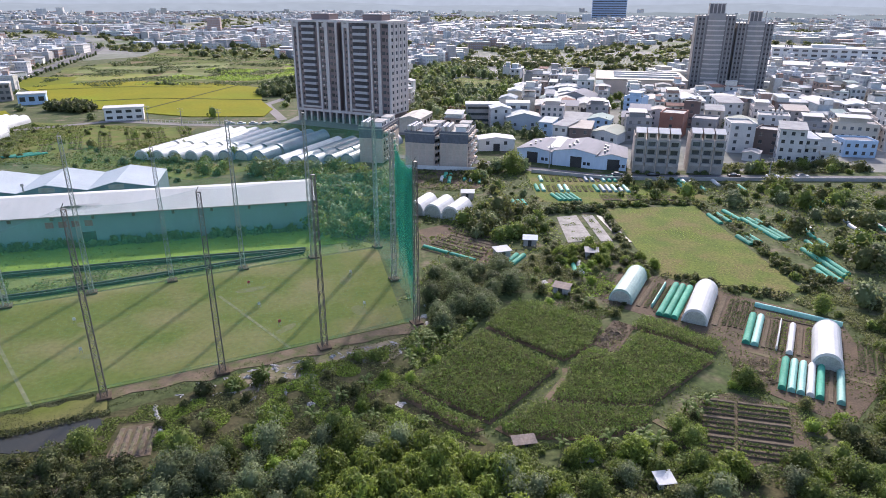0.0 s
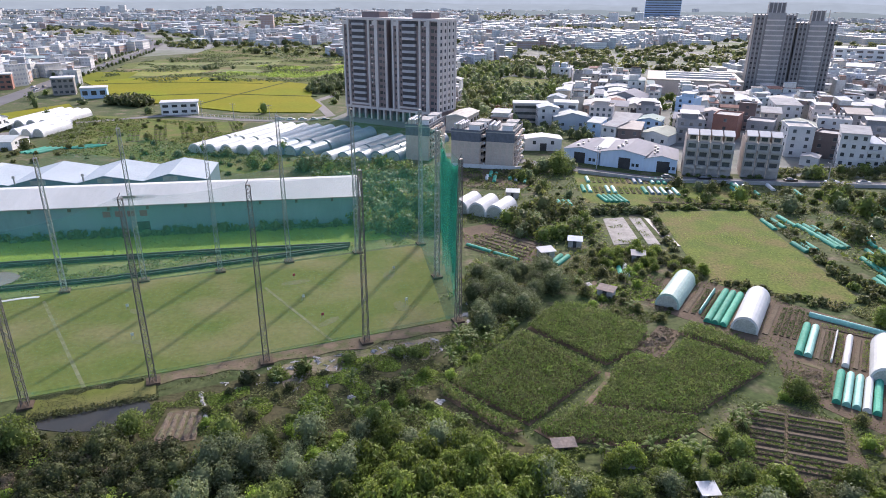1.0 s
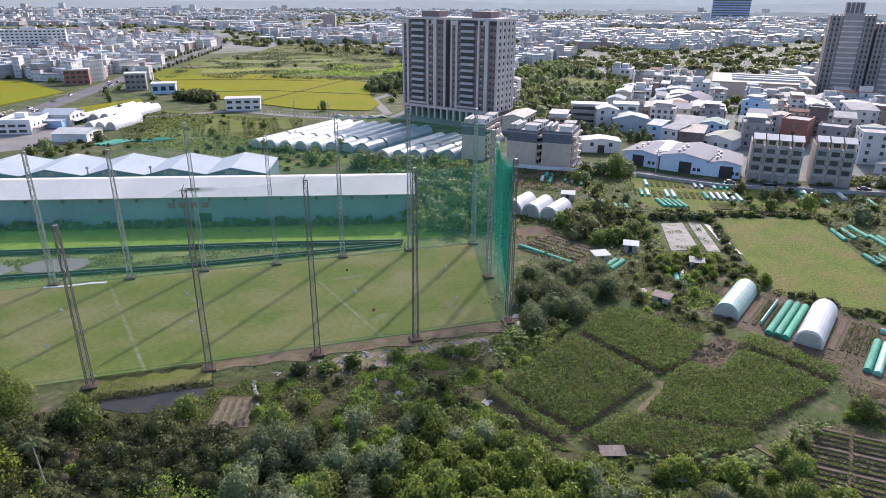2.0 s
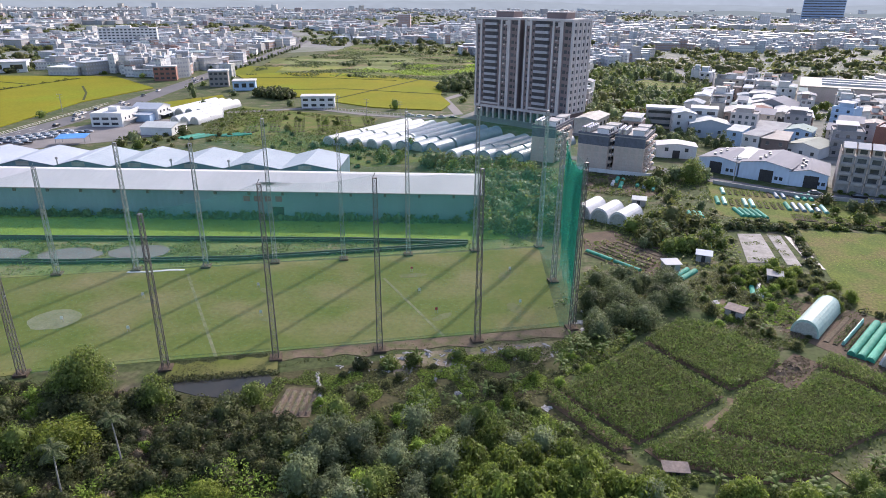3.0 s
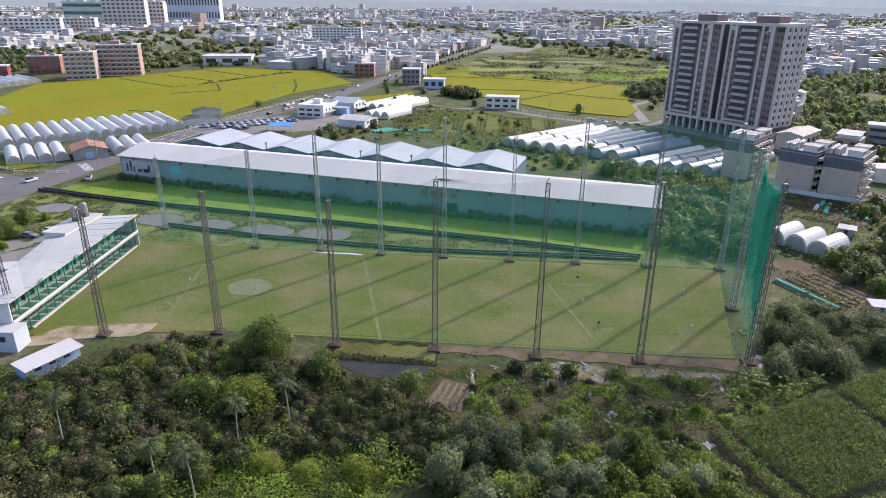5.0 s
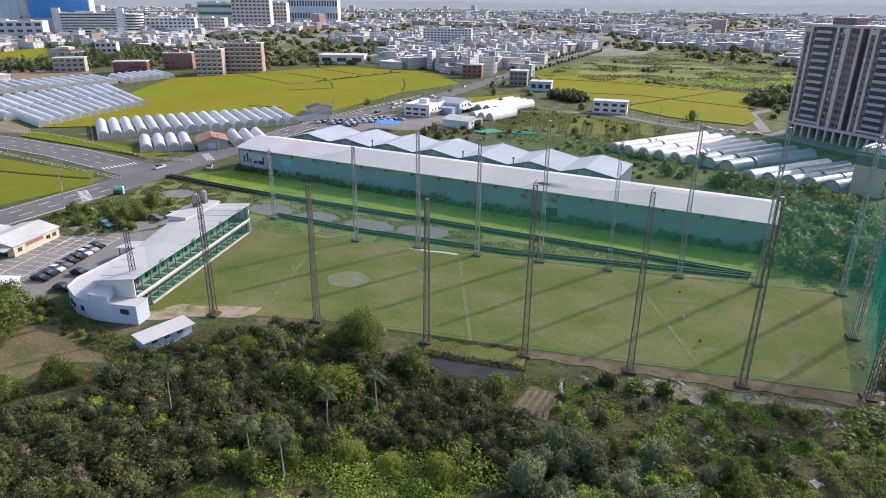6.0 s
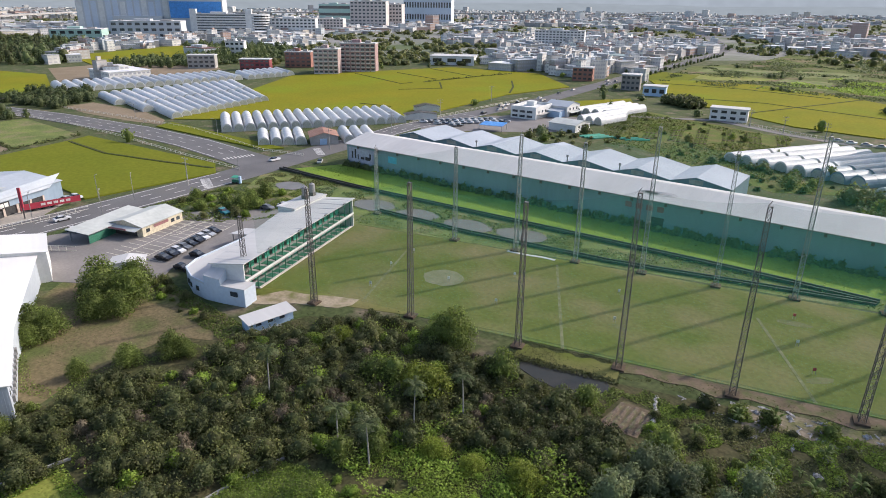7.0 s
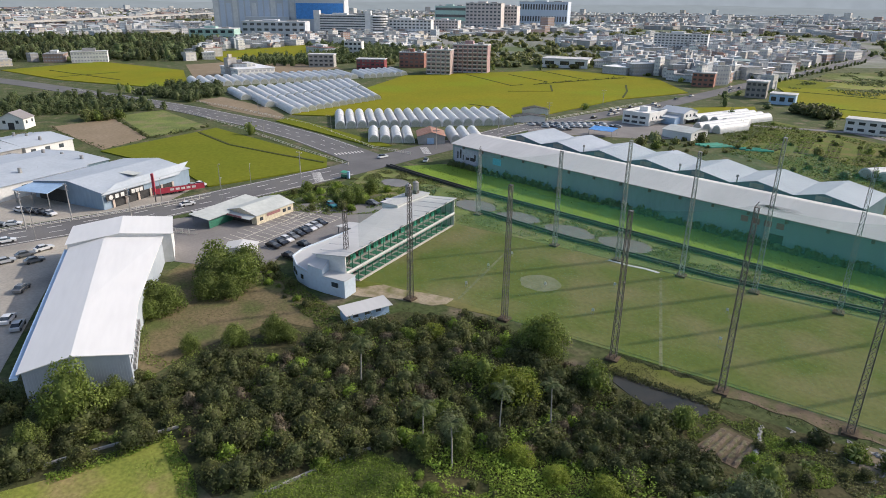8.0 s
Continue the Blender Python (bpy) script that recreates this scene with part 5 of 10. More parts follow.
def roadside_shop():
    ob = thing("roadside_shop", "cream roadside shop with a pale ridged roof", "shop", m=flat(-171.8, 49.2, 0, 28))
    gabled(ob, -11.5, 0, 0, 15, 2.9, 4.3, M["wall_cream"], M["roof_pale"], 0.4)
    part("porch", slab([(-11.5, -2.6, 2.4), (0, -2.6, 2.4), (0, -0.4, 2.8), (-11.5, -0.4, 2.8)], 0.1), M["roof_pale"], ob)
    part("shop_opening", B().box(-9.5, -0.06, 0, -2, 0.02, 2.2), M["shade"], ob)
    part("sign", B().box(-9, -2.7, 2.4, -3, -2.62, 2.9), M["sign_red"], ob, "red painted sign, unreadable")
    part("sign", B().box(0.0, 4, 1.6, 0.08, 9.5, 2.4), M["sign_red"], ob, "red painted lettering, unreadable")
    for y in (1.2, 10.5, 12.6):
        part("window", B().box(-0.02, y, 1.0, 0.05, y + 1.3, 2.0), M["glass"], ob)
    st = thing("canopy", "long green stall under a pale metal roof", "canopy", m=flat(-175.3, 37, 0, 121))
    for k in range(5):
        for y in (0.3, 6.2):
            part("post", B().box(k * 5.2 - 0.07 + 0.3, y - 0.07, 0, k * 5.2 + 0.37, y + 0.07, 2.9), M["steel_grey"], st)
    part("roof", slab([(-0.5, -0.5, 2.9), (22, -0.5, 2.9), (22, 7.0, 3.5), (-0.5, 7.0, 3.5)], 0.12), M["roof_pale"], st)
    part("screen", B().box(0, 0.0, 0.2, 12, 0.08, 2.3), M["green_paint"], st, "green mesh screen")


roadside_shop()
plain_shed(-152, 35, 60, 7, 5, 2.2, 2.8, M["wall_white"], M["metal_white"], "small white roofed shelter", "shelter", "shelter", 0, 1)


def sign_front():
    bn = thing("red_banner", "long crimson banner with pale lettering on a rail", "banner", m=flat(-215.3, 29.1, 0, 91.7))
    part("cloth", B().box(0, -0.05, 0.9, 16.1, 0.05, 2.7), M["red"], bn)
    for k in range(5):
        part("lettering", B().box(5.3 + k * 1.7, -0.08, 1.5, 6.5 + k * 1.7, -0.051, 2.2), M["line"], bn, "pale lettering, unreadable")
    for k in range(6):
        part("post", B().box(k * 3.22 - 0.06, 0.06, 0, k * 3.22 + 0.06, 0.18, 2.8), M["steel"], bn)
    pole = thing("sign_pole", "tall narrow red sign pole", "sign", m=flat(-209.7, 28.9, 0, 60))
    part("pole", B().box(-0.15, -0.15, 0, 0.15, 0.15, 9.0), M["steel"], pole)
    part("panel", B().box(-0.35, -0.3, 3.4, 0.35, 0.3, 9.2), M["red"], pole)


sign_front()


# ---------- greenhouses ----------
def arch(w, h, d, n=12, wall=0.45):
    """The skin of a tunnel: upright sides and a round top, closed at both ends."""
    top = [(w / 2 * math.cos(math.pi * k / n), wall + (h - wall) * math.sin(math.pi * k / n)) for k in range(n + 1)]
    return B().along([(w / 2, 0)] + top + [(-w / 2, 0)], 0, d)


def tunnel_house(x, y, turn, w, h, d, film, label, name="greenhouse", group="", hoops=6, closed=True):
    ob = thing(name, label, "greenhouse", group, flat(x, y, 0, turn))
    part("cover", arch(w, h, d), film, ob, smooth=False)
    n = 10
    b = B()
    pts = [(w / 2 + 0.03, 0, 0)] + [((w / 2 + 0.03) * math.cos(math.pi * j / n), 0, 0.45 + (h - 0.42) * math.sin(math.pi * j / n)) for j in range(n + 1)] + [(-w / 2 - 0.03, 0, 0)]
    for k in range(hoops + 1):
        y0 = d * k / hoops
        for p, q in zip(pts, pts[1:]):
            b.beam((p[0], y0, p[2]), (q[0], y0, q[2]), 0.07)
    tagged(part("hoop_frame", b, film, ob), kind="stuff")
    if closed:
        part("end_panel", B().along([(w / 2 * 0.86, 0), (w / 2 * 0.86, 0.8)] + [(w / 2 * 0.86 * math.cos(math.pi * j / 8), 0.8 + (h - 1.1) * 0.9 * math.sin(math.pi * j / 8)) for j in range(9)] + [(-w / 2 * 0.86, 0)], -0.06, -0.01), M["film_end"], ob, "greyish open end with film")
    return ob


M["film_end"] = mat("film_end", (0.50, 0.51, 0.46), (0.40, 0.41, 0.34), 0.6, scale=0.6, fine=3, translucent=0.2)
GARDEN_TURN = -31.0
tunnel_house(43.8, 121.2, GARDEN_TURN, 4.9, 3.2, 15.2, M["film_greenish"], "single tunnel greenhouse under pale green film", group="garden tunnels", hoops=1)
tunnel_house(55.7, 111.0, GARDEN_TURN, 4.9, 3.3, 17.0, M["plastic_white"], "single tunnel greenhouse under white film", group="garden tunnels", hoops=1)
tunnel_house(72.1, 93.2, GARDEN_TURN, 4.9, 3.3, 14.5, M["plastic_white"], "single tunnel greenhouse under bright white film", group="garden tunnels", hoops=1)


def low_tunnel(a, b, w, film, label):
    d = Vector(b) - Vector(a)
    ob = thing("low_tunnel", label, "crop tunnel", "low crop tunnels", flat(a[0], a[1], 0.05, math.degrees(math.atan2(d.y, d.x)) - 90), arch(w, 0.75, d.length, 6, 0.1), film)


for a, b in (((97.2, 176.2), (98.8, 157.7)), ((99.0, 176.2), (100.2, 157.6)), ((100.8, 175.0), (101.8, 158.0)), ((101.1, 150.8), (100.9, 132.7)), ((103.2, 152.0), (102.7, 134.3)), ((88.7, 161.1), (89.4, 154.5)), ((90.4, 161.8), (91.0, 155.2)), ((92.0, 162.4), (92.6, 156.1)), ((89.0, 180.3), (89.0, 171.8)), ((91.9, 181.3), (92.3, 173.2)), ((95.3, 184.0), (96.1, 174.7)), ((98.4, 139.3), (98.2, 130.2)), ((96.3, 137.6), (96.1, 129.8))):
    low_tunnel(a, b, 1.5, M["green_film"], "long low crop tunnel under green netting")
rnd = random.Random(5)
for a, b in (((2.1, 155.6), (8.3, 150.6)), ((8.9, 150.1), (14.6, 145.5)), ((-9, 172), (-3, 168)), ((-10, 182), (-2, 177)), ((22.2, 143.6), (25.7, 149.3)), ((23.6, 143.0), (27.4, 148.9))):
    low_tunnel(a, b, 1.4, M["green_film"], "low crop tunnel under green netting")

for x0, x1, y0, y1, n in ((92, 116, 200, 217, 9), (104, 118, 140, 172, 10), (120, 134, 162, 192, 10), (6, 24, 216, 226, 8), (16, 34, 160, 172, 5), (34, 40, 136, 142, 3)):
    for _ in range(n):
        x, y, ln = rnd.uniform(x0, x1), rnd.uniform(y0, y1), rnd.uniform(4, 8)
        low_tunnel((x, y), (x + 0.12 * ln, y + ln), rnd.uniform(1.1, 1.5), rnd.choice((M["green_film"], M["green_film"], M["green_film"], M["film_blue"], M["plastic_white"])), "short low crop tunnel in the allotments")
# white triple tunnel behind the net, and the wide blocks of film houses
for k in range(3):
    tunnel_house(-0.2 + k * 5.2, 183 - k * 2.5, -26, 5.9, 4.2, 11, M["plastic_white"], "one of three joined white tunnel greenhouses", group="joined white tunnels", hoops=1)
for k in range(8):
    film, label = (M["plastic_white"], "long white film greenhouse in a joined row") if k < 5 else (M["film_blue"], "long blue-grey film greenhouse in a joined row")
    place = flat(-110.5 + k * 6.7, 258 - k * 0.2, 0, -21 - k * 0.5)
    for a, b in ((0, 19 - k), (20.5 - k, 58 - k * 1.2)):
        q = place @ Vector((0, a, 0))
        tunnel_house(q.x, q.y, -21 - k * 0.5, 6.7, 3.9, b - a, film, label, group="long film greenhouses", hoops=2)
for k in range(5):
    film, label = (M["plastic_white"], "long white film greenhouse in a joined row") if k == 0 else (M["film_blue"], "long blue-grey film greenhouse in a joined row")
    place = flat(-53 + k * 6.5, 246 + k * 1.0, 0, -25)
    for a, b in ((0, 15), (16.2, 44)):
        q = place @ Vector((0, a, 0))
        tunnel_house(q.x, q.y, -25, 6.5, 3.8, b - a, film, label, group="long film greenhouses", hoops=2)
for k in range(17):
    x, y = -295 + k * 2.05, 129 + k * 5.0
    tunnel_house(x, y, 67, 5.2, 3.9, 38, M["film_clear"], "grey film greenhouse in a long row by the road", group="row of film greenhouses", hoops=2)
for k in range(10):
    if k not in (4, 5, 6):
        x, y = -256 + k * 2.6, 128 + k * 4.6
        tunnel_house(x, y, 64, 5.0, 3.7, 24, M["film_clear"], "short grey film greenhouse in front of the row", group="row of film greenhouses", hoops=2)
for k in range(14):
    a, b = Vector((-347 - 2.4 * max(0, k - 2), 125 + 5.8 * (k - 2))), Vector((-455 - 1.1 * k, 119 + 7.1 * k))
    d = b - a
    turn = math.degrees(math.atan2(d.y, d.x)) - 90
    for f, e in ((0.0, 0.47), (0.5, 1.0)):
        f = 0.62 if k == 0 else 0.29 if k == 1 else f
        if k < 2 and e < 0.9:
            continue
        q = a + d * f
        tunnel_house(q.x, q.y, turn, 5.8 if e < 0.9 else 6.6, 3.6, d.length * (e - f), M["film_clear"], "long grey film greenhouse in a far block", group="far block of greenhouses", hoops=2)
for k in range(19):
    tunnel_house(-490 + 0.1 * k, 106 + k * 6.7, 86, 6.5, 3.9, 43, M["film_clear"], "grey film greenhouse in a far row", group="far row of greenhouses", hoops=1)
for k in range(7):
    tunnel_house(-487 - 0.7 * k, 237 + k * 6.2, 80, 6.0, 3.9, 38, M["film_clear"], "grey film greenhouse in a far row", group="far row of greenhouses", hoops=1)


def rusty_barn():
    ob = thing("barn", "small grey barn with a rusty red roof", "barn", m=flat(-244, 144, 0, 62))
    gabled(ob, 0, 12, 0, 14, 3.6, 5.4, M["concrete"], M["rust"], 0.5)
    part("door", B().box(4, -0.06, 0, 7, 0.02, 2.8), M["wall_blue"], ob)


rusty_barn()


# ---------- market garden, beds and clutter ----------
GARDEN_FRAME = flat(43.8, 121.2, 0, -32.4)
M["mulch"] = mat("mulch", (0.145, 0.115, 0.08), (0.105, 0.085, 0.06), 0.95, scale=0.8, fine=4, bump=0.5, grain=0.3, spec=0.1)
M["bed_soil"] = mat("bed_soil", (0.11, 0.085, 0.06), (0.08, 0.065, 0.045), 0.95, scale=0.8, fine=4, bump=0.5, grain=0.3, spec=0.1)
M["leaf_bed"] = mat("leaf_bed", (0.20, 0.29, 0.05), (0.15, 0.22, 0.045), 0.7, scale=0.6, fine=2, grain=0.25, translucent=0.4, island=0.4, spec=0.2)
M["leaf_bed_dark"] = mat("leaf_bed_dark", (0.11, 0.17, 0.045), (0.09, 0.13, 0.04), 0.7, scale=0.6, fine=2, grain=0.25, translucent=0.4, island=0.4, spec=0.2)


def tufts(x0, x1, y0, y1, n, size, tall, seed):
    """Folded leaf tufts over a bed, as one mesh."""
    r, b = random.Random(seed), B()
    for _ in range(n):
        x, y, t, s = r.uniform(x0, x1), r.uniform(y0, y1), r.uniform(0, math.tau), size * r.uniform(0.6, 1.4)
        z = r.uniform(0.05, tall)
        c, q = math.cos(t) * s, math.sin(t) * s
        up = r.uniform(-0.2, 0.6) * s
        b.add([(x - c, y - q, z - up), (x + q * 0.5, y - c * 0.5, z + 0.1), (x + c, y + q, z + up), (x - q * 0.5, y + c * 0.5, z + 0.1)], [(0, 1, 2), (0, 2, 3)])
    return b


def bed(frame_m, x0, x1, y0, y1, soil, plants=None, label="vegetable bed of brown soil", tall=0.35, rows=1, seed=0):
    ob = thing("vegetable_bed", label, "vegetable bed", "vegetable beds", frame_m)
    w = (x1 - x0) / rows
    for k in range(rows):
        a, b = x0 + k * w + w * 0.1, x0 + (k + 1) * w - w * 0.1
        part("soil_ridge", B().along([(a, 0.0), (b, 0.0), (b - w * 0.18, 0.22), (a + w * 0.18, 0.22)], y0, y1), M[soil], ob)
        if plants:
            m = pose(0, 0, 0.2)
            tagged(part("foliage", tufts(a, b, y0, y1, int(10 * (b - a) * (y1 - y0)) + 8, 0.17, tall, seed + k), M[plants], ob, m=m), kind="stuff")
    return ob


def long_tunnel(x, y0, y1, w, film, label):
    thing("low_tunnel", label, "crop tunnel", "low crop tunnels", GARDEN_FRAME @ pose(x, y0, 0.05), arch(w, 0.95, y1 - y0, 7, 0.15), film)


M["green_pale_film"] = mat("green_pale_film", (0.22, 0.50, 0.42), (0.28, 0.55, 0.48), 0.5, scale=0.5, fine=3, grain=0.12, translucent=0.2, spread=0.15)
for x in (8.6, 10.1, 11.6):
    long_tunnel(x, -2.2, 15.2, 1.45, M["green_film"], "low crop tunnel under green netting")
long_tunnel(6.4, 1.0, 14.0, 0.5, M["green_pale_film"], "narrow crop tunnel under pale green film")
bed(GARDEN_FRAME, 3.0, 4.6, 0, 14, "mulch", None, "bare bed of brown soil")
bed(GARDEN_FRAME, 4.7, 6.0, 0, 14, "bed_soil", "leaf_bed_dark", "bed of small green vegetables", seed=2)
bed(GARDEN_FRAME, 7.0, 7.8, -1, 14, "bed_soil", "leaf_bed_dark", "narrow bed of green vegetables", seed=3)
bed(GARDEN_FRAME, 12.4, 13.0, -1, 14, "mulch", None, "bare strip of brown soil")
bed(GARDEN_FRAME, 18.2, 20.0, -1, 14.5, "mulch", None, "bare bed of brown soil")
bed(GARDEN_FRAME, 20.2, 25.6, 0, 14, "bed_soil", "leaf_bed_dark", "planted bed of thin green rows", 0.25, 5, 5)
for x in (25.4, 26.9):
    long_tunnel(x, -5.8, 7.6, 1.4, M["green_film"] if x < 26 else M["green_pale_film"], "low crop tunnel under green netting")
bed(GARDEN_FRAME, 27.8, 29.0, -5.6, 7.4, "mulch", None, "bare bed of brown soil")
bed(GARDEN_FRAME, 29.1, 30.3, -5.6, 7.4, "bed_soil", "leaf_bed_dark", "bed of thin green rows", seed=12)
long_tunnel(30.6, -5.6, 7.4, 0.35, M["plastic_white"], "narrow strip under white fleece")
bed(GARDEN_FRAME, 30.9, 32.0, -5.6, 7.4, "bed_soil", "leaf_bed", "bed of bright green vegetables", seed=13)
long_tunnel(32.8, -6.0, 6.6, 1.2, M["plastic_white"], "low crop tunnel under white fleece")
bed(GARDEN_FRAME, 33.7, 35.0, -5.6, 7.0, "mulch", None, "bare bed of brown soil")
bed(GARDEN_FRAME, 35.0, 36.2, -5.6, 7.0, "bed_soil", "leaf_bed", "bed of bright green vegetables", seed=14)
for k, x in enumerate((32.4, 33.8, 35.2, 36.6, 38.0, 41.0)):
    long_tunnel(x, -19.5, -8.6, 1.25, (M["green_film"], M["green_pale_film"], M["green_pale_film"], M["plastic_pink"] if "plastic_pink" in M else M["plastic_white"], M["green_film"], M["green_pale_film"])[k], "low crop tunnel under white fleece" if k == 3 else "low crop tunnel under green netting")
bed(GARDEN_FRAME, 39.0, 40.2, -19.5, -8.6, "mulch", None, "bare bed of brown soil")
bed(GARDEN_FRAME, 29.6, 31.4, -17.5, -8.6, "bed_soil", "leaf_bed", "bed of bright green vegetables", seed=15)
bed(GARDEN_FRAME, 26.2, 41.5, 8.6, 10.2, "bed_soil", "leaf_bed", "long bed of bright green vegetables", seed=16)
thing("low_tunnel", "long low crop tunnel under green netting", "crop tunnel", "low crop tunnels", flat(72, 118.6, 0.05, -126.4), arch(1.1, 0.9, 16.2, 7, 0.15), M["green_pale_film"])
bed(GARDEN_FRAME, 43.5, 49.5, -6, 6, "bed_soil", "leaf_bed_dark", "planted bed of dark green vegetables", 0.5, 4, 17)
bed(GARDEN_FRAME, -9.5, -3.5, 1, 9, "bed_soil", "leaf_bed", "bed of bright green vegetables", 0.4, 4, 18)
bed(GARDEN_FRAME, -14, -4.5, 10, 15, "bed_soil", "leaf_bed_dark", "overgrown bed of dark green vegetables", 0.5, 4, 19)

# rows below the garden
ROW_FRAME = flat(46.7, 85.8, 0, -15)
for k in range(12):
    y = -0.6 - k * 1.22
    x0, x1 = (0.3 - k * 0.65, 12.6 - k * 0.2)
    mid = 4.6 - k * 0.22
    for a, b in ((x0, mid), (mid + 0.55, x1)):
        ob = thing("vegetable_row", "long row of soil planted with green vegetables" if k % 4 else "long bare ridge of brown soil", "vegetable row", "vegetable rows", ROW_FRAME)
        part("soil_ridge", B().add([(a, y - 0.5, 0), (b, y - 0.5, 0), (b, y + 0.5, 0), (a, y + 0.5, 0), (a, y - 0.25, 0.28), (b, y - 0.25, 0.28), (b, y + 0.25, 0.28), (a, y + 0.25, 0.28)], [(4, 5, 6, 7), (0, 1, 5, 4), (1, 2, 6, 5), (2, 3, 7, 6), (3, 0, 4, 7)]), M["bed_soil" if k % 2 else "mulch"], ob)
        if k % 4:
            tagged(part("foliage", tufts(a, b, y - 0.25, y + 0.25, int((b - a) * 18), 0.15, 0.3, k * 7), M["leaf_bed" if k % 3 == 1 else "leaf_bed_dark"], ob, m=pose(0, 0, 0.25)), kind="stuff")
# small ridged plot by the pond
M["plot_soil"] = mat("plot_soil", (0.165, 0.125, 0.09), (0.11, 0.085, 0.06), 0.95, scale=0.8, fine=5, bump=0.8, grain=0.35, c3=(0.12, 0.14, 0.05), c3_at=0.6, c3_scale=0.5)


def ridge_of_soil(w, length, seed):
    """A hand-drawn-up ridge: uneven crest and edges."""
    r, b, n = random.Random(seed), B(), 15
    rows = []
    for i in range(n + 1):
        y, e = length * i / n, 0.25 if i in (0, n) else 1.0
        rows += [(r.uniform(-0.12, 0.1), y, 0), (w * 0.28 + r.uniform(-0.08, 0.08), y, e * r.uniform(0.26, 0.4)), (w * 0.66 + r.uniform(-0.08, 0.08), y, e * r.uniform(0.26, 0.4)), (w + r.uniform(-0.1, 0.12), y, 0)]
    return b.add(rows, [(i * 4 + j, i * 4 + j + 1, i * 4 + j + 5, i * 4 + j + 4) for i in range(n) for j in range(3)])


for k in range(5):
    x = -43.5 + k * 1.18
    thing("soil_ridge", "ridge of bare brown soil in a small plot", "vegetable bed", "ridges of the small plot", flat(x, 73.6 + k * 0.27, 0.08, 9), ridge_of_soil(0.78, 7.2 - 0.5 * (k % 2), k), M["plot_soil"])

# allotment beds in the middle distance
r5 = random.Random(41)
for k in range(9):
    f = flat(2.2 + k * 1.35, 155.4 + k * 1.7, 0.02, -128.5)
    bed(f, 0, 1.7, 0, 17 - k * 0.6, "bed_soil" if k % 3 else "mulch", "leaf_bed_dark" if r5.random() < 0.4 else None, "dark allotment bed with sparse plants", 0.3, 1, k * 3)
for k in range(16):
    for x, y, ln in ((44.6 + k * 2.05, 220.3 - k * 0.1, 6.5), (41.0 + k * 2.05, 207.6 - k * 0.13, 7.5)):
        if r5.random() < 0.5:
            bed(flat(x, y, 0.02, -4), 0, 1.6, 0, ln, "mulch" if r5.random() < 0.4 else "bed_soil", "leaf_bed" if r5.random() < 0.75 else None, "small allotment bed of green vegetables", 0.4, 1, k * 5)
        else:
            low_tunnel((x + 0.8, y), (x + 1.2, y + ln), 1.35, r5.choice((M["green_film"], M["green_pale_film"], M["green_pale_film"], M["film_blue"], M["plastic_white"])), "short low crop tunnel in the allotments")
for k in range(5):
    low_tunnel((47.1 + k * 1.6, 196.3 - k * 0.1), (45.6 + k * 1.6, 203.5), 1.3, M["green_film"], "short low crop tunnel in the allotments")
for k in range(3):
    low_tunnel((31.7 + k * 1.6, 191.8), (31.4 + k * 1.6, 196.5), 1.3, M["green_film"], "short low crop tunnel in the allotments")
bed(flat(60, 196.5, 0.02, -3), 0, 26, 0, 6, "bed_soil", "leaf_bed", "long bed of bright green leafy vegetables", 0.6, 3, 77)
for k in range(6):
    f = flat(-160 + k * 11, 272 + k * 4, 0.02, 24)
    for j in range(3):
        bed(f @ pose(0, j * 14, 0), 0, 6, 0, 11, "bed_soil", "leaf_bed", "wide overgrown vegetable bed", 0.6, 3, k * 11 + j)


# pale litter, old sheets and rubble along the bank
M["litter"] = mat("litter", (0.46, 0.45, 0.43), (0.22, 0.20, 0.18), 0.85, scale=2.2, fine=5, bump=0.6, grain=0.3)


def heap(x, y, a, b, turn, material, label, h=0.25, seed=0):
    """A crumpled sheet or heap: an uneven low mound."""
    r, bb, n = random.Random(seed), B(), 17
    rim = [((a * r.uniform(0.35, 1.25)) * math.cos(k * math.tau / n), (b * r.uniform(0.35, 1.25)) * math.sin(k * math.tau / n), 0.02) for k in range(n)]
    mid = [(px * 0.55 + r.uniform(-0.1, 0.1), py * 0.55 + r.uniform(-0.1, 0.1), h * r.uniform(0.0, 1.2)) for px, py, _ in rim]
    bb.add(rim + mid + [(0, 0, h * 0.4)], [(k, (k + 1) % n, n + (k + 1) % n, n + k) for k in range(n)] + [(n + k, n + (k + 1) % n, 2 * n) for k in range(n)])
    thing("plastic_sheet" if material == "litter" else "stalk_litter", label, "litter", "litter on the bank", flat(x, y, 0.06, turn), bb, M[material])


for k, (x, y, a, b) in enumerate(((-18.5, 94.6, 1.6, 0.8), (-21.5, 92, 1.1, 0.5), (-14.5, 97.0, 1.3, 0.5), (-9.5, 99.5, 1.4, 0.6), (-4.5, 105.5, 1.2, 0.5), (3.0, 121.5, 1.6, 1.2), (1.5, 116.0, 1.3, 0.9), (2.0, 112.8, 1.2, 0.8), (3.4, 126.5, 1.4, 1.2), (-25.0, 98.0, 1.3, 0.4), (-28.5, 96.5, 1.2, 0.4), (29.1, 132.0, 1.6, 1.1), (27.5, 129.5, 1.2, 0.7), (-79, 44, 0.8, 0.5), (-66, 50, 0.7, 0.4), (-2.6, 85.6, 0.8, 0.9))):
    heap(x, y, a, b, k * 37, "litter", "crumpled pale plastic sheet on the ground", 0.12, k)
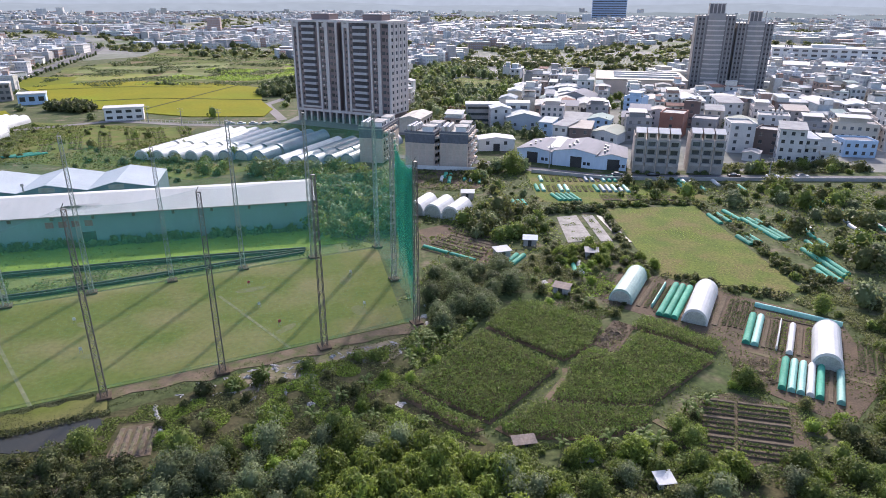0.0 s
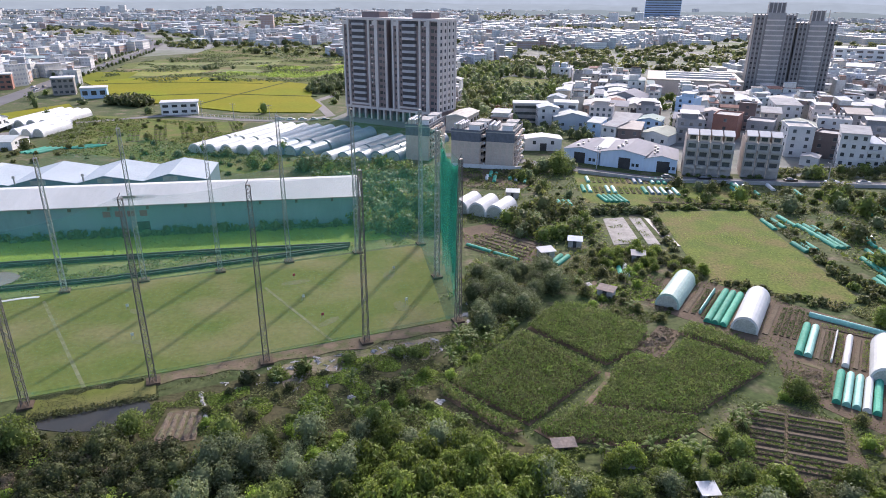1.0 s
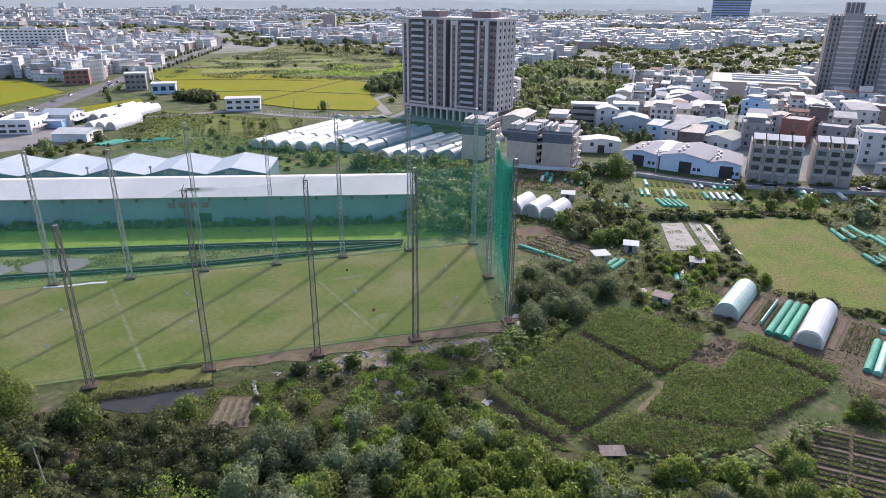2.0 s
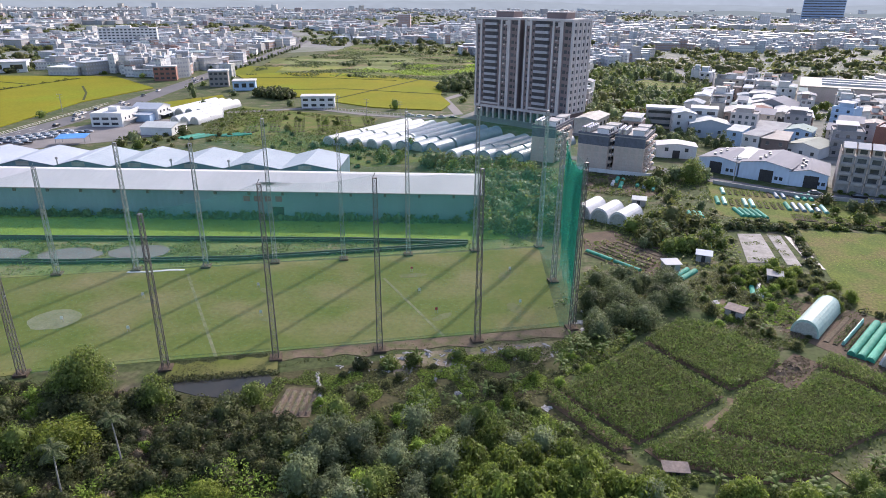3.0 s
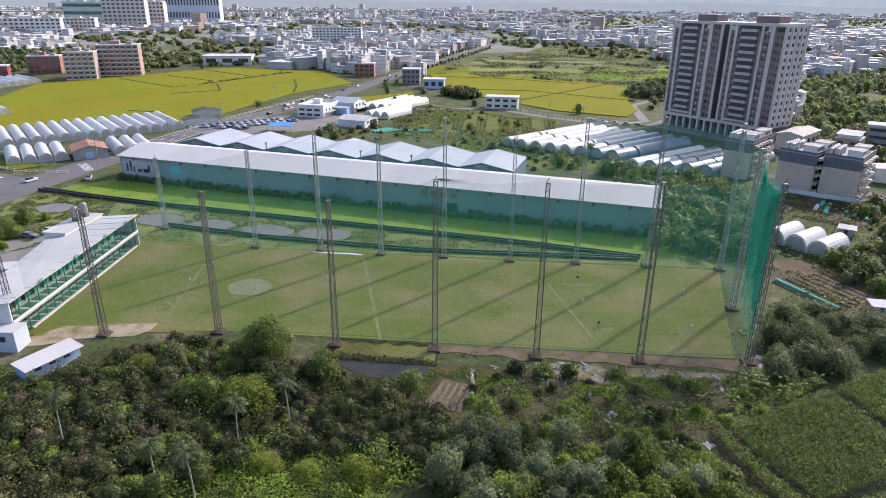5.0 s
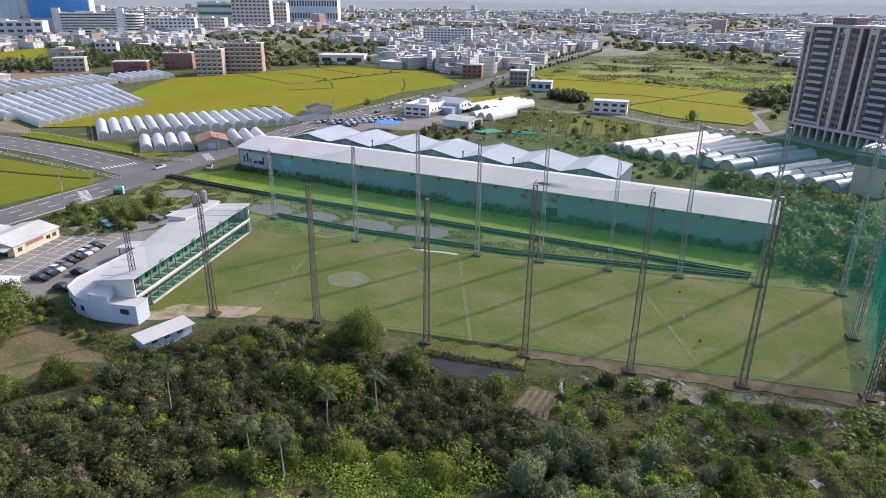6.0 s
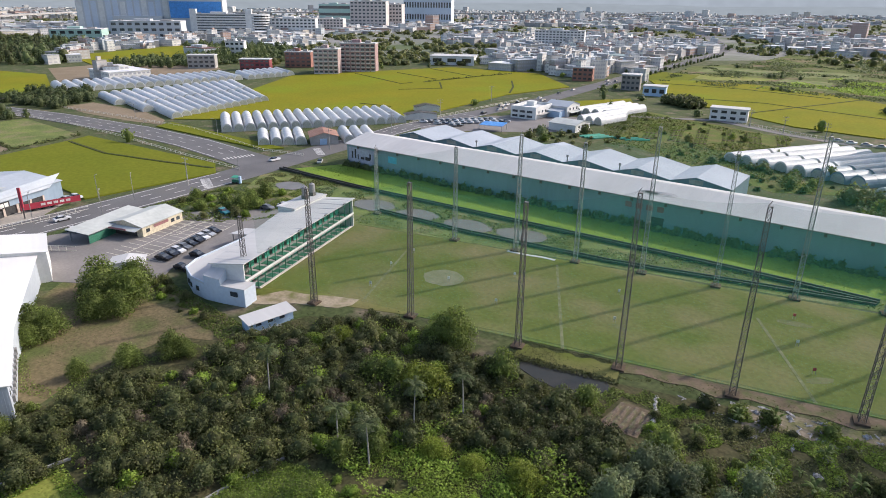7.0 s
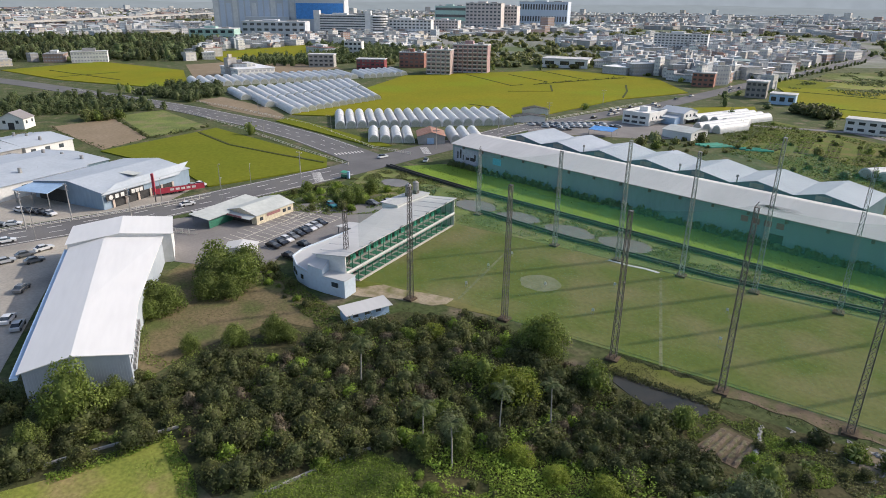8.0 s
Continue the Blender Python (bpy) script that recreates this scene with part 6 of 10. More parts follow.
for k, (x, y, a, b) in enumerate(((31.4, 127.6, 2.2, 1.2), (36.0, 106.0, 2.2, 1.4), (38.5, 107.5, 1.8, 1.2), (52.0, 67.8, 3.2, 1.0))):
    heap(x, y, a, b, k * 53, "mulch", "low mound of dry brown stalk litter", 0.5, 60 + k)


def crumpled_strip(pts, seed):
    """A torn length of sheeting: its width, height and edges uneven."""
    r, rows = random.Random(seed), []
    for i, p in enumerate(pts):
        for q in ((0.0,) if i == len(pts) - 1 else (0.0, 0.25, 0.5, 0.75)):
            c = Vector(p).lerp(Vector(pts[min(i + 1, len(pts) - 1)]), q)
            a, b = r.uniform(0.22, 0.42), r.uniform(0.22, 0.42)
            rows += [(c.x - a, c.y - a * 0.4, 0.1), (c.x, c.y + r.uniform(-0.2, 0.2), r.uniform(0.2, 0.32)), (c.x + b, c.y + b * 0.4, 0.1)]
    n = len(rows) // 3
    thing("plastic_strip", "torn crumpled strip of white plastic beside the plot", "litter", b=B().add(rows, [(i * 3 + j, i * 3 + j + 1, i * 3 + j + 4, i * 3 + j + 3) for i in range(n - 1) for j in range(2)]), material=M["litter"])


TORN = [(-41.6, 86.4), (-40.8, 84.8), (-39.8, 83.0), (-39.0, 81.6), (-38.3, 79.6), (-37.4, 77.4)]
crumpled_strip(TORN, 5)
r8 = random.Random(88)
for k in range(80):
    u = r8.uniform(-46, 3)
    x, y = rxy(u, r8.uniform(-9.5, -4.2))
    heap(x, y, r8.uniform(0.2, 1.1), r8.uniform(0.08, 0.3), r8.uniform(0, 180), "litter", "torn scrap of pale plastic on the bank", 0.12, 200 + k)
for k, (x, y) in enumerate(((-28.8, 94.5), (-24.9, 96.9), (-20.6, 99.1), (-15.3, 100.7), (-26.5, 87.9), (-17.1, 90.3), (-26.3, 91.3), (-21.7, 89.8), (-17.1, 86.1), (-16.2, 96.0), (-31.0, 93.0), (-12.0, 101.5))):
    heap(x, y, r8.uniform(0.7, 1.5), r8.uniform(0.3, 0.7), r8.uniform(0, 180), "litter", "crumpled pale plastic sheet on the ground", 0.3, 300 + k)
# little garden sheds
M["old_board"] = mat("old_board", (0.24, 0.19, 0.155), (0.16, 0.13, 0.11), 0.9, scale=0.6, fine=3, grain=0.25)


def garden_shed(x, y, turn, w, d, h, roof, wall, label):
    ob = thing("garden_shed", label, "shed", "garden sheds", flat(x, y, 0, turn))
    part("wall", B().box(0, 0, 0, w, d, h), M[wall], ob)
    part("roof", slab([(-0.3, -0.4, h + 0.05), (w + 0.3, -0.4, h + 0.05), (w + 0.3, d + 0.3, h + 0.4), (-0.3, d + 0.3, h + 0.4)], 0.08), M[roof], ob)
    part("door", B().box(w * 0.35, -0.04, 0, w * 0.35 + 0.9, 0.01, min(1.9, h - 0.2)), M["shade"], ob)


garden_shed(20.3, 146.2, 18, 3.6, 2.6, 2.2, "metal_white", "concrete", "small grey garden shed with a pale roof")
garden_shed(28.4, 155.8, -10, 3.4, 2.6, 1.9, "metal_bluegrey", "concrete", "small garden shed with a bluish roof")
garden_shed(42.5, 146.0, -10, 3.0, 2.6, 2.0, "concrete", "concrete", "little grey garden shed")
garden_shed(31.8, 65.0, 6, 2.0, 1.6, 1.2, "plastic_white", "wall_white", "little hut with a white sheet roof")
garden_shed(22.6, 70.2, 4, 1.9, 2.2, 0.8, "grey_sheet", "concrete", "low shelter under a pale plastic roof")
garden_shed(14.0, 74.0, 8, 3.0, 1.2, 0.9, "old_board", "old_board", "low shelter of old grey-brown boards")
garden_shed(15.0, 199.0, -5, 4.0, 3.0, 2.2, "roof_pale", "concrete", "garden shed with a pale roof")
garden_shed(30.2, 126.4, -30, 3.4, 2.2, 1.7, "old_board", "concrete", "low shelter with a dull rusty roof")
# white wall along the lane and its kerb
thing("retaining_wall", "low dark concrete wall below the lane", "wall", b=B().prism(strip([(44, 233.5), (70, 222.0), (120, 219.6), (180, 216.6), (300, 212)], 0.4), 0, 1.3), material=M["concrete"], kind="structure")


# ---------- the town ----------
WALLS = [(0.55, 0.54, 0.51), (0.46, 0.45, 0.43), (0.62, 0.61, 0.58), (0.38, 0.36, 0.34), (0.50, 0.45, 0.38), (0.30, 0.29, 0.28), (0.56, 0.55, 0.55), (0.34, 0.24, 0.20), (0.58, 0.58, 0.56), (0.42, 0.46, 0.48)]
ROOFS = [(0.66, 0.67, 0.68), (0.55, 0.56, 0.57), (0.72, 0.72, 0.71), (0.42, 0.42, 0.41), (0.60, 0.60, 0.58), (0.33, 0.31, 0.29), (0.50, 0.54, 0.57), (0.36, 0.20, 0.16), (0.66, 0.66, 0.64), (0.35, 0.44, 0.42), (0.60, 0.62, 0.62)]
WALLS = [tuple(min(0.75, v * 1.05) for v in c) for c in WALLS]
ROOFS = [tuple(v * f for v in c) for c, f in zip(ROOFS, (1.0, 0.62, 1.05, 0.7, 0.75, 0.75, 0.75, 0.6, 0.85, 0.7, 0.95))]
M["town_wall"] = hued("town_wall", WALLS, 0.85, 0.12, 1.0, "object")
M["town_roof"] = hued("town_roof", ROOFS, 0.9, 0.2, 0.6, "object")
M["hall_roof"] = hued("hall_roof", [(0.52, 0.52, 0.51), (0.42, 0.42, 0.40), (0.36, 0.39, 0.41), (0.48, 0.46, 0.41), (0.58, 0.58, 0.57)], 0.8, 0.12, 0.6, "object")
M["far_wall"] = hued("far_wall", [tuple(min(0.8, v * 1.05) for v in c) for c in WALLS], 0.85, 0.12, 0.5, "island", scale=0.1)
nt = M["far_wall"].node_tree
pos = nt.nodes.new("ShaderNodeNewGeometry")
split = nt.nodes.new("ShaderNodeSeparateXYZ")
nt.links.new(pos.outputs["Position"], split.inputs[0])


def calc(op, a, b):
    n = nt.nodes.new("ShaderNodeMath")
    n.operation = op
    for k, v in enumerate((a, b)):
        if isinstance(v, (int, float)):
            n.inputs[k].default_value = v
        else:
            nt.links.new(v, n.inputs[k])
    return n.outputs[0]


storey = calc("LESS_THAN", calc("ABSOLUTE", calc("SUBTRACT", calc("FRACT", calc("DIVIDE", split.outputs[2], 3.2), 0), 0.55), 0), 0.2)
column = calc("LESS_THAN", calc("FRACT", calc("DIVIDE", calc("ADD", split.outputs[0], split.outputs[1]), 3.1), 0), 0.62)
pane = calc("MULTIPLY", storey, column)
bsdf = nt.nodes["Principled BSDF"]
before = bsdf.inputs["Base Color"].links[0].from_socket
x = nt.nodes.new("ShaderNodeMix")
x.data_type = "RGBA"
nt.links.new(pane, x.inputs[0])
nt.links.new(before, x.inputs[6])
# pane grey lifted well above glass: distance haze put into the colour
x.inputs[7].default_value = (0.34, 0.35, 0.365, 1)
nt.links.new(x.outputs[2], bsdf.inputs["Base Color"])
M["far_roof"] = hued("far_roof", [tuple(min(0.8, v * 1.03) for v in c) for c in ROOFS], 0.6, 0.1, 0.3, "island", scale=0.1)
for key in ("far_roof", "town_roof", "hall_roof"):
    M[key].node_tree.nodes["Principled BSDF"].inputs["Specular IOR Level"].default_value = 0.15


def house_template(k):
    """A narrow town house of two to four storeys, with its windows, rooftop rooms and tanks."""
    rnd = random.Random(100 + k)
    w, d, n = rnd.uniform(5, 10), rnd.uniform(9, 14), rnd.choice((2, 2, 3, 3, 3, 4))
    fl = 3.2
    h = n * fl
    ob = thing("town_house", "pale rendered town house with a flat metal-covered roof", "house", "houses of the town", flat(0, 0, -60))
    part("wall", B().box(-w / 2, -d / 2, 0, w / 2, d / 2, h), M["town_wall"], ob)
    kind = k % 4
    if kind == 0:
        part("roof", B().along([(-w / 2 - 0.4, h), (w / 2 + 0.4, h), (w / 2 + 0.4, h + 0.3), (0, h + 1.6), (-w / 2 - 0.4, h + 0.3)], -d / 2 - 0.4, d / 2 + 0.4), M["town_roof"], ob)
    elif kind == 1:
        part("roof", B().box(-w / 2 - 0.2, -d / 2 - 0.2, h, w / 2 + 0.2, d / 2 + 0.2, h + 0.35), M["town_roof"], ob)
        part("roof_room", B().box(-w / 2 + 0.3, -d * 0.1, h + 0.35, w * 0.1, d / 2 - 0.4, h + 3.0), M["town_wall"], ob)
        part("room_roof", B().box(-w / 2, -d * 0.1 - 0.3, h + 3.0, w * 0.1 + 0.3, d / 2 - 0.1, h + 3.2), M["town_roof"], ob)
    elif kind == 2:
        part("roof", B().box(-w / 2 - 0.2, -d / 2 - 0.2, h, w / 2 + 0.2, d / 2 + 0.2, h + 0.3), M["concrete"], ob)
        part("canopy", slab([(-w / 2, -d / 2, h + 2.5), (w / 2, -d / 2, h + 2.5), (w / 2, d * 0.35, h + 3.3), (-w / 2, d * 0.35, h + 3.3)], 0.15), M["town_roof"], ob)
        part("roof_room", B().box(-w / 2 + 0.5, -d / 2 + 1.2, h + 0.3, w / 2 - 0.5, d * 0.3, h + 2.5), M["town_wall"], ob)
    else:
        part("roof", slab([(-w / 2 - 0.3, -d / 2 - 0.5, h + 0.3), (w / 2 + 0.3, -d / 2 - 0.5, h + 0.3), (w / 2 + 0.3, d / 2 + 0.3, h + 1.5), (-w / 2 - 0.3, d / 2 + 0.3, h + 1.5)], 0.2), M["town_roof"], ob)
        part("roof_wall", B().box(-w / 2 + 0.05, -d / 2 + 0.3, h, w / 2 - 0.05, d / 2 - 0.05, h + 0.32), M["town_wall"], ob)
    if kind in (1, 2):
        for j in range(2):
            part("water_tank", B().tube((w * 0.28 + (0 if j else -1.6), d * 0.4, h + 0.3), (w * 0.28 + (0 if j else -1.6), d * 0.4, h + 2.4), 0.65, n=8), M["steel_grey"], ob)
    cols = max(2, int(w / 3))
    b = B()
    for s in range(n):
        z = s * fl + 1.0
        for c in range(cols):
            x = -w / 2 + w * (c + 0.5) / cols
            b.box(x - 0.85, -d / 2 - 0.05, z, x + 0.85, -d / 2 + 0.02, z + 1.4)
        for c in range(2):
            y = -d / 2 + d * (c + 0.6) / 2.6
            b.box(-w / 2 - 0.05, y, z, -w / 2 + 0.02, y + 1.4, z + 1.4)
    tagged(part("glazing", b, M["glass"], ob), kind="stuff")
    return ob, w, d


MID_HOUSES = [house_template(k + 20) for k in range(10)]


def hall_template(k):
    """A low metal-roofed works hall among the houses."""
    rnd = random.Random(300 + k)
    w, d, h = rnd.uniform(9, 15), rnd.uniform(16, 26), rnd.uniform(5, 7.5)
    ob = thing("works_hall", "low works hall with a pale metal roof among the houses", "hall", "works halls of the town", flat(0, 0, -60))
    part("wall", B().box(-w / 2, -d / 2, 0, w / 2, d / 2, h), M["town_wall"], ob)
    part("roof", B().along([(-w / 2 - 0.4, h), (w / 2 + 0.4, h), (w / 2 + 0.4, h + 0.15), (0, h + 1.3), (-w / 2 - 0.4, h + 0.15)], -d / 2 - 0.4, d / 2 + 0.4), M["hall_roof"], ob)
    b = B()
    for c in range(4):
        b.box(-w / 2 + w * (c + 0.2) / 4, -d / 2 - 0.05, h * 0.5, -w / 2 + w * (c + 0.75) / 4, -d / 2 + 0.02, h * 0.75)
        b.box(-w / 2 - 0.05, -d / 2 + d * (c + 0.2) / 4, h * 0.5, -w / 2 + 0.02, -d / 2 + d * (c + 0.7) / 4, h * 0.75)
    tagged(part("glazing", b, M["glass"], ob), kind="stuff")
    part("doorway", B().box(-1.8, -d / 2 - 0.07, 0, 1.8, -d / 2 + 0.01, 3.4), M["shade"], ob)
    return ob, w, d


MID_HOUSES += [hall_template(k) for k in range(4)]

WOODS = [
    [(-6, 340), (14, 318), (40, 350), (62, 420), (88, 470), (72, 560), (62, 640), (20, 660), (-10, 520), (0, 420)],
    [(-108, 440), (-84, 440), (-62, 470), (-50, 560), (-105, 510)],
    [(-410, -40), (-395, 66), (-440, 52), (-470, 30), (-470, -40)],
    [(-735, 75), (-705, 128), (-720, 160), (-780, 165), (-1000, 250), (-1120, 180), (-1200, -60), (-800, -80), (-770, 10)],
    [(-620, 180), (-600, 330), (-720, 420), (-800, 420), (-900, 345), (-720, 300), (-670, 180)],
    [(-108, 520), (-88, 425), (-62, 440), (-50, 560), (-60, 640), (-104, 600)],
]
OPEN = [p for p, _, _ in RICES] + WOODS + [
    strip(ROAD_MAIN[:8], 22), strip(ROAD_MAIN[7:], 30), [(-505, 60), (-505, 130), (-700, 160), (-760, 0), (-600, -60), (-470, -60)], [(-300, 480), (-345, 700), (-400, 860), (-280, 820), (-230, 690), (-110, 660), (-100, 560), (-200, 480)], strip(ROAD_WEST, 26), strip(ROAD_EAST, 14), strip(ROAD_TOWER, 10),
    [(-380, 90), (-330, 115), (-262, 118), (-205, 150), (-205, 245), (-262, 214), (-330, 230), (-420, 215), (-500, 300), (-620, 300), (-520, 100)],
    [(-262, 214), (-230, 300), (-205, 320), (-120, 350), (-60, 360), (-10, 330), (30, 300), (30, 266), (84, 240), (180, 214), (180, 0), (-170, 0), (-220, 130), (-205, 240)],
    [(-400, 0), (-200, 0), (-200, 100), (-320, 80), (-400, 62)], [(-270, 480), (-105, 490), (-60, 360), (-8, 400), (-70, 560), (-100, 720), (-300, 780), (-340, 640)],
    [(30, 318), (60, 345), (110, 372), (130, 372), (150, 350), (186, 352), (204, 318), (230, 300), (260, 214), (84, 226), (58, 280)],
    [(205, 450), (260, 445), (265, 500), (205, 505)], [(24, 326), (64, 326), (64, 356), (24, 356)], [(12, 240), (14, 300), (34, 330), (52, 330), (62, 300), (60, 262), (44, 240)], [(120, 440), (195, 440), (235, 545), (140, 530)], [(-560, 100), (-560, 270), (-720, 290), (-680, 130)],
    [(-480, 270), (-470, 440), (-380, 470), (-290, 420), (-300, 300)],
]
BOUNDS = [(min(x for x, _ in p), min(y for _, y in p), max(x for x, _ in p), max(y for _, y in p)) for p in OPEN]


def is_open(x, y):
    return any(b[0] <= x <= b[2] and b[1] <= y <= b[3] and inside(x, y, p) for b, p in zip(BOUNDS, OPEN))


rnd = random.Random(11)
for j in range(70):
    for i in range(-90, 110):
        for zone, (ox, oy, turn) in enumerate(((90, 250, -14), (-420, 470, 24))):
            a = radians(turn)
            px, py = i * 10.5 + rnd.uniform(-1, 1), j * 15.5 + (rnd.uniform(0, 4) if i % 4 else -2)
            x, y = ox + px * math.cos(a) - py * math.sin(a), oy + px * math.sin(a) + py * math.cos(a)
            if (x > -60) != (zone == 0) or i % 9 == 0 or j % 5 == 4 and rnd.random() < 0.7:
                continue
            r = math.hypot(x, y)
            az = math.degrees(math.atan2(-x, y))
            if r > 560 or r < 225 or not -39 < az < 94 or is_open(x, y):
                continue
            dense = 0.86 if zone == 0 else 0.8
            if rnd.random() > dense:
                continue
            tpl, w, d = MID_HOUSES[rnd.randrange(14)]
            sx, sy, sz = rnd.uniform(0.85, 1.15), rnd.uniform(0.85, 1.1), rnd.uniform(0.8, 1.15)
            copy_thing(tpl, flat(x, y, 0, turn + rnd.uniform(-4, 4) + rnd.choice((0, 0, 90, 180))) @ Matrix.Diagonal((sx, sy, sz, 1)))
for tpl, _, _ in MID_HOUSES:
    for o in tpl.children_recursive + [tpl]:
        bpy.data.objects.remove(o)



# the first rows of houses beyond the lane, each as it stands
M["home_white"] = mat("home_white", (0.55, 0.55, 0.54), (0.45, 0.45, 0.44), 0.8, scale=0.2, fine=1.5, grain=0.08)
M["home_pink"] = mat("home_pink", (0.55, 0.50, 0.47), (0.47, 0.42, 0.39), 0.85, scale=0.2, fine=1.5, grain=0.08)
M["home_beige"] = mat("home_beige", (0.52, 0.47, 0.40), (0.44, 0.40, 0.34), 0.85, scale=0.2, fine=1.5, grain=0.08)
M["home_brown"] = mat("home_brown", (0.15, 0.115, 0.105), (0.12, 0.09, 0.08), 0.8, scale=0.2, fine=1.5, grain=0.1)
M["home_grey"] = mat("home_grey", (0.27, 0.265, 0.27), (0.21, 0.205, 0.21), 0.85, scale=0.2, fine=1.5, grain=0.1)
M["roof_white"] = mat("roof_white", (0.35, 0.35, 0.345), (0.25, 0.25, 0.245), 0.85, scale=0.3, fine=1, grain=0.1, spec=0.1)
M["roof_green"] = mat("roof_green", (0.30, 0.37, 0.33), (0.26, 0.32, 0.29), 0.85, scale=0.15, fine=1, grain=0.07, spec=0.1)
M["roof_olive"] = mat("roof_olive", (0.33, 0.35, 0.29), (0.28, 0.30, 0.25), 0.85, scale=0.15, fine=1, grain=0.07, spec=0.1)
M["roof_brown"] = mat("roof_brown", (0.27, 0.24, 0.21), (0.21, 0.19, 0.17), 0.8, scale=0.2, fine=1, grain=0.12)


def town_home(x, y, turn, w, d, h, wall, roof, label, style="flat", floors=3, cols=3, balcony=False, tanks=2, name="town_house"):
    """A house from its near front corner: walls, roof of its own kind, windows with sills, balconies, tanks and air units."""
    ob = thing(name, label, "house", "houses beyond the lane", flat(x, y, 0, turn))
    part("wall", B().box(0, 0, 0, w, d, h), M[wall], ob)
    if style == "gable":
        rise = w * 0.13
        for a, b in ((0, w / 2), (w, w / 2)):
            o = -0.4 if a == 0 else w + 0.4
            q = [(o, -0.5, h + 0.05), (b, -0.5, h + rise), (b, d + 0.4, h + rise), (o, d + 0.4, h + 0.05)]
            part("roof", slab(q if a == 0 else q[::-1], 0.14), M[roof], ob)
        part("gable_wall", B().add([(0, 0.02, h), (w, 0.02, h), (w / 2, 0.02, h + rise - 0.15), (0, 0.2, h), (w, 0.2, h), (w / 2, 0.2, h + rise - 0.15)], [(0, 1, 2), (5, 4, 3), (0, 3, 4, 1), (1, 4, 5, 2), (2, 5, 3, 0)]), M[wall], ob)
    elif style == "shed":
        part("roof", slab([(-0.4, -0.6, h + 0.3), (w + 0.4, -0.6, h + 0.3), (w + 0.4, d + 0.3, h + 1.6), (-0.4, d + 0.3, h + 1.6)], 0.15), M[roof], ob)
        part("roof_wall", B().box(0.1, d * 0.4, h, w - 0.1, d - 0.1, h + 0.75), M[wall], ob)
    else:
        part("roof", B().box(0.25, 0.25, h, w - 0.25, d - 0.25, h + 0.1), M[roof], ob)
        for x0, y0, x1, y1 in ((-0.1, -0.1, w + 0.1, 0.2), (-0.1, d - 0.2, w + 0.1, d + 0.1), (-0.1, 0.2, 0.2, d - 0.2), (w - 0.2, 0.2, w + 0.1, d - 0.2)):
            part("parapet", B().box(x0, y0, h, x1, y1, h + 0.75), M[wall], ob)
        if style == "room":
            part("roof_room", B().box(w * 0.15, d * 0.35, h + 0.1, w * 0.75, d * 0.85, h + 2.6), M[wall], ob)
            part("room_roof", slab([(w * 0.08, d * 0.22, h + 2.65), (w * 0.82, d * 0.22, h + 2.65), (w * 0.82, d * 0.92, h + 3.1), (w * 0.08, d * 0.92, h + 3.1)], 0.12), M["metal_white"], ob)
    fl = h / floors
    glass = B().box(-0.65, -0.05, 0, 0.65, 0.02, 1.35).mesh("window", M["glass"])
    sill = B().box(-0.8, -0.16, -0.12, 0.8, 0.0, 0.0).mesh("sill", M["concrete"])
    for s in range(floors):
        z = s * fl + fl * 0.35
        for c in range(cols):
            win = part("window", glass, None, ob, m=pose(w * (c + 0.5) / cols, 0, z))
            if not balcony:
                part("sill", sill, None, win)
        for c in range(2):
            part("window", glass, None, ob, m=pose(0, d * (c + 0.6) / 2.4, z, 0, 0, -90))
        if balcony and s:
            part("balcony", B().box(0.3, -1.1, s * fl - 0.1, w - 0.3, -0.02, s * fl + 0.95), M[wall], ob)
    for k in range(tanks):
        tank = part("water_tank", B().tube((w * 0.75 - k * 1.9, d * 0.6, h + 0.9), (w * 0.75 - k * 1.9, d * 0.6, h + 2.5), 0.62, 0.62, 10), M["tank_steel"], ob, "steel rooftop water tank")
        part("tank_stand", B().box(w * 0.75 - k * 1.9 - 0.5, d * 0.6 - 0.5, h + 0.1, w * 0.75 - k * 1.9 + 0.5, d * 0.6 + 0.5, h + 0.9), M["steel_grey"], tank)
    return ob


town_home(38.9, 326.5, 0, 10.4, 12, 9.6, "home_white", "metal_bluegrey", "white rendered house with a steep gabled front", "gable", 3, 2, tanks=0)
town_home(46.0, 319.0, -2, 17.5, 14, 6.4, "metal_bluegrey", "roof_pale", "blue-grey metal workshop with a low pale roof", "gable", 1, 2, tanks=0, name="workshop")
town_home(64.3, 326.1, -17, 11.5, 12, 10.6, "home_pink", "concrete", "pale pink four-storey house with a rooftop room", "room", 4, 4, tanks=1)
town_home(59.9, 305.2, -30, 6.5, 9, 6.4, "wall_blue", "roof_pale", "small blue-green walled house with a pale roof", "shed", 2, 1, tanks=0)
town_home(73.3, 322.8, -27, 13.5, 15, 5.2, "home_white", "roof_white", "low white house under a broad pale metal roof", "shed", 2, 3, tanks=0)
town_home(86.5, 318.5, -23, 11.5, 14, 5.6, "wall_blue", "roof_green", "pale blue house with a light green metal roof", "gable", 2, 3, tanks=0)
town_home(63.8, 291.7, -40, 7.2, 12, 7.4, "home_white", "roof_white", "narrow white house with a bright roof", "shed", 2, 2, tanks=0)
town_home(70.0, 286.5, -20, 9.8, 14, 7.0, "home_brown", "roof_brown", "dark grey-brown house with a dull ribbed roof", "shed", 2, 2, tanks=0)
town_home(80.0, 288.8, -36, 13.2, 18, 4.8, "home_white", "roof_olive", "long white shed with a pale grey-green roof", "gable", 1, 3, tanks=0, name="shed")
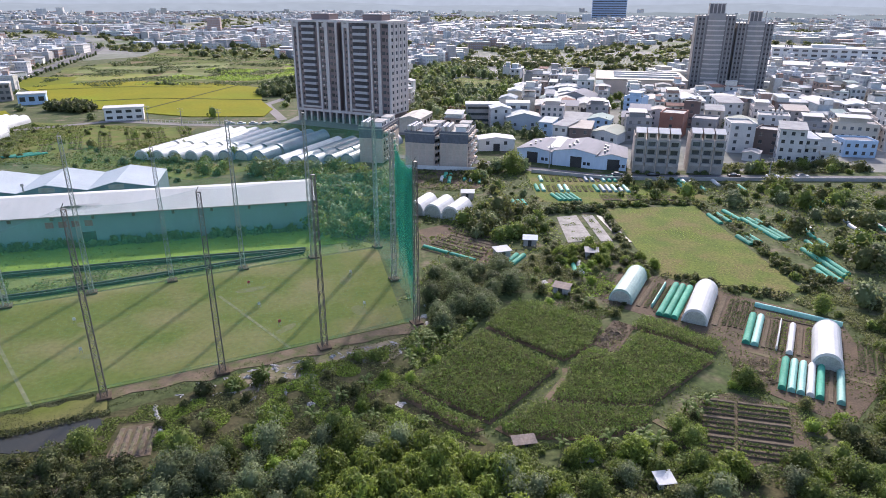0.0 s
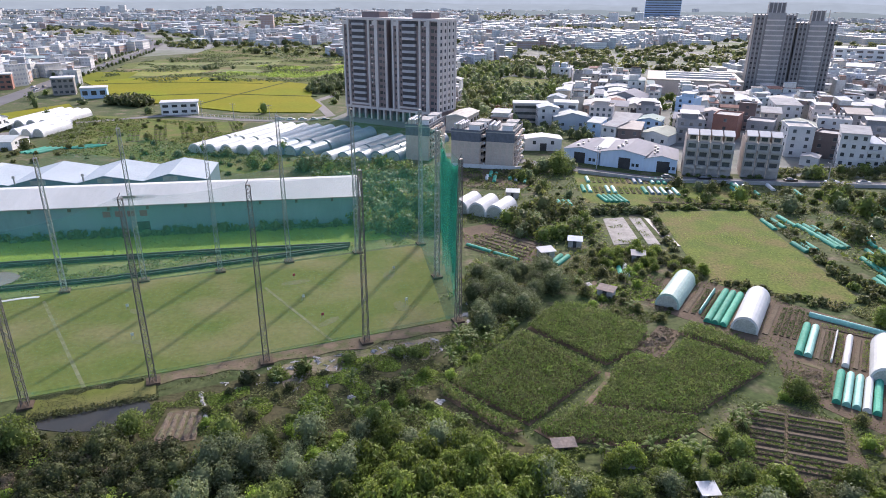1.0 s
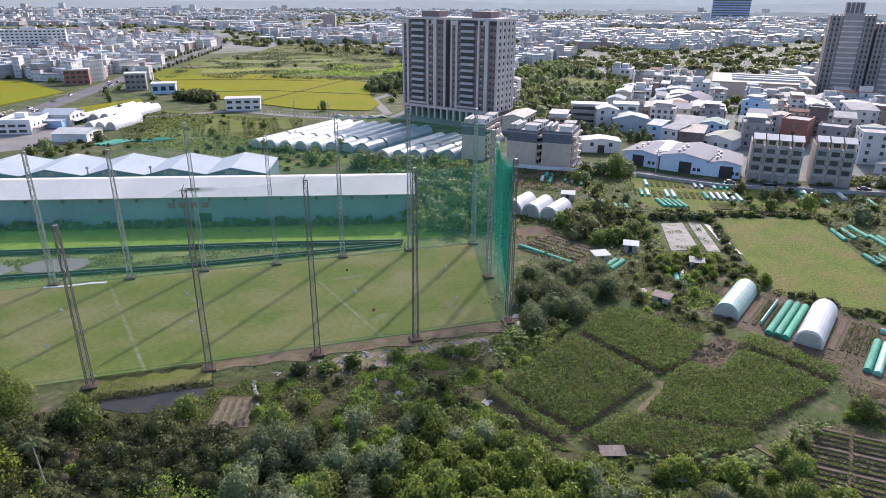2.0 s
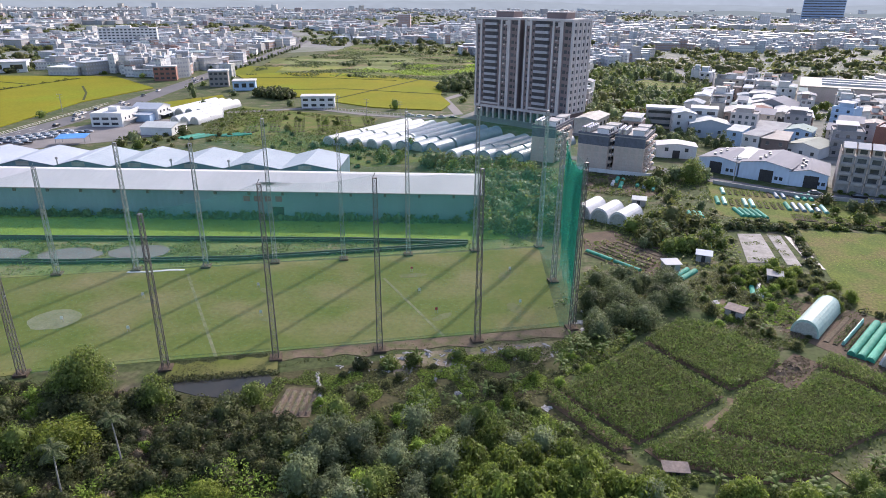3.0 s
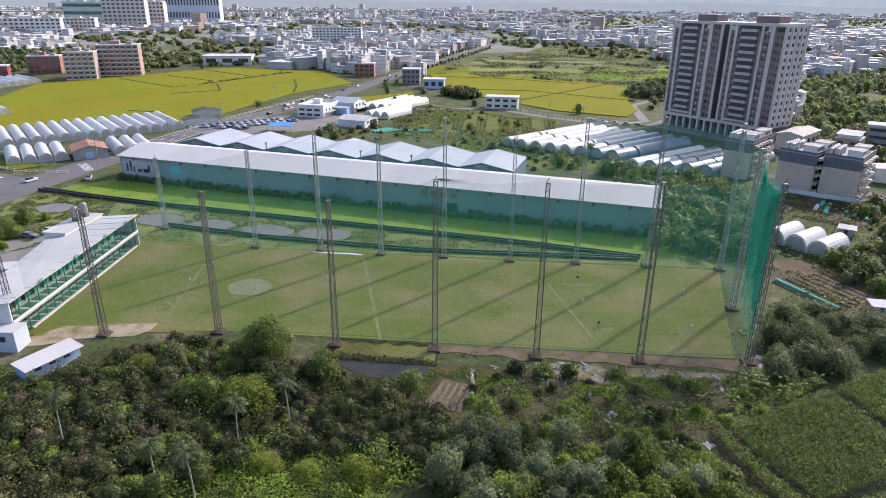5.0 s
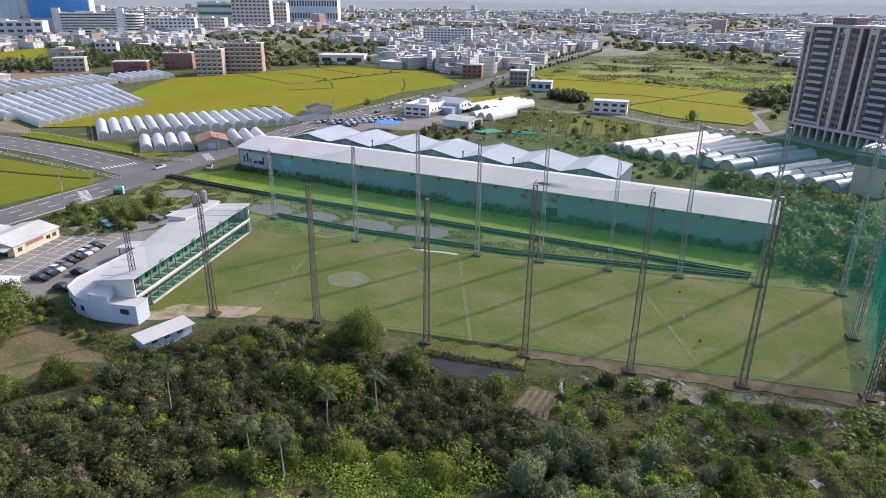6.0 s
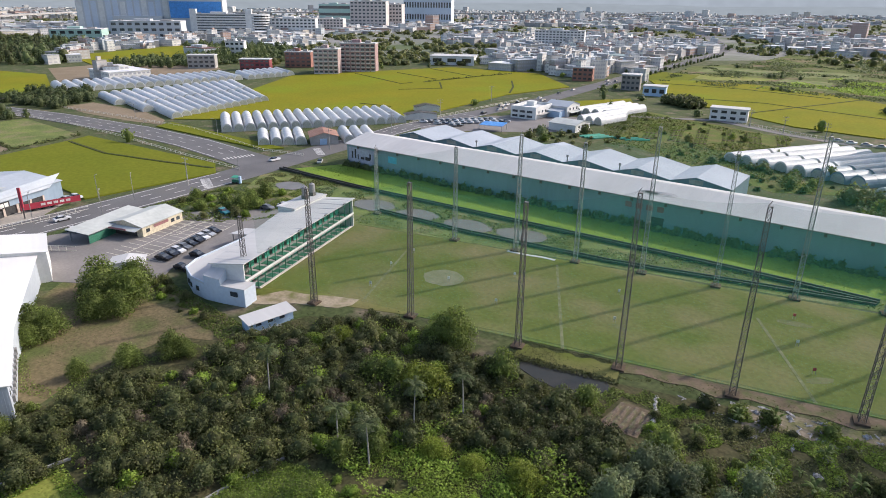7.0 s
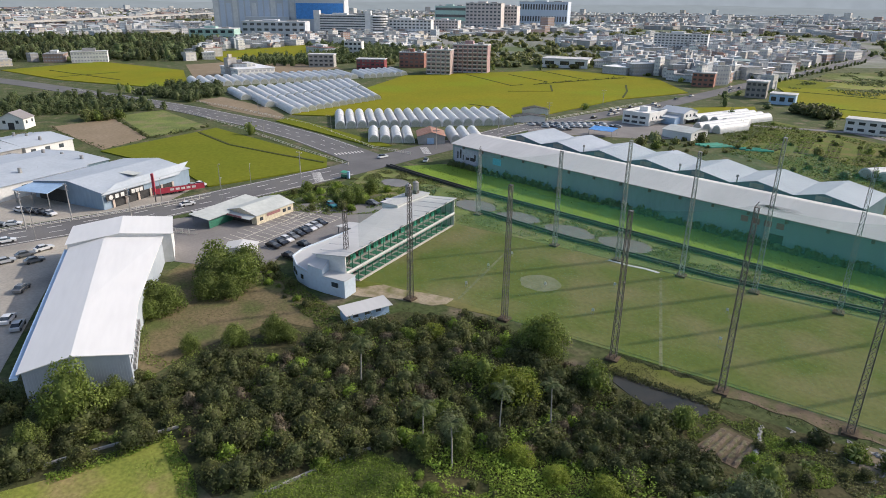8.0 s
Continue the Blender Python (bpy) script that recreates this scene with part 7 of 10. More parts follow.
town_home(116.7, 356.4, -40, 10.2, 10, 11.2, "wall_blue", "concrete", "light blue four-storey house with white sides", "room", 4, 2, True, 1)
town_home(97.6, 291.1, -14, 11.4, 13, 10.4, "home_grey", "roof_white", "grey house row with stepped white roofs", "room", 3, 3, True, 2)
town_home(100.0, 306.0, -20, 10.5, 12, 8.4, "home_beige", "metal_grey", "beige house under a slanted grey metal roof", "shed", 3, 3, tanks=0)
town_home(116.9, 301.4, -31, 10.8, 14, 11.0, "brick", "concrete", "weathered red-brown brick house with a bare flank", "flat", 3, 1, tanks=0)
town_home(137.9, 324.9, -25, 7.9, 8, 13.0, "home_brown", "concrete", "tall dark brown stair-tower house", "flat", 4, 1, tanks=1)
town_home(132.6, 301.1, -30, 11.2, 12, 8.4, "home_grey", "concrete", "dark grey box-shaped house with a flat roof", "flat", 2, 2, tanks=0)
town_home(134.8, 266.3, -14, 10.0, 13, 12.0, "home_white", "concrete", "tall white house with a blue-tinted flank", "flat", 4, 2, tanks=0)
town_home(134.0, 251.5, -35, 6.2, 7, 3.4, "home_white", "roof_white", "small white gabled shed below the houses", "gable", 1, 1, tanks=0, name="shed")
town_home(145.6, 266.1, -40, 10.4, 11, 9.8, "home_brown", "concrete", "dark brown tiled house with shuttered windows", "flat", 3, 2, tanks=0)
town_home(146.8, 249.2, -25, 9.7, 12, 13.2, "home_white", "roof_white", "tall white house with dark arched windows", "shed", 4, 3, tanks=0)
town_home(156.8, 248.0, -6, 6.3, 10, 9.2, "home_white", "metal_bluegrey", "white villa with open balconies", "shed", 3, 2, True, 0)
town_home(164.0, 248.9, -12, 7.9, 10, 7.0, "home_white", "concrete", "low white villa with a canopied roof terrace", "room", 2, 2, True, 0)
town_home(179.9, 256.7, -11, 12.8, 11, 6.4, "wall_blue", "metal_grey", "light blue two-storey shop with a dark front", "flat", 2, 4, tanks=0)
town_home(174.3, 281.9, -24, 12.0, 12, 10.0, "home_grey", "concrete", "grey four-storey row with open balconies", "room", 4, 3, True, 3)
town_home(186.5, 276.8, -24, 18.0, 12, 10.4, "home_beige", "concrete", "long beige row of flats with rooftop tanks", "room", 3, 6, False, 4)
town_home(204.0, 266.0, -20, 15.0, 12, 9.0, "home_pink", "concrete", "pinkish row house with a flat roof", "room", 3, 4, False, 2)
town_home(167.6, 306.2, -25, 14.0, 12, 9.0, "home_white", "concrete", "white house with three dark windows and roof tanks", "flat", 3, 3, False, 3)
town_home(147.9, 298.1, -24, 13.9, 16, 7.2, "home_grey", "roof_olive", "hall with a broad pale green-grey roof", "gable", 2, 3, tanks=0, name="workshop")
town_home(163.1, 340.0, -12, 12.6, 18, 10.4, "home_white", "roof_white", "white house with a broad bright metal roof", "shed", 3, 3, tanks=0)
town_home(176.0, 328.0, -20, 10.0, 12, 9.6, "home_pink", "concrete", "pinkish house with a rooftop room", "room", 3, 3, True, 2)
town_home(190.0, 322.0, -20, 11.0, 13, 9.0, "home_grey", "roof_brown", "white house with a bright lean-to roof", "shed", 3, 3, tanks=0)
town_home(150.0, 326.0, -22, 9.0, 12, 8.6, "home_beige", "roof_white", "beige house with a pale metal roof", "shed", 3, 2, tanks=0)
town_home(206.0, 296.0, -22, 12.0, 12, 9.6, "home_pink", "concrete", "white house with shaded balconies", "room", 3, 3, True, 2)
town_home(222.0, 286.0, -22, 12.0, 12, 8.6, "home_beige", "roof_white", "beige house with a pale slanted roof", "shed", 3, 3, tanks=0)
town_home(110.0, 325.0, -20, 10.0, 13, 9.0, "home_beige", "metal_grey", "pale pink house with a bright metal roof", "shed", 3, 3, tanks=0)
town_home(122.0, 330.0, -22, 9.5, 12, 8.0, "home_white", "roof_brown", "white house under a dull brown roof", "gable", 3, 2, tanks=0)
town_home(92.0, 342.0, -20, 11.0, 13, 8.6, "home_grey", "roof_white", "white house with a bright flat roof", "room", 3, 3, tanks=1)
town_home(78.0, 346.0, -16, 10.0, 12, 8.0, "home_beige", "metal_grey", "beige house with a grey metal roof", "shed", 3, 2, tanks=0)
plain_shed(88.0, 398.0, -30, 22, 20, 6.0, 9.6, M["home_grey"], M["metal_grey"], "grey gabled hall with a steep ridged roof", "hall", "hall", 1, 3)

M["town_ground"] = mat("town_ground", (0.24, 0.235, 0.22), (0.17, 0.175, 0.15), 0.95, scale=0.012, fine=0.15, space="World", grain=0.25, c3=(0.10, 0.13, 0.06), c3_at=0.55, c3_scale=0.006, spec=0.1)
patch("town_ground", [(-480, 500), (-300, 800), (-90, 720), (20, 560), (130, 440), (60, 300), (84, 236), (330, 222), (1500, 200), (4300, 1000), (4300, 4600), (-4300, 4600), (-4500, -200), (-1500, -200), (-1150, 300), (-760, 460), (-560, 470)], M["town_ground"], 0.02, "pale paved and weedy ground of the town", category="ground")

# beyond: a sea of roofs out to the hills
walls, roofs = B(), B()
rnd = random.Random(23)
for k in range(22000):
    az, r = radians(rnd.uniform(-44, 100)), 550 + 3400 * rnd.random() ** 1.3
    x, y = -r * math.sin(az), r * math.cos(az)
    if is_open(x, y) or noise.noise(Vector((x / 340, y / 340, 3))) > 0.07:
        continue
    s = 1 + r / 3600
    w, d = rnd.uniform(3.6, 8.5) * s, rnd.uniform(5, 11) * s
    h = rnd.choice((4, 6, 7, 9, 10, 13)) * rnd.uniform(0.8, 1.2)
    if rnd.random() < (0.16 if r < 1200 else 0.3):
        w, d, h = w * rnd.uniform(2.2, 4.5), d * rnd.uniform(1.6, 3.0), rnd.uniform(5, 10)
    if rnd.random() < 0.006 and r > 1300:
        w, d, h = 24, 20, rnd.uniform(18, 34)
    t = radians(rnd.choice((-14, 24, 10)) + rnd.uniform(-5, 5))
    c, sn = math.cos(t), math.sin(t)
    q = [(x + c * a - sn * b, y + sn * a + c * b) for a, b in ((-w / 2, -d / 2), (w / 2, -d / 2), (w / 2, d / 2), (-w / 2, d / 2))]
    n = len(walls.v)
    walls.add([(a, b, 0) for a, b in q] + [(a, b, h) for a, b in q], [(0, 1, 5, 4), (1, 2, 6, 5), (2, 3, 7, 6), (3, 0, 4, 7)])
    if rnd.random() < 0.6 and r < 1100:
        u = rnd.uniform(-0.2, 0.2)
        cx, cy = x + (q[1][0] - q[0][0]) * u, y + (q[1][1] - q[0][1]) * u
        small = [(cx + (a - x) * 0.42, cy + (b - y) * 0.36) for a, b in q]
        walls.add([(a, b, h) for a, b in small] + [(a, b, h + 2.8) for a, b in small], [(0, 1, 5, 4), (1, 2, 6, 5), (2, 3, 7, 6), (3, 0, 4, 7)])
        roofs.prism(small, h + 2.8, h + 3.0)
    roofs.add([((a - x) * 1.03 + x, (b - y) * 1.03 + y, h + 0.3) for a, b in q] + [((a - x) * 1.03 + x, (b - y) * 1.03 + y, h - 0.1) for a, b in q], [(0, 1, 2, 3), (4, 5, 1, 0), (5, 6, 2, 1), (6, 7, 3, 2), (7, 4, 0, 3)])
thing("far_houses", "sea of low grey and white houses reaching the hills", "houses", b=walls, material=M["far_wall"], kind="stuff")
thing("far_roofs", "pale flat roofs of the far houses", "roofs", b=roofs, material=M["far_roof"], kind="stuff")


# larger far buildings
def block(x, y, turn, w, d, h, wall, label, bands=0, roof=None, cols=0, name="office_building"):
    """A larger building with a parapet, rooftop rooms and rows of windows."""
    ob = thing(name, label, "building", m=flat(x, y, 0, turn))
    part("wall", B().box(-w / 2, 0, 0, w / 2, d, h), wall, ob)
    part("roof", B().box(-w / 2 - 0.4, -0.4, h, w / 2 + 0.4, d + 0.4, h + 0.8), roof or M["concrete"], ob)
    if h > 11:
        part("roof_room", B().box(-w * 0.2, d * 0.3, h + 0.8, w * 0.05, d * 0.7, h + 3.4), wall, ob)
        part("plant_room", B().box(w * 0.2, d * 0.2, h + 0.8, w * 0.36, d * 0.5, h + 2.6), M["concrete"], ob)
        for k in range(4):
            part("water_tank", B().tube((-w * 0.4 + k * 2.0, d * 0.3, h + 0.8), (-w * 0.4 + k * 2.0, d * 0.3, h + 2.6), 0.8, n=8), M["steel_grey"], ob)
    far, panes = math.hypot(x, y) > 620, B()
    for k in range(bands):
        z = (k + 0.35) * h / bands
        if cols:
            for c in range(cols):
                a = -w / 2 + (c + 0.2) * w / cols
                if far:
                    panes.box(a, -0.1, z, a + 0.6 * w / cols, 0.02, z + 0.45 * h / bands)
                else:
                    part("window", B().box(a, -0.1, z, a + 0.6 * w / cols, 0.02, z + 0.45 * h / bands), M["glass"], ob)
        else:
            part("window_band", B().box(-w / 2 + 1, -0.15, z, w / 2 - 1, 0.02, z + 0.4 * h / bands), M["glass"], ob)
    if panes.v:
        tagged(part("glazing", panes, M["glass"], ob, "rows of small dark windows"), kind="stuff")
    return ob


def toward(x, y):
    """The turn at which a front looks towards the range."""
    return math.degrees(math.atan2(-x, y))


for x, y, w, d, h, wall, label, bands, cols in (
        (-1264, 386, 155, 60, 64, "wall_grey", "large pale grey factory hall", 0, 0),
        (-1072, 355, 103, 40, 25, "wall_grey", "grey factory block with small windows", 3, 9),
        (-1180, 480, 92, 40, 62, "wall_grey", "grey block partly wrapped in blue building sheet", 0, 0),
        (-1120, 500, 108, 26, 34, "wall_white", "white block with long open parking decks", 8, 0),
        (-1059, 598, 84, 26, 27, "wall_white", "white stepped block of flats", 5, 12),
        (-1080, 690, 50, 30, 25, "stone_pale", "pale block of flats", 5, 8),
        (-1166, 840, 76, 40, 56, "stone_pale", "grey-pink office block with dark windows", 8, 9),
        (-1180, 915, 42, 40, 50, "stone_pale", "tall grey office block with dark windows", 7, 6),
        (-1395, 1201, 130, 60, 60, "wall_bluewhite", "pale blue-white hall with a row of small windows", 2, 18),
        (-1427, 927, 78, 40, 48, "green_pale", "pale green factory block with window bands", 3, 0),
        (-484, 304, 21, 16, 20, "brick_white", "brick block of flats with white frames", 6, 5),
        (-484, 337, 31, 16, 23.5, "brick_pink", "red brick block of flats with white frames", 7, 7),
        (-548, 314, 24, 14, 13.5, "brick", "brick block of flats by the fields", 4, 5),
        (-547, 270, 26, 12, 9, "dark_red", "dark red house with a flat roof", 3, 6),
        (-591, 240, 24, 12, 11, "concrete", "grey villa with a stepped roof", 3, 5),
        (-699, 323, 20, 14, 15, "wall_white", "white house beyond the field", 3, 4),
        (-565, 721, 66, 16, 23, "wall_white", "white block of flats with rows of windows", 7, 14),
        (-480, 446, 44, 26, 8, "wall_white", "long white hall with a flat roof", 1, 3),
        (-402, 479, 38, 24, 9.5, "wall_teal", "grey-green open hall with a white roof", 1, 3),
        (-319, 441, 16, 11, 10, "brick", "brown brick house by the road", 3, 4),
        (-261, 420, 13, 11, 10.6, "tile_grey", "dark grey three-storey house by the road", 3, 4),
        (-234, 407, 15, 11, 6, "wall_blue", "blue-grey house with a white roof", 1, 3),
        (-155, 350, 19, 9, 6.2, "wall_white", "white two-storey farm building with a flat roof", 2, 4),
        (-1031, 247, 66, 40, 17, "green_pale", "pale green hall with a white roof among trees", 2, 6),
        (160, 455, 62, 60, 9, "wall_beige", "broad low beige factory hall", 0, 0),
        (36, 338, 18, 9, 9.6, "concrete", "pale three-storey house with open balconies", 3, 0),
        (54, 335, 12, 10, 10.5, "wall_white", "tall white rendered house with few windows", 3, 2),
        (330, 560, 110, 40, 10, "wall_white", "long pale school building", 3, 12),
        (420, 640, 120, 40, 18, "wall_white", "wide pale school building", 4, 14),
        (760, 2620, 130, 60, 120, "wall_haze_blue", "far hazy blue glass tower block", 14, 0)):
    # the far tower's wall blue has the distance haze mixed in
    M.setdefault("wall_haze_blue", mat("wall_haze_blue", (0.25, 0.36, 0.52), (0.22, 0.32, 0.46), 0.5, scale=0.02, fine=0.2, grain=0.05))
    M.setdefault("beige_roof", mat("beige_roof", (0.36, 0.32, 0.26), (0.30, 0.27, 0.22), 0.8, scale=0.1, fine=0.6, grain=0.1))
    M.setdefault("wall_grey", mat("wall_grey", (0.50, 0.52, 0.54), (0.44, 0.46, 0.48), 0.8, scale=0.05, fine=0.5, grain=0.06))
    M.setdefault("wall_bluewhite", mat("wall_bluewhite", (0.52, 0.58, 0.66), (0.46, 0.52, 0.60), 0.7, scale=0.05, fine=0.5, grain=0.06))
    M.setdefault("dark_red", mat("dark_red", (0.24, 0.05, 0.055), (0.19, 0.04, 0.045), 0.7, scale=0.2, fine=1, grain=0.2))
    M.setdefault("brick_white", mat("brick_white", (0.42, 0.32, 0.305), (0.34, 0.26, 0.25), 0.85, scale=0.2, fine=1))
    M.setdefault("brick_pink", mat("brick_pink", (0.36, 0.24, 0.235), (0.29, 0.19, 0.185), 0.85, scale=0.2, fine=1))
    M.setdefault("green_pale", mat("green_pale", (0.36, 0.52, 0.47), (0.30, 0.45, 0.40), 0.8, scale=0.1, fine=1))
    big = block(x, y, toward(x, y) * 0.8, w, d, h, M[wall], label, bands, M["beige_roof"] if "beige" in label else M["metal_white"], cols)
    if "large pale grey" in label:
        for k in range(13):
            part("wall_panel", B().box(-w / 2 + 1 + k * 11.8, -0.5, 2, -w / 2 + 9.6 + k * 11.8, -0.02, h - 3 - 9 * (k % 4 == 2)), M["wall_bluewhite" if k % 3 else "wall_white"], big)
        part("annexe", B().box(-w * 0.1, -16, 0, w * 0.42, -0.6, h * 0.45), M["wall_grey"], big)
        for k in range(4):
            part("cooling_unit", B().box(-w * 0.4 + k * 22, d * 0.2, h + 0.8, -w * 0.4 + k * 22 + 12, d * 0.5, h + 5), M["steel_grey"], big)
    if "blue building sheet" in label:
        part("sheet", B().box(-w / 2 + 2, -0.6, h * 0.42, w / 2 - 2, -0.05, h * 0.86), M["blue_sheet"], big, "bright blue building sheet")
    if "parking decks" in label:
        for k in range(8):
            part("ramp_deck", B().tube((w / 2 + 6, d / 2, k * 4.2 + 2.2), (w / 2 + 6, d / 2, k * 4.2 + 4.4), d / 2 + 5, n=20), M["wall_white"], big, "white round ramp deck")
        part("ramp_core", B().tube((w / 2 + 6, d / 2, 0), (w / 2 + 6, d / 2, 33), d / 2 + 2, n=16), M["shade"], big)
        for a in (-w / 2, w * 0.36):
            part("stair_tower", B().box(a, -1.0, 0, a + 11, 8, h + 8), M["wall_white"], big)
    if "white frames" in label:
        for k in range(bands):
            for c in range(cols):
                a = -w / 2 + (c + 0.1) * w / cols
                part("balcony", B().box(a, -0.9, (k + 0.08) * h / bands, a + 0.8 * w / cols, -0.11, (k + 0.34) * h / bands), M["wall_white"], big, "white balcony front")
    if "beige factory" in label:
        for k in range(3):
            part("roof_light", B().box(-w * 0.3, d * (0.2 + 0.25 * k), h + 0.8, w * 0.45, d * (0.27 + 0.25 * k), h + 2.0), M["metal_white"], big, "long raised roof light")

# film sheds beside the road
for k in range(4):
    tunnel_house(-222 + k * 5.6, 305 + k * 1.0, -3 + k * 0.5, 5.8, 4.0, 43 - k * 2, M["plastic_white"], "white film greenhouse beside the road", group="roadside film houses", hoops=2)
for k in range(3):
    tunnel_house(-204 + k * 5.0, 284 + k * 0.8, -2, 5.1, 4.0, 40 - k * 9, M["plastic_white"], "short white film greenhouse beside the road", group="roadside film houses", hoops=2)


def parapet_house():
    ob = thing("house", "white two-storey house with a walled flat roof", "house", m=flat(-223.5, 270.5, 0, 105))
    w, d, h = 21.0, 15.0, 6.4
    part("wall", B().box(0, 0, 0, w, d, h - 1.0), M["wall_white"], ob)
    for x0, y0, x1, y1 in ((0, 0, w, 0.3), (0, d - 0.3, w, d), (0, 0.3, 0.3, d - 0.3), (w - 0.3, 0.3, w, d - 0.3)):
        part("parapet", B().box(x0, y0, h - 1.0, x1, y1, h + 0.3), M["wall_white"], ob)
    part("roof_room", B().box(w * 0.62, d * 0.5, h - 1.0, w * 0.8, d * 0.8, h + 1.4), M["wall_white"], ob)
    for k in range(4):
        part("window", B().box(3.5 + k * 4.4, -0.05, 3.0, 4.8 + k * 4.4, 0.02, 4.2), M["glass"], ob)
    for k in range(3):
        for z in (0.9, 3.4):
            part("window", B().box(-0.05, 2 + k * 4.4, z, 0.02, 5.2 + k * 4.4, z + 1.2), M["glass"], ob)
    part("canopy", B().box(2, -2.4, 2.5, w - 3, -0.06, 2.65), M["concrete"], ob)


def blue_house():
    ob = thing("house", "white gabled workshop house with light blue windows", "house", m=flat(-219.0, 292.0, 0, 100))
    gabled(ob, 0, 15, 0, 14, 5.6, 7.6, M["wall_white"], M["metal_bluegrey"], 0.5)
    part("side_room", B().box(-6, 1.5, 0, -0.02, 9, 3.6), M["wall_blue"], ob, "light blue lean-to")
    part("lean_roof", slab([(-6.4, 1.0, 3.6), (0, 1.0, 4.3), (0, 9.4, 4.3), (-6.4, 9.4, 3.6)], 0.1), M["metal_bluegrey"], ob)
    for k in range(3):
        part("window", B().box(2.6 + k * 4.0, -0.05, 3.3, 4.2 + k * 4.0, 0.02, 4.6), M["glass"], ob)
    part("porch_roof", slab([(1, -2.5, 2.3), (14.5, -2.5, 2.3), (14.5, -0.04, 2.9), (1, -0.04, 2.9)], 0.1), M["roof_pale"], ob)
    part("doorway", B().box(3, -0.05, 0, 12, 0.02, 2.2), M["shade"], ob, "dark open doorway")


parapet_house()
blue_house()
plain_shed(-187.6, 258.0, 98, 15, 15, 3.6, 5.0, M["wall_white"], M["roof_pale"], "pale shed with a low cream roof", "shed", "shed", 1, 2)
plain_shed(-267, 216, 62, 17, 6, 2.8, 4.0, M["plastic_white"], M["shade"], "low white shed under a dark roof", "shed", "shed", 0, 0)
plain_shed(-283, 236, 62, 14, 6, 3.0, 4.4, M["film_clear"], M["shade"], "low film shed under a black net roof", "shed", "shed", 0, 0)
for k in range(4):
    low_tunnel((-181 + k * 2.4, 252.5), (-177 + k * 2.4, 263.5), 1.8, M["green_film"], "low crop tunnel under green netting behind the sheds")
for k in range(3):
    low_tunnel((-168 + k * 3, 262), (-160 + k * 3, 270), 1.6, M["green_film"], "low crop tunnel under green netting behind the sheds")

# raised road far off
for a, b in (((-1360, -180), (-1450, -20)), ((-1450, -20), (-1760, 200)), ((-1760, 200), (-2300, 560)), ((-2300, 560), (-2050, 1500)), ((-2050, 1500), (-1500, 2300))):
    ob = thing("viaduct", "far grey raised motorway on piers", "bridge", kind="structure")
    part("deck", B().prism(strip([a, b], 26), 13, 16.5), M["concrete"], ob)
    d = Vector(b) - Vector(a)
    for k in range(int(d.length // 45)):
        p = Vector(a) + d.normalized() * (k * 45 + 10)
        part("pier", B().box(p.x - 2, p.y - 2, 0, p.x + 2, p.y + 2, 13), M["concrete"], ob)

# wooded horizon ridges: a plain glowing backdrop, haze put into its emission colour
def ridge(r, low, high, tint, seed, label, start=-60, stop=115):
    m = bpy.data.materials.new("ridge")
    m.use_nodes = True
    N, link = m.node_tree.nodes, m.node_tree.links.new
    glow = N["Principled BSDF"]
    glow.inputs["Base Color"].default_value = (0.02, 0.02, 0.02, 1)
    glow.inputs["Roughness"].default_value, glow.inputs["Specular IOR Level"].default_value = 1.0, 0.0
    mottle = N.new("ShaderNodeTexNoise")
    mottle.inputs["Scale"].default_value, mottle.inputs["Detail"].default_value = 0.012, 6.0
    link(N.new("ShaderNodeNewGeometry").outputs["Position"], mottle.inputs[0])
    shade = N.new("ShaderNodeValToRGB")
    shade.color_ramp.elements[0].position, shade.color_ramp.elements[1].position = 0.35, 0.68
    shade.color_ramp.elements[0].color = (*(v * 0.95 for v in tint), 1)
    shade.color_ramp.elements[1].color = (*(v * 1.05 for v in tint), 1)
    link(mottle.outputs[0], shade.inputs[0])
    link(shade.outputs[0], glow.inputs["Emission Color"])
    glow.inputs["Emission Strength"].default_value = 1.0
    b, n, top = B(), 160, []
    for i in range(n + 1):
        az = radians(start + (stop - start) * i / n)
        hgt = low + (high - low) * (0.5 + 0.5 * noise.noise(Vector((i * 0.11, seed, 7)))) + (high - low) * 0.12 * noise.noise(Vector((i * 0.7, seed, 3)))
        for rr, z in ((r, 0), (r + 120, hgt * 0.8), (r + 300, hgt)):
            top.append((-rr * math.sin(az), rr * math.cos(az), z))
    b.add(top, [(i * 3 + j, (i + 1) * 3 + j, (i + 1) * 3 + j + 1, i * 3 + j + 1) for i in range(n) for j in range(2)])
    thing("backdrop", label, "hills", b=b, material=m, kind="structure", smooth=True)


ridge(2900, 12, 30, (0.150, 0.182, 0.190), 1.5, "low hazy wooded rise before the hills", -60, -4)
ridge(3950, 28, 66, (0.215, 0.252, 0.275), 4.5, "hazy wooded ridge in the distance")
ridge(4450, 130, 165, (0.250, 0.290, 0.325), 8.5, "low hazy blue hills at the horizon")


# ---------- cars, poles, rails ----------
M["tyre"] = mat("tyre", (0.02, 0.02, 0.02), (0.03, 0.03, 0.03), 0.8)
PAINTS = {"white": (0.70, 0.70, 0.70), "silver": (0.42, 0.43, 0.44), "grey": (0.16, 0.165, 0.17), "black": (0.02, 0.02, 0.022), "navy": (0.03, 0.045, 0.08), "teal": (0.05, 0.25, 0.26), "red": (0.35, 0.03, 0.03)}
for k, c in PAINTS.items():
    M["paint_" + k] = mat("paint_" + k, c, tuple(v * 0.9 for v in c), 0.22, 0.1, scale=0.5, fine=2, grain=0.04, spec=0.7)


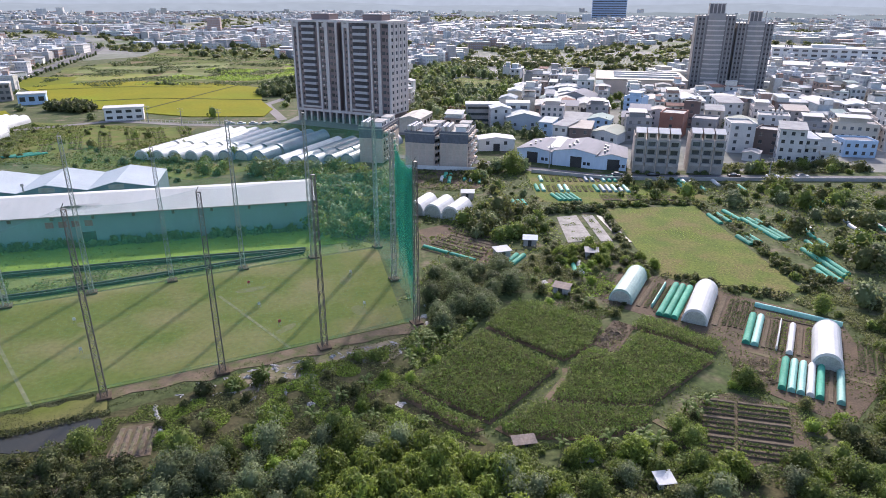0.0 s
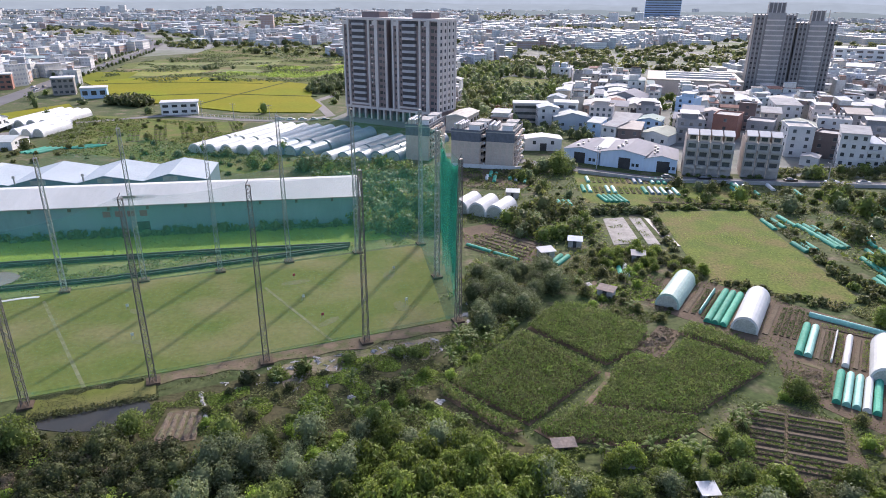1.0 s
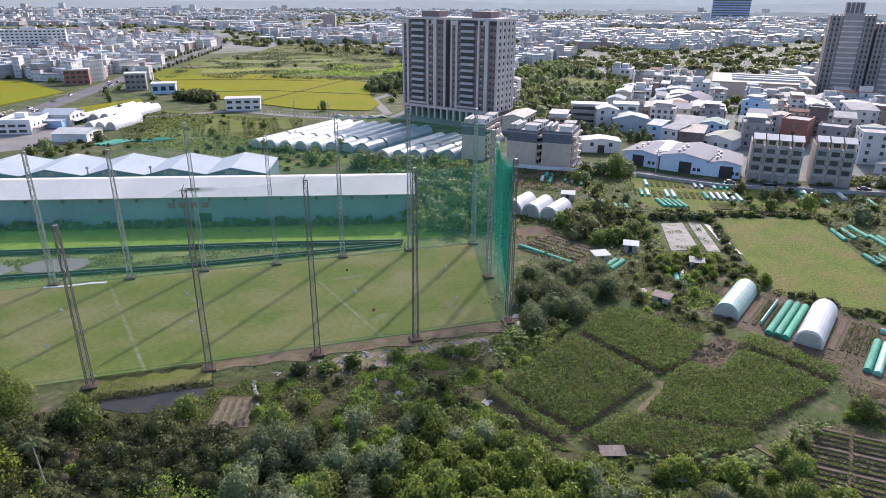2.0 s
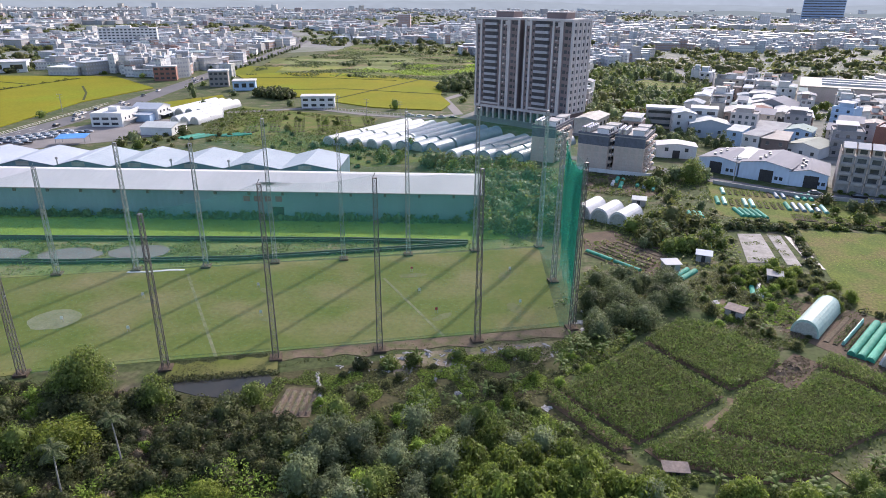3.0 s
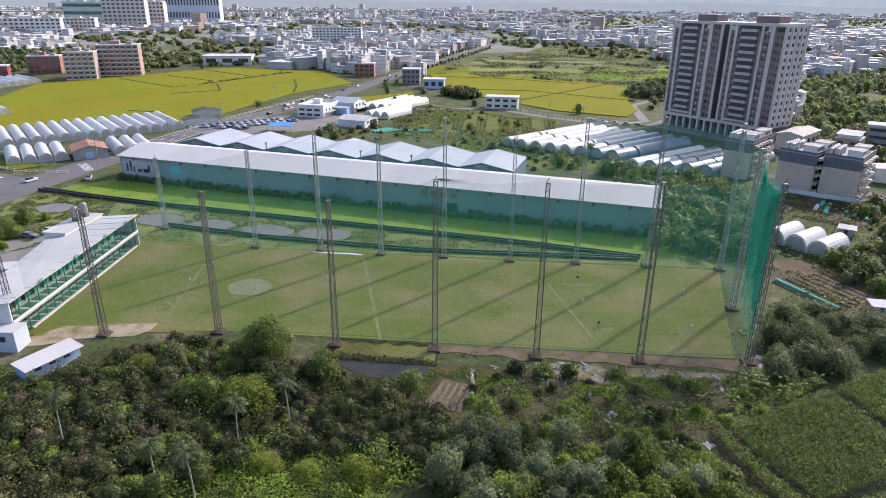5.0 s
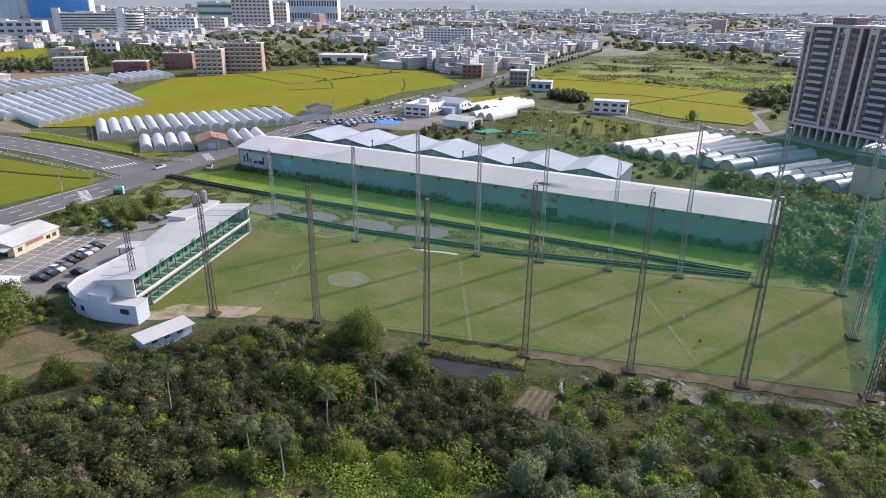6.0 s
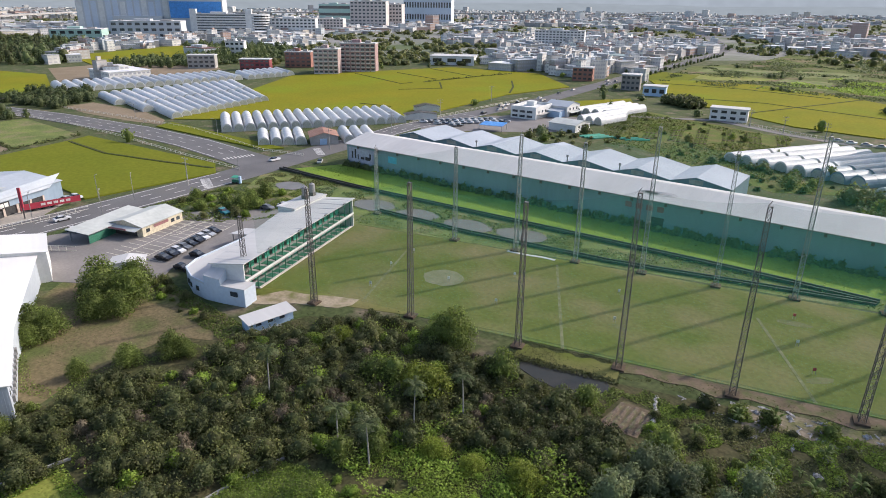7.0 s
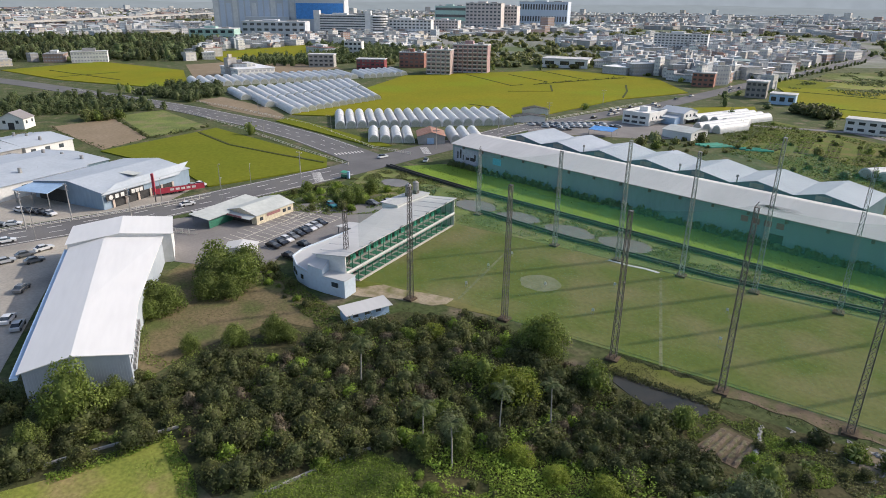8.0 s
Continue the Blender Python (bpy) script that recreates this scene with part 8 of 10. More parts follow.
def car_template(paint):
    ob = thing("car", paint + " parked saloon car with dark windows", "car", "parked cars", flat(0, 0, -90))
    side = [(-2.2, 0.35), (2.2, 0.35), (2.25, 0.75), (1.3, 0.95), (0.75, 1.0), (-1.5, 1.02), (-2.2, 0.9)]
    part("body", B().add([(x, -0.86, z) for x, z in side] + [(x, 0.86, z) for x, z in side], [tuple(range(7)), tuple(range(7, 14))[::-1]] + [(i, i + 7, (i + 1) % 7 + 7, (i + 1) % 7) for i in range(7)]), M["paint_" + paint], ob)
    cab = [(-1.75, 0.98), (1.0, 0.98), (0.35, 1.42), (-1.1, 1.45)]
    part("window_glass", B().add([(x, -0.78 + (0.1 if z > 1 else 0), z) for x, z in cab] + [(x, 0.78 - (0.1 if z > 1 else 0), z) for x, z in cab], [(0, 1, 2, 3), (7, 6, 5, 4)] + [(i, i + 4, (i + 1) % 4 + 4, (i + 1) % 4) for i in range(4)]), M["glass"], ob)
    part("roof", B().box(-1.08, -0.68, 1.44, 0.33, 0.68, 1.5), M["paint_" + paint], ob)
    for x in (-1.4, 1.4):
        for y in (-0.8, 0.8):
            part("wheel", B().tube((x, y - 0.1, 0.33), (x, y + 0.1, 0.33), 0.33, n=10), M["tyre"], ob)
    return ob


def far_car(paint):
    """A car seen small: body, glass and a dark underside."""
    ob = thing("car", paint + " car on the road, seen far off", "car", "cars far off", flat(0, 0, -90))
    part("body", B().box(-2.2, -0.86, 0.3, 2.2, 0.86, 0.95), M["paint_" + paint], ob)
    part("cabin", B().add([(-1.7, -0.8, 0.95), (1.0, -0.8, 0.95), (1.0, 0.8, 0.95), (-1.7, 0.8, 0.95), (-1.1, -0.65, 1.5), (0.4, -0.65, 1.5), (0.4, 0.65, 1.5), (-1.1, 0.65, 1.5)], [(4, 5, 6, 7), (0, 1, 5, 4), (1, 2, 6, 5), (2, 3, 7, 6), (3, 0, 4, 7)]), M["glass"], ob)
    return ob


FAR_CARS = {k: far_car(k) for k in PAINTS}
CARS = {k: car_template(k) for k in PAINTS}
r6 = random.Random(31)


def car(x, y, turn, paint=None, s=1.0):
    copy_thing((FAR_CARS if math.hypot(x, y) > 240 else CARS)[paint or r6.choice(("white", "white", "silver", "grey", "black", "silver", "navy"))], flat(x, y, 0.14, turn) @ Matrix.Diagonal((s, s, s, 1)))


# the row in the car park
for k, paint in enumerate(("black", "black", "white", "grey", "black", "black", "white", "silver", "black")):
    car(-152.6 - k * 1.33, 47.6 + k * 2.15, 24, paint)
car(-177.5, 74, 10, "teal", 1.1)
car(-173, 86, 25, "grey")
car(-171.5, 91, 15, "silver")
for x, y in ((-143.4, 48.6), (-149.0, 54.6)):
    car(x, y, 20, "black")
for x, y, t, paint in ((-219, -7, 30, "white"), (-216.6, -5, 30, "black"), (-214.6, -3.2, 30, "black"), (-213, -1.5, 30, "black"), (-211.2, 0.2, 30, "white"), (-205.7, -9, 80, "white"), (-207.5, -13, 80, "grey"), (-191, -10.5, 92, "white"), (-177.4, -6.6, 100, "grey"), (-175, -10.7, 100, "silver"), (-180, -2.5, 110, "white"), (-172, -4.8, 100, "grey"), (-155, -7.6, 150, "grey"), (-139.7, -10.1, 160, "white"), (-135.5, -8.5, 165, "silver"), (-217.5, 32.0, 30, "black"), (-217.8, 34.6, 30, "black"), (-218.4, 37.2, 30, "black"), (-221, 42.5, 30, "silver"), (-222, 45.2, 30, "white"), (-200.7, 36.5, 98, "white"), (-188.1, 36.5, 30, "white"), (-189.5, 40, 30, "grey"), (-228, 118, 100, "white"), (-214, 130, 140, "white")):
    car(x, y, t, paint)
for k in range(26):
    car(-256 + (k % 12) * 1.6 + (k // 12) * 9.0, 219 + (k % 12) * 3.0 + (k // 12) * 2, 24)
for k in range(30):
    i = r6.choice((8, 8, 9, 10, 11, 12))
    p = Vector(ROAD_MAIN[i]).lerp(Vector(ROAD_MAIN[i + 1]), r6.random())
    car(p.x + r6.choice((-4, 4)), p.y, 104)
for x, y in ((118, 224.5), (132, 223.5), (143, 223), (88, 226), (75, 227), (38, 243.5), (42, 241)):
    car(x, y, -3 if x > 60 else -32)
for k in range(5):
    car(-96 + k * 6, 337 + r6.uniform(-1, 1), 10)
for o in list(CARS.values()) + list(FAR_CARS.values()):
    for c in o.children_recursive + [o]:
        bpy.data.objects.remove(c)

# marks of the car park
M["park_line"] = mat("park_line", (0.68, 0.64, 0.52), (0.50, 0.47, 0.39), 0.85, scale=0.8, fine=4, space="World")
for cx, cy, n, deep in ((-151.5, 46.5, 12, 5.2), (-162, 40.5, 11, 5.0), (-173.5, 60, 10, 5.0), (-157.0, 44.2, 11, 5.0), (-168.0, 56.5, 9, 4.8)):
    for k in range(n + 1):
        p = Vector((cx - k * 1.2, cy + k * 2.14))
        q = p + Vector((-math.cos(radians(24)), -math.sin(radians(24)))) * deep
        patch("bay_line", strip([tuple(p), tuple(q)], 0.14), M["park_line"], 0.13, "worn pale parking bay line", 0.05, "road marking")
    patch("bay_line", strip([(cx, cy), (cx - n * 1.2, cy + n * 2.14)], 0.14), M["park_line"], 0.135, "worn pale parking bay line", 0.05, "road marking")


# pale railings along the roads
def railing(line, label, gap=3.0, h=1.1):
    ob = thing("railing", label, "railing", "railings along the roads")
    post = B().box(-0.09, -0.09, 0, 0.09, 0.09, h).mesh("post", M["rail_white"])
    for a, b in zip(line, line[1:]):
        a, b = Vector(a), Vector(b)
        d = b - a
        for z in (0.35, h - 0.1):
            part("rail", B().beam((*a, z), (*b, z), 0.09, 0.12), M["rail_white"], ob)
        for k in range(int(d.length / gap)):
            p = a + d.normalized() * (k * gap)
            part("post", post, None, ob, m=pose(p.x, p.y, 0))


M["rail_white"] = mat("rail_white", (0.62, 0.59, 0.52), (0.50, 0.48, 0.42), 0.7, scale=1, fine=4)
railing([(-224, 101), (-255, 95.4), (-320, 86), (-367, 76.8), (-430, 55), (-509, 30)], "pale concrete railing along the wide road", 4.0)
railing([(-228, 131), (-247, 123), (-311, 119.5), (-370, 104), (-420, 88)], "pale concrete railing on the far side of the road", 4.0)
railing([(-201, -12), (-203, 20), (-207, 45)], "steel railing along the main road", 2.4, 1.3)
railing([(-181, 20), (-178, 27), (-172, 33)], "grey fence beside the car park", 2.0, 1.6)
railing([(-160, 351), (-118, 339), (-88, 336)], "white railing beside the lane", 2.5, 1.5)
railing([(-259, 212), (-268, 262), (-280, 330)], "pale railing along the straight road", 5.0)


def power_pole(x, y, h, turn, label="grey concrete power pole with cross arms"):
    ob = thing("power_pole", label, "pole", "power poles", flat(x, y, 0, turn))
    part("pole", B().tube((0, 0, 0), (0, 0, h), 0.2, 0.12, 8), M["concrete"], ob)
    for z in (h - 0.6, h - 2.0):
        part("cross_arm", B().beam((-1.5, 0, z), (1.5, 0, z), 0.14), M["steel_grey"], ob)
    for a in (-1.2, 0.0, 1.2):
        part("insulator", B().tube((a, 0, h - 0.55), (a, 0, h - 0.25), 0.09, n=6), M["wall_white"], ob)


for x, y, h, t in ((-189, 19.3, 11, 20), (-203, 5.3, 11, 20), (-200, -6, 11, 20), (-232, 146, 10, 60), (-214, 78, 10, 20), (-246, 190, 10, 60), (-262, 236, 10, 60), (-285, 300, 10, 60), (52, 240, 9, 0), (128, 219, 9, 0), (-140, 343, 9, 0), (-120, 335, 9, 0), (-100, 332, 9, 0)):
    power_pole(x, y, h, t)


def street_lamp(x, y, turn):
    ob = thing("street_lamp", "tall grey street lamp with a curved arm", "street lamp", "street lamps", flat(x, y, 0, turn))
    part("pole", B().tube((0, 0, 0), (0, 0, 7.5), 0.11, 0.08, 8), M["steel_grey"], ob)
    part("arm", B().tube((0, 0, 7.5), (1.8, 0, 8.2), 0.06, 0.05, 6), M["steel_grey"], ob)
    part("lamp_head", B().box(1.6, -0.15, 8.1, 2.5, 0.15, 8.25), M["steel_grey"], ob)


for x, y, t in ((-209.4, 58.9, 160), (-218.1, 50.8, 0), (-205, 30, 160), (-290, 122, -90), (-300, 92, 90), (-360, 108, -90), (-420, 58, 90), (-222, 100, 180), (-190, -4, 160), (-196, 46, 160)):
    street_lamp(x, y, t)


def traffic_kiosk():
    ob = thing("green_cart", "small green covered cart at the crossroads", "cart", m=flat(-207, 92, 0, 30))
    part("body", B().box(-1.2, -0.8, 0.4, 1.2, 0.8, 1.4), M["green_paint"], ob)
    part("cover", slab([(-1.4, -1, 2.2), (1.4, -1, 2.2), (1.4, 1, 2.5), (-1.4, 1, 2.5)], 0.08), M["green_film"], ob)
    for x in (-0.8, 0.8):
        part("wheel", B().tube((x, -0.9, 0.35), (x, 0.9, 0.35), 0.35, n=10), M["tyre"], ob)
    part("box", B().box(1.3, -0.4, 0, 2.0, 0.4, 2.6), M["wall_blue"], ob)


traffic_kiosk()
# blue tarpaulin roof of the car yard
ob = thing("canopy", "bright blue sheet-roofed canopy in the car yard", "canopy", m=flat(-222, 226, 0, 24))
part("roof", slab([(0, 0, 3.0), (12, 0, 3.0), (12, 8, 3.6), (0, 8, 3.6)], 0.1), M["blue_sheet"], ob)
for x in (0.3, 11.7):
    for y in (0.3, 7.7):
        part("post", B().box(x - 0.08, y - 0.08, 0, x + 0.08, y + 0.08, 3.0), M["steel_grey"], ob)
# the pale box cabins beside the white warehouse
for x, y, t in ((-163, 22.5, 70), (-166, 20.5, 70)):
    ob = thing("container", "grey metal storage container with ribbed sides", "container", m=flat(x, y, 0, t))
    part("body", B().box(0, 0, 0, 2.4, 3.2, 2.6), M["metal_bluegrey"], ob)
    part("door", B().box(0.2, -0.05, 0.1, 2.2, 0.0, 2.4), M["steel_grey"], ob)


# ---------- trees and crops ----------
def leaf_mesh(name, centres, normals, size, material, rng, droop=0.0, long=1.0, cores=()):
    """Many small folded leaf sprays: each four corners, two faces; cores: the dense inner masses of the crowns."""
    n = len(centres)
    nrm = normals + rng.normal(0, 0.6, (n, 3))
    nrm[:, 2] += 0.35
    nrm /= np.linalg.norm(nrm, axis=1)[:, None]
    ref = rng.normal(0, 1, (n, 3))
    ref[:, 2] -= droop * 2
    a = np.cross(nrm, ref)
    a /= np.linalg.norm(a, axis=1)[:, None]
    b = np.cross(nrm, a)
    s = size * rng.uniform(0.55, 1.4, (n, 1))
    p = np.empty((n, 4, 3))
    p[:, 0], p[:, 2] = centres - b * s * long, centres + b * s * long
    p[:, 1], p[:, 3] = centres + a * s * 0.6 - nrm * s * 0.22, centres - a * s * 0.6 - nrm * s * 0.22
    idx = np.arange(n * 4).reshape(n, 4)
    tris = np.concatenate([idx[:, [0, 1, 2]], idx[:, [0, 2, 3]]])
    p = p.reshape(-1, 3)
    for verts, faces in cores:
        tris = np.concatenate([tris, faces + len(p)])
        p = np.concatenate([p, verts])
    me = bpy.data.meshes.new(name)
    me.vertices.add(len(p))
    me.vertices.foreach_set("co", p.astype(np.float32).ravel())
    me.loops.add(len(tris) * 3)
    me.loops.foreach_set("vertex_index", tris.astype(np.int32).ravel())
    me.polygons.add(len(tris))
    me.polygons.foreach_set("loop_start", np.arange(0, len(tris) * 3, 3, dtype=np.int32))
    me.polygons.foreach_set("loop_total", np.full(len(tris), 3, dtype=np.int32))
    me.materials.append(material)
    me.update(calc_edges=True)
    return me


def lumpy(height, radius, lumps, rng, low, flatness=0.8):
    """Overlapping lumps of a crown that reach down to low * height."""
    blobs = []
    for k in range(lumps):
        t = k * 2.4 + rng.uniform(-0.5, 0.5)
        f = math.sqrt((k + 0.3) / lumps)
        rr = radius * f * 0.78
        q = radius * rng.uniform(0.26, 0.46)
        top = height * (1 - 0.55 * f * f) * rng.uniform(0.82, 1.05)
        z = max(low * height + q * 0.4, top - q * flatness)
        blobs.append((rr * math.cos(t), rr * math.sin(t), z, q, q, q * flatness))
        if z - q > low * height:
            blobs.append((rr * math.cos(t) * 1.05, rr * math.sin(t) * 1.05, (z + low * height) / 2, q * 0.95, q * 0.95, q))
    return blobs


def crown_points(blobs, n, rng):
    """Points on and just inside the skin of overlapping lumps."""
    arr = np.array(blobs)
    vol = arr[:, 3] * arr[:, 4]
    bl = arr[rng.choice(len(arr), n, p=vol / vol.sum())]
    d = rng.normal(0, 1, (n, 3))
    d[:, 2] += 0.35
    d /= np.linalg.norm(d, axis=1)[:, None]
    r = rng.uniform(0.62, 1.22, (n, 1))
    p = bl[:, :3] + d * bl[:, 3:] * r
    p[:, 2] = np.maximum(p[:, 2], 0.1)
    return p, d


def crown_core(x, y, h, r, rng):
    """The uneven inner mass of a crown: a few jagged rings that close at the top."""
    n = 7
    rings = []
    for z, f in ((0.05, 0.42), (0.40, 0.62), (0.68, 0.42)):
        t = np.arange(n) * math.tau / n + rng.uniform(0, 1)
        rr = r * f * rng.uniform(0.62, 1.05, n)
        rings.append(np.stack([x + rr * np.cos(t), y + rr * np.sin(t), h * (z + rng.uniform(-0.07, 0.07, n))], 1))
    verts = np.concatenate(rings + [np.array([[x, y, h * 0.78]])])
    faces = []
    for k in range(2):
        for i in range(n):
            a, b = k * n + i, k * n + (i + 1) % n
            faces += [(a, b, b + n), (a, b + n, a + n)]
    faces += [(2 * n + i, 2 * n + (i + 1) % n, 3 * n) for i in range(n)]
    return verts, np.array(faces)


def tree(name, seed, height, radius, material, label, leaves=1500, size=0.28, lumps=9, trunk=True, droop=0.0, long=1.0, flatness=0.8, low=0.2, group=""):
    rng = np.random.default_rng(seed)
    blobs = lumpy(height, radius, lumps, rng, low, flatness)
    pts, nrm = crown_points(blobs, leaves, rng)
    core = [crown_core(0, 0, height, radius, rng)]
    if not trunk:
        return thing(name, label, "bush", group, flat(0, 0, -80), leaf_mesh(name, pts, nrm, size, material, rng, droop, long, core))
    ob = thing(name, label, "tree", group, m=flat(0, 0, -80))
    part("crown", leaf_mesh("crown", pts, nrm, size, material, rng, droop, long, core), None, ob)
    if trunk:
        b = B().tube((0, 0, -0.2), (0, 0, height * 0.5), 0.022 * height, 0.012 * height, 6)
        for k in range(1, min(5, len(blobs))):
            x, y, z = blobs[k][:3]
            b.tube((0, 0, height * 0.2), (x * 0.8, y * 0.8, z), 0.011 * height, 0.005 * height, 4)
        part("trunk", b, M["bark"], ob)
    return ob


def palm(seed, height, label="slender palm with a pale ringed trunk"):
    rng = np.random.default_rng(seed)
    ob = thing("palm", label, "palm", m=flat(0, 0, -80))
    b = B()
    for k in range(6):
        z0, z1 = height * k / 6, height * (k + 1) / 6
        b.tube((0.25 * (z0 / height) ** 2, 0, z0), (0.25 * (z1 / height) ** 2, 0, z1), 0.14 - 0.012 * k, 0.128 - 0.012 * k, 8)
    part("trunk", b, M["palm_bark"], ob)
    for k in range(13):
        t, up = k * 2.4, rng.uniform(0.1, 1.1)
        rib = []
        for s in range(7):
            f = s / 6 * 1.75
            rib.append(Vector((0.25 + math.cos(t) * f, math.sin(t) * f, height + up * f - 0.42 * f * f)))
        fb = B()
        for p, q in zip(rib, rib[1:]):
            side = (q - p).cross(Vector((0, 0, 1))).normalized()
            for s in (-1, 1):
                for j in range(2):
                    o = p.lerp(q, j / 2)
                    tip = o + side * s * 0.55 + (q - p) * 0.5 + Vector((0, 0, -0.18))
                    fb.add([o, o + (q - p) * 0.45, tip], [(0, 1, 2)])
            fb.beam(p, q, 0.05)
        part("frond", fb, M["leaf_wood"], ob)
    return ob


def banana(seed):
    rng = np.random.default_rng(seed)
    ob = thing("banana_plant", "clump of banana plants with broad arching leaves", "banana plant", "banana plants", flat(0, 0, -80))
    for c in range(2):
        cx, cy, h = rng.uniform(-0.7, 0.7), rng.uniform(-0.7, 0.7), rng.uniform(1.4, 2.4)
        part("stem", B().tube((cx, cy, 0), (cx, cy, h), 0.14, 0.1, 7), M["leaf_mid"], ob)
        for k in range(4):
            t, up = k * 2.4 + c, rng.uniform(0.6, 1.6)
            fb = B()
            prev = None
            for s in range(5):
                f = s / 4 * 2.0
                p = Vector((cx + math.cos(t) * f, cy + math.sin(t) * f, h + up * f - 0.5 * f * f))
                side = Vector((-math.sin(t), math.cos(t), 0)) * (0.05, 0.28, 0.34, 0.28, 0.03)[s]
                row = [p - side - Vector((0, 0, 0.08)), p, p + side - Vector((0, 0, 0.08))]
                if prev:
                    fb.add(prev + row, [(0, 1, 4, 3), (1, 2, 5, 4)])
                prev = row
            part("leaf", fb, M["leaf_banana"], ob)
    return ob


SCRUBS = [tree("thicket_bush", k, 3.6, 2.5, M["leaf_dark"], "dark dense thicket bush with small leaves", 900, 0.195, 11, False, low=0.05) for k in range(5)]
OLIVES = [tree("olive_bush", 80 + k, 3.3, 2.4, M["leaf_olive"], "olive-green thicket bush with small leaves", 700, 0.195, 11, False, low=0.05) for k in range(3)]
GREYS = [tree("grey_tree", 10 + k, 5.4, 3.0, M["leaf_grey"], "pale grey-green broadleaf tree", 1300, 0.22, 14, low=0.1) for k in range(3)]
MIDS = [tree("broadleaf_tree", 20 + k, 5.6, 3.0, M["leaf_mid"], "mid-green rounded broadleaf tree", 1300, 0.22, 15, low=0.12) for k in range(4)]
BRIGHTS = [tree("bright_bush", 30 + k, 2.6, 2.0, M["leaf_bright"], "bright green leafy bush with dense leaves", 760, 0.185, 9, False, low=0.05) for k in range(3)]
YELLOWS = [tree("bamboo_clump", 40 + k, 5.2, 3.2, M["leaf_yellow"], "feathery yellow-green bamboo clump", 1600, 0.25, 16, droop=1.3, long=1.4, low=0.1) for k in range(3)]
BUSHES = [tree("bush", 50 + k, 1.8, 1.5, M["leaf_mid"] if k % 2 else M["leaf_dark"], "low rounded dark green bush", 540, 0.175, 6, False, low=0.02) for k in range(4)]
TWIGS = [tree("bare_bush", 70 + k, 2.6, 1.9, M["twig"], "half-bare brownish bush with dry twigs", 640, 0.15, 7, False, low=0.1) for k in range(2)]
FAR_MIDS = [tree("broadleaf_tree", 120 + k, 5.0, 3.3, M[("leaf_mid", "leaf_olive", "leaf_grey", "leaf_mid", "leaf_olive")[k]], ("mid-green rounded broadleaf tree", "olive-green spreading broadleaf tree", "grey-green rounded broadleaf tree", "mid-green rounded broadleaf tree", "olive-green spreading broadleaf tree")[k], 310, 0.46, 11, low=0.06) for k in range(5)]
FAR_BUSHES = [tree("bush", 150 + k, 1.9, 1.7, M["leaf_mid"] if k % 2 else M["leaf_olive"], "low rounded green bush among the beds", 140, 0.42, 5, False, low=0.02) for k in range(3)]
DARKS = [tree("hedge_bush", 160 + k, 2.4, 1.9, M["leaf_wood"], "dark green hedge bush", 260, 0.34, 6, False, low=0.02) for k in range(2)]
GOLDS = [tree("yellow_green_tree", 180 + k, 5.8, 3.9, M["leaf_gold"], "rounded yellow-green broadleaf tree over the thicket", 3000, 0.21, 18, low=0.1) for k in range(2)]
BIGS = [tree("spreading_tree", 190 + k, 7.6, 4.6, M["leaf_mid"], "large spreading green broadleaf tree", 3600, 0.235, 20, low=0.06) for k in range(2)]
GROVES = [tree("grove_tree", 200 + k, 6.2, 4.4, M["leaf_grove"], "broad dull green tree with fine leaves", 2600, 0.2, 22, low=0.05) for k in range(2)]
PALMS = [palm(k, 7.5) for k in range(2)]
BANANAS = [banana(k) for k in range(2)]
ALL_KINDS = (SCRUBS, OLIVES, GREYS, MIDS, BRIGHTS, YELLOWS, BUSHES, TWIGS, FAR_MIDS, FAR_BUSHES, DARKS, GOLDS, BIGS, GROVES, PALMS, BANANAS)
rnd = random.Random(77)


def put(kind, x, y, s=1.0, sz=None):
    return copy_thing(rnd.choice(kind), flat(x, y, 0, rnd.uniform(0, 360)) @ Matrix.Diagonal((s, s, sz or s * rnd.uniform(0.85, 1.2), 1)))


def spots(poly, n, gap, avoid=(), seed=1):
    r = random.Random(seed)
    x0, x1 = min(p[0] for p in poly), max(p[0] for p in poly)
    y0, y1 = min(p[1] for p in poly), max(p[1] for p in poly)
    out = []
    for _ in range(n * 25):
        if len(out) >= n:
            break
        x, y = r.uniform(x0, x1), r.uniform(y0, y1)
        if inside(x, y, poly) and not any(inside(x, y, a) for a in avoid) and all((x - a) ** 2 + (y - b) ** 2 >= gap * gap for a, b in out):
            out.append((x, y))
    return out


def fill(poly, n, kinds, lo, hi, gap, avoid=(), seed=1):
    for x, y in spots(poly, n, gap, avoid, seed):
        put(rnd.choice(kinds), x, y, rnd.uniform(lo, hi))


def forest(name, places, label, size=0.9, per=70, height=(4, 8), radius=(2.5, 4.5), material="leaf_mid", seed=0):
    """Many crowns joined: what nobody could count."""
    rng = np.random.default_rng(seed)
    P, N, C, F, count = [], [], [], [], 0
    for x, y in places:
        h, r = rng.uniform(*height), rng.uniform(*radius)
        verts, faces = crown_core(x, y, h, r, rng)
        C.append(verts)
        F.append(faces + count)
        count += len(verts)
        p, d = crown_points(lumpy(h, r, 8, rng, 0.02), per, rng)
        P.append(p + np.array([x, y, 0]))
        N.append(d)
    thing(name, label, "woods", b=leaf_mesh(name, np.concatenate(P), np.concatenate(N), size, M[material], rng, cores=[(np.concatenate(C), np.concatenate(F))]), kind="stuff")


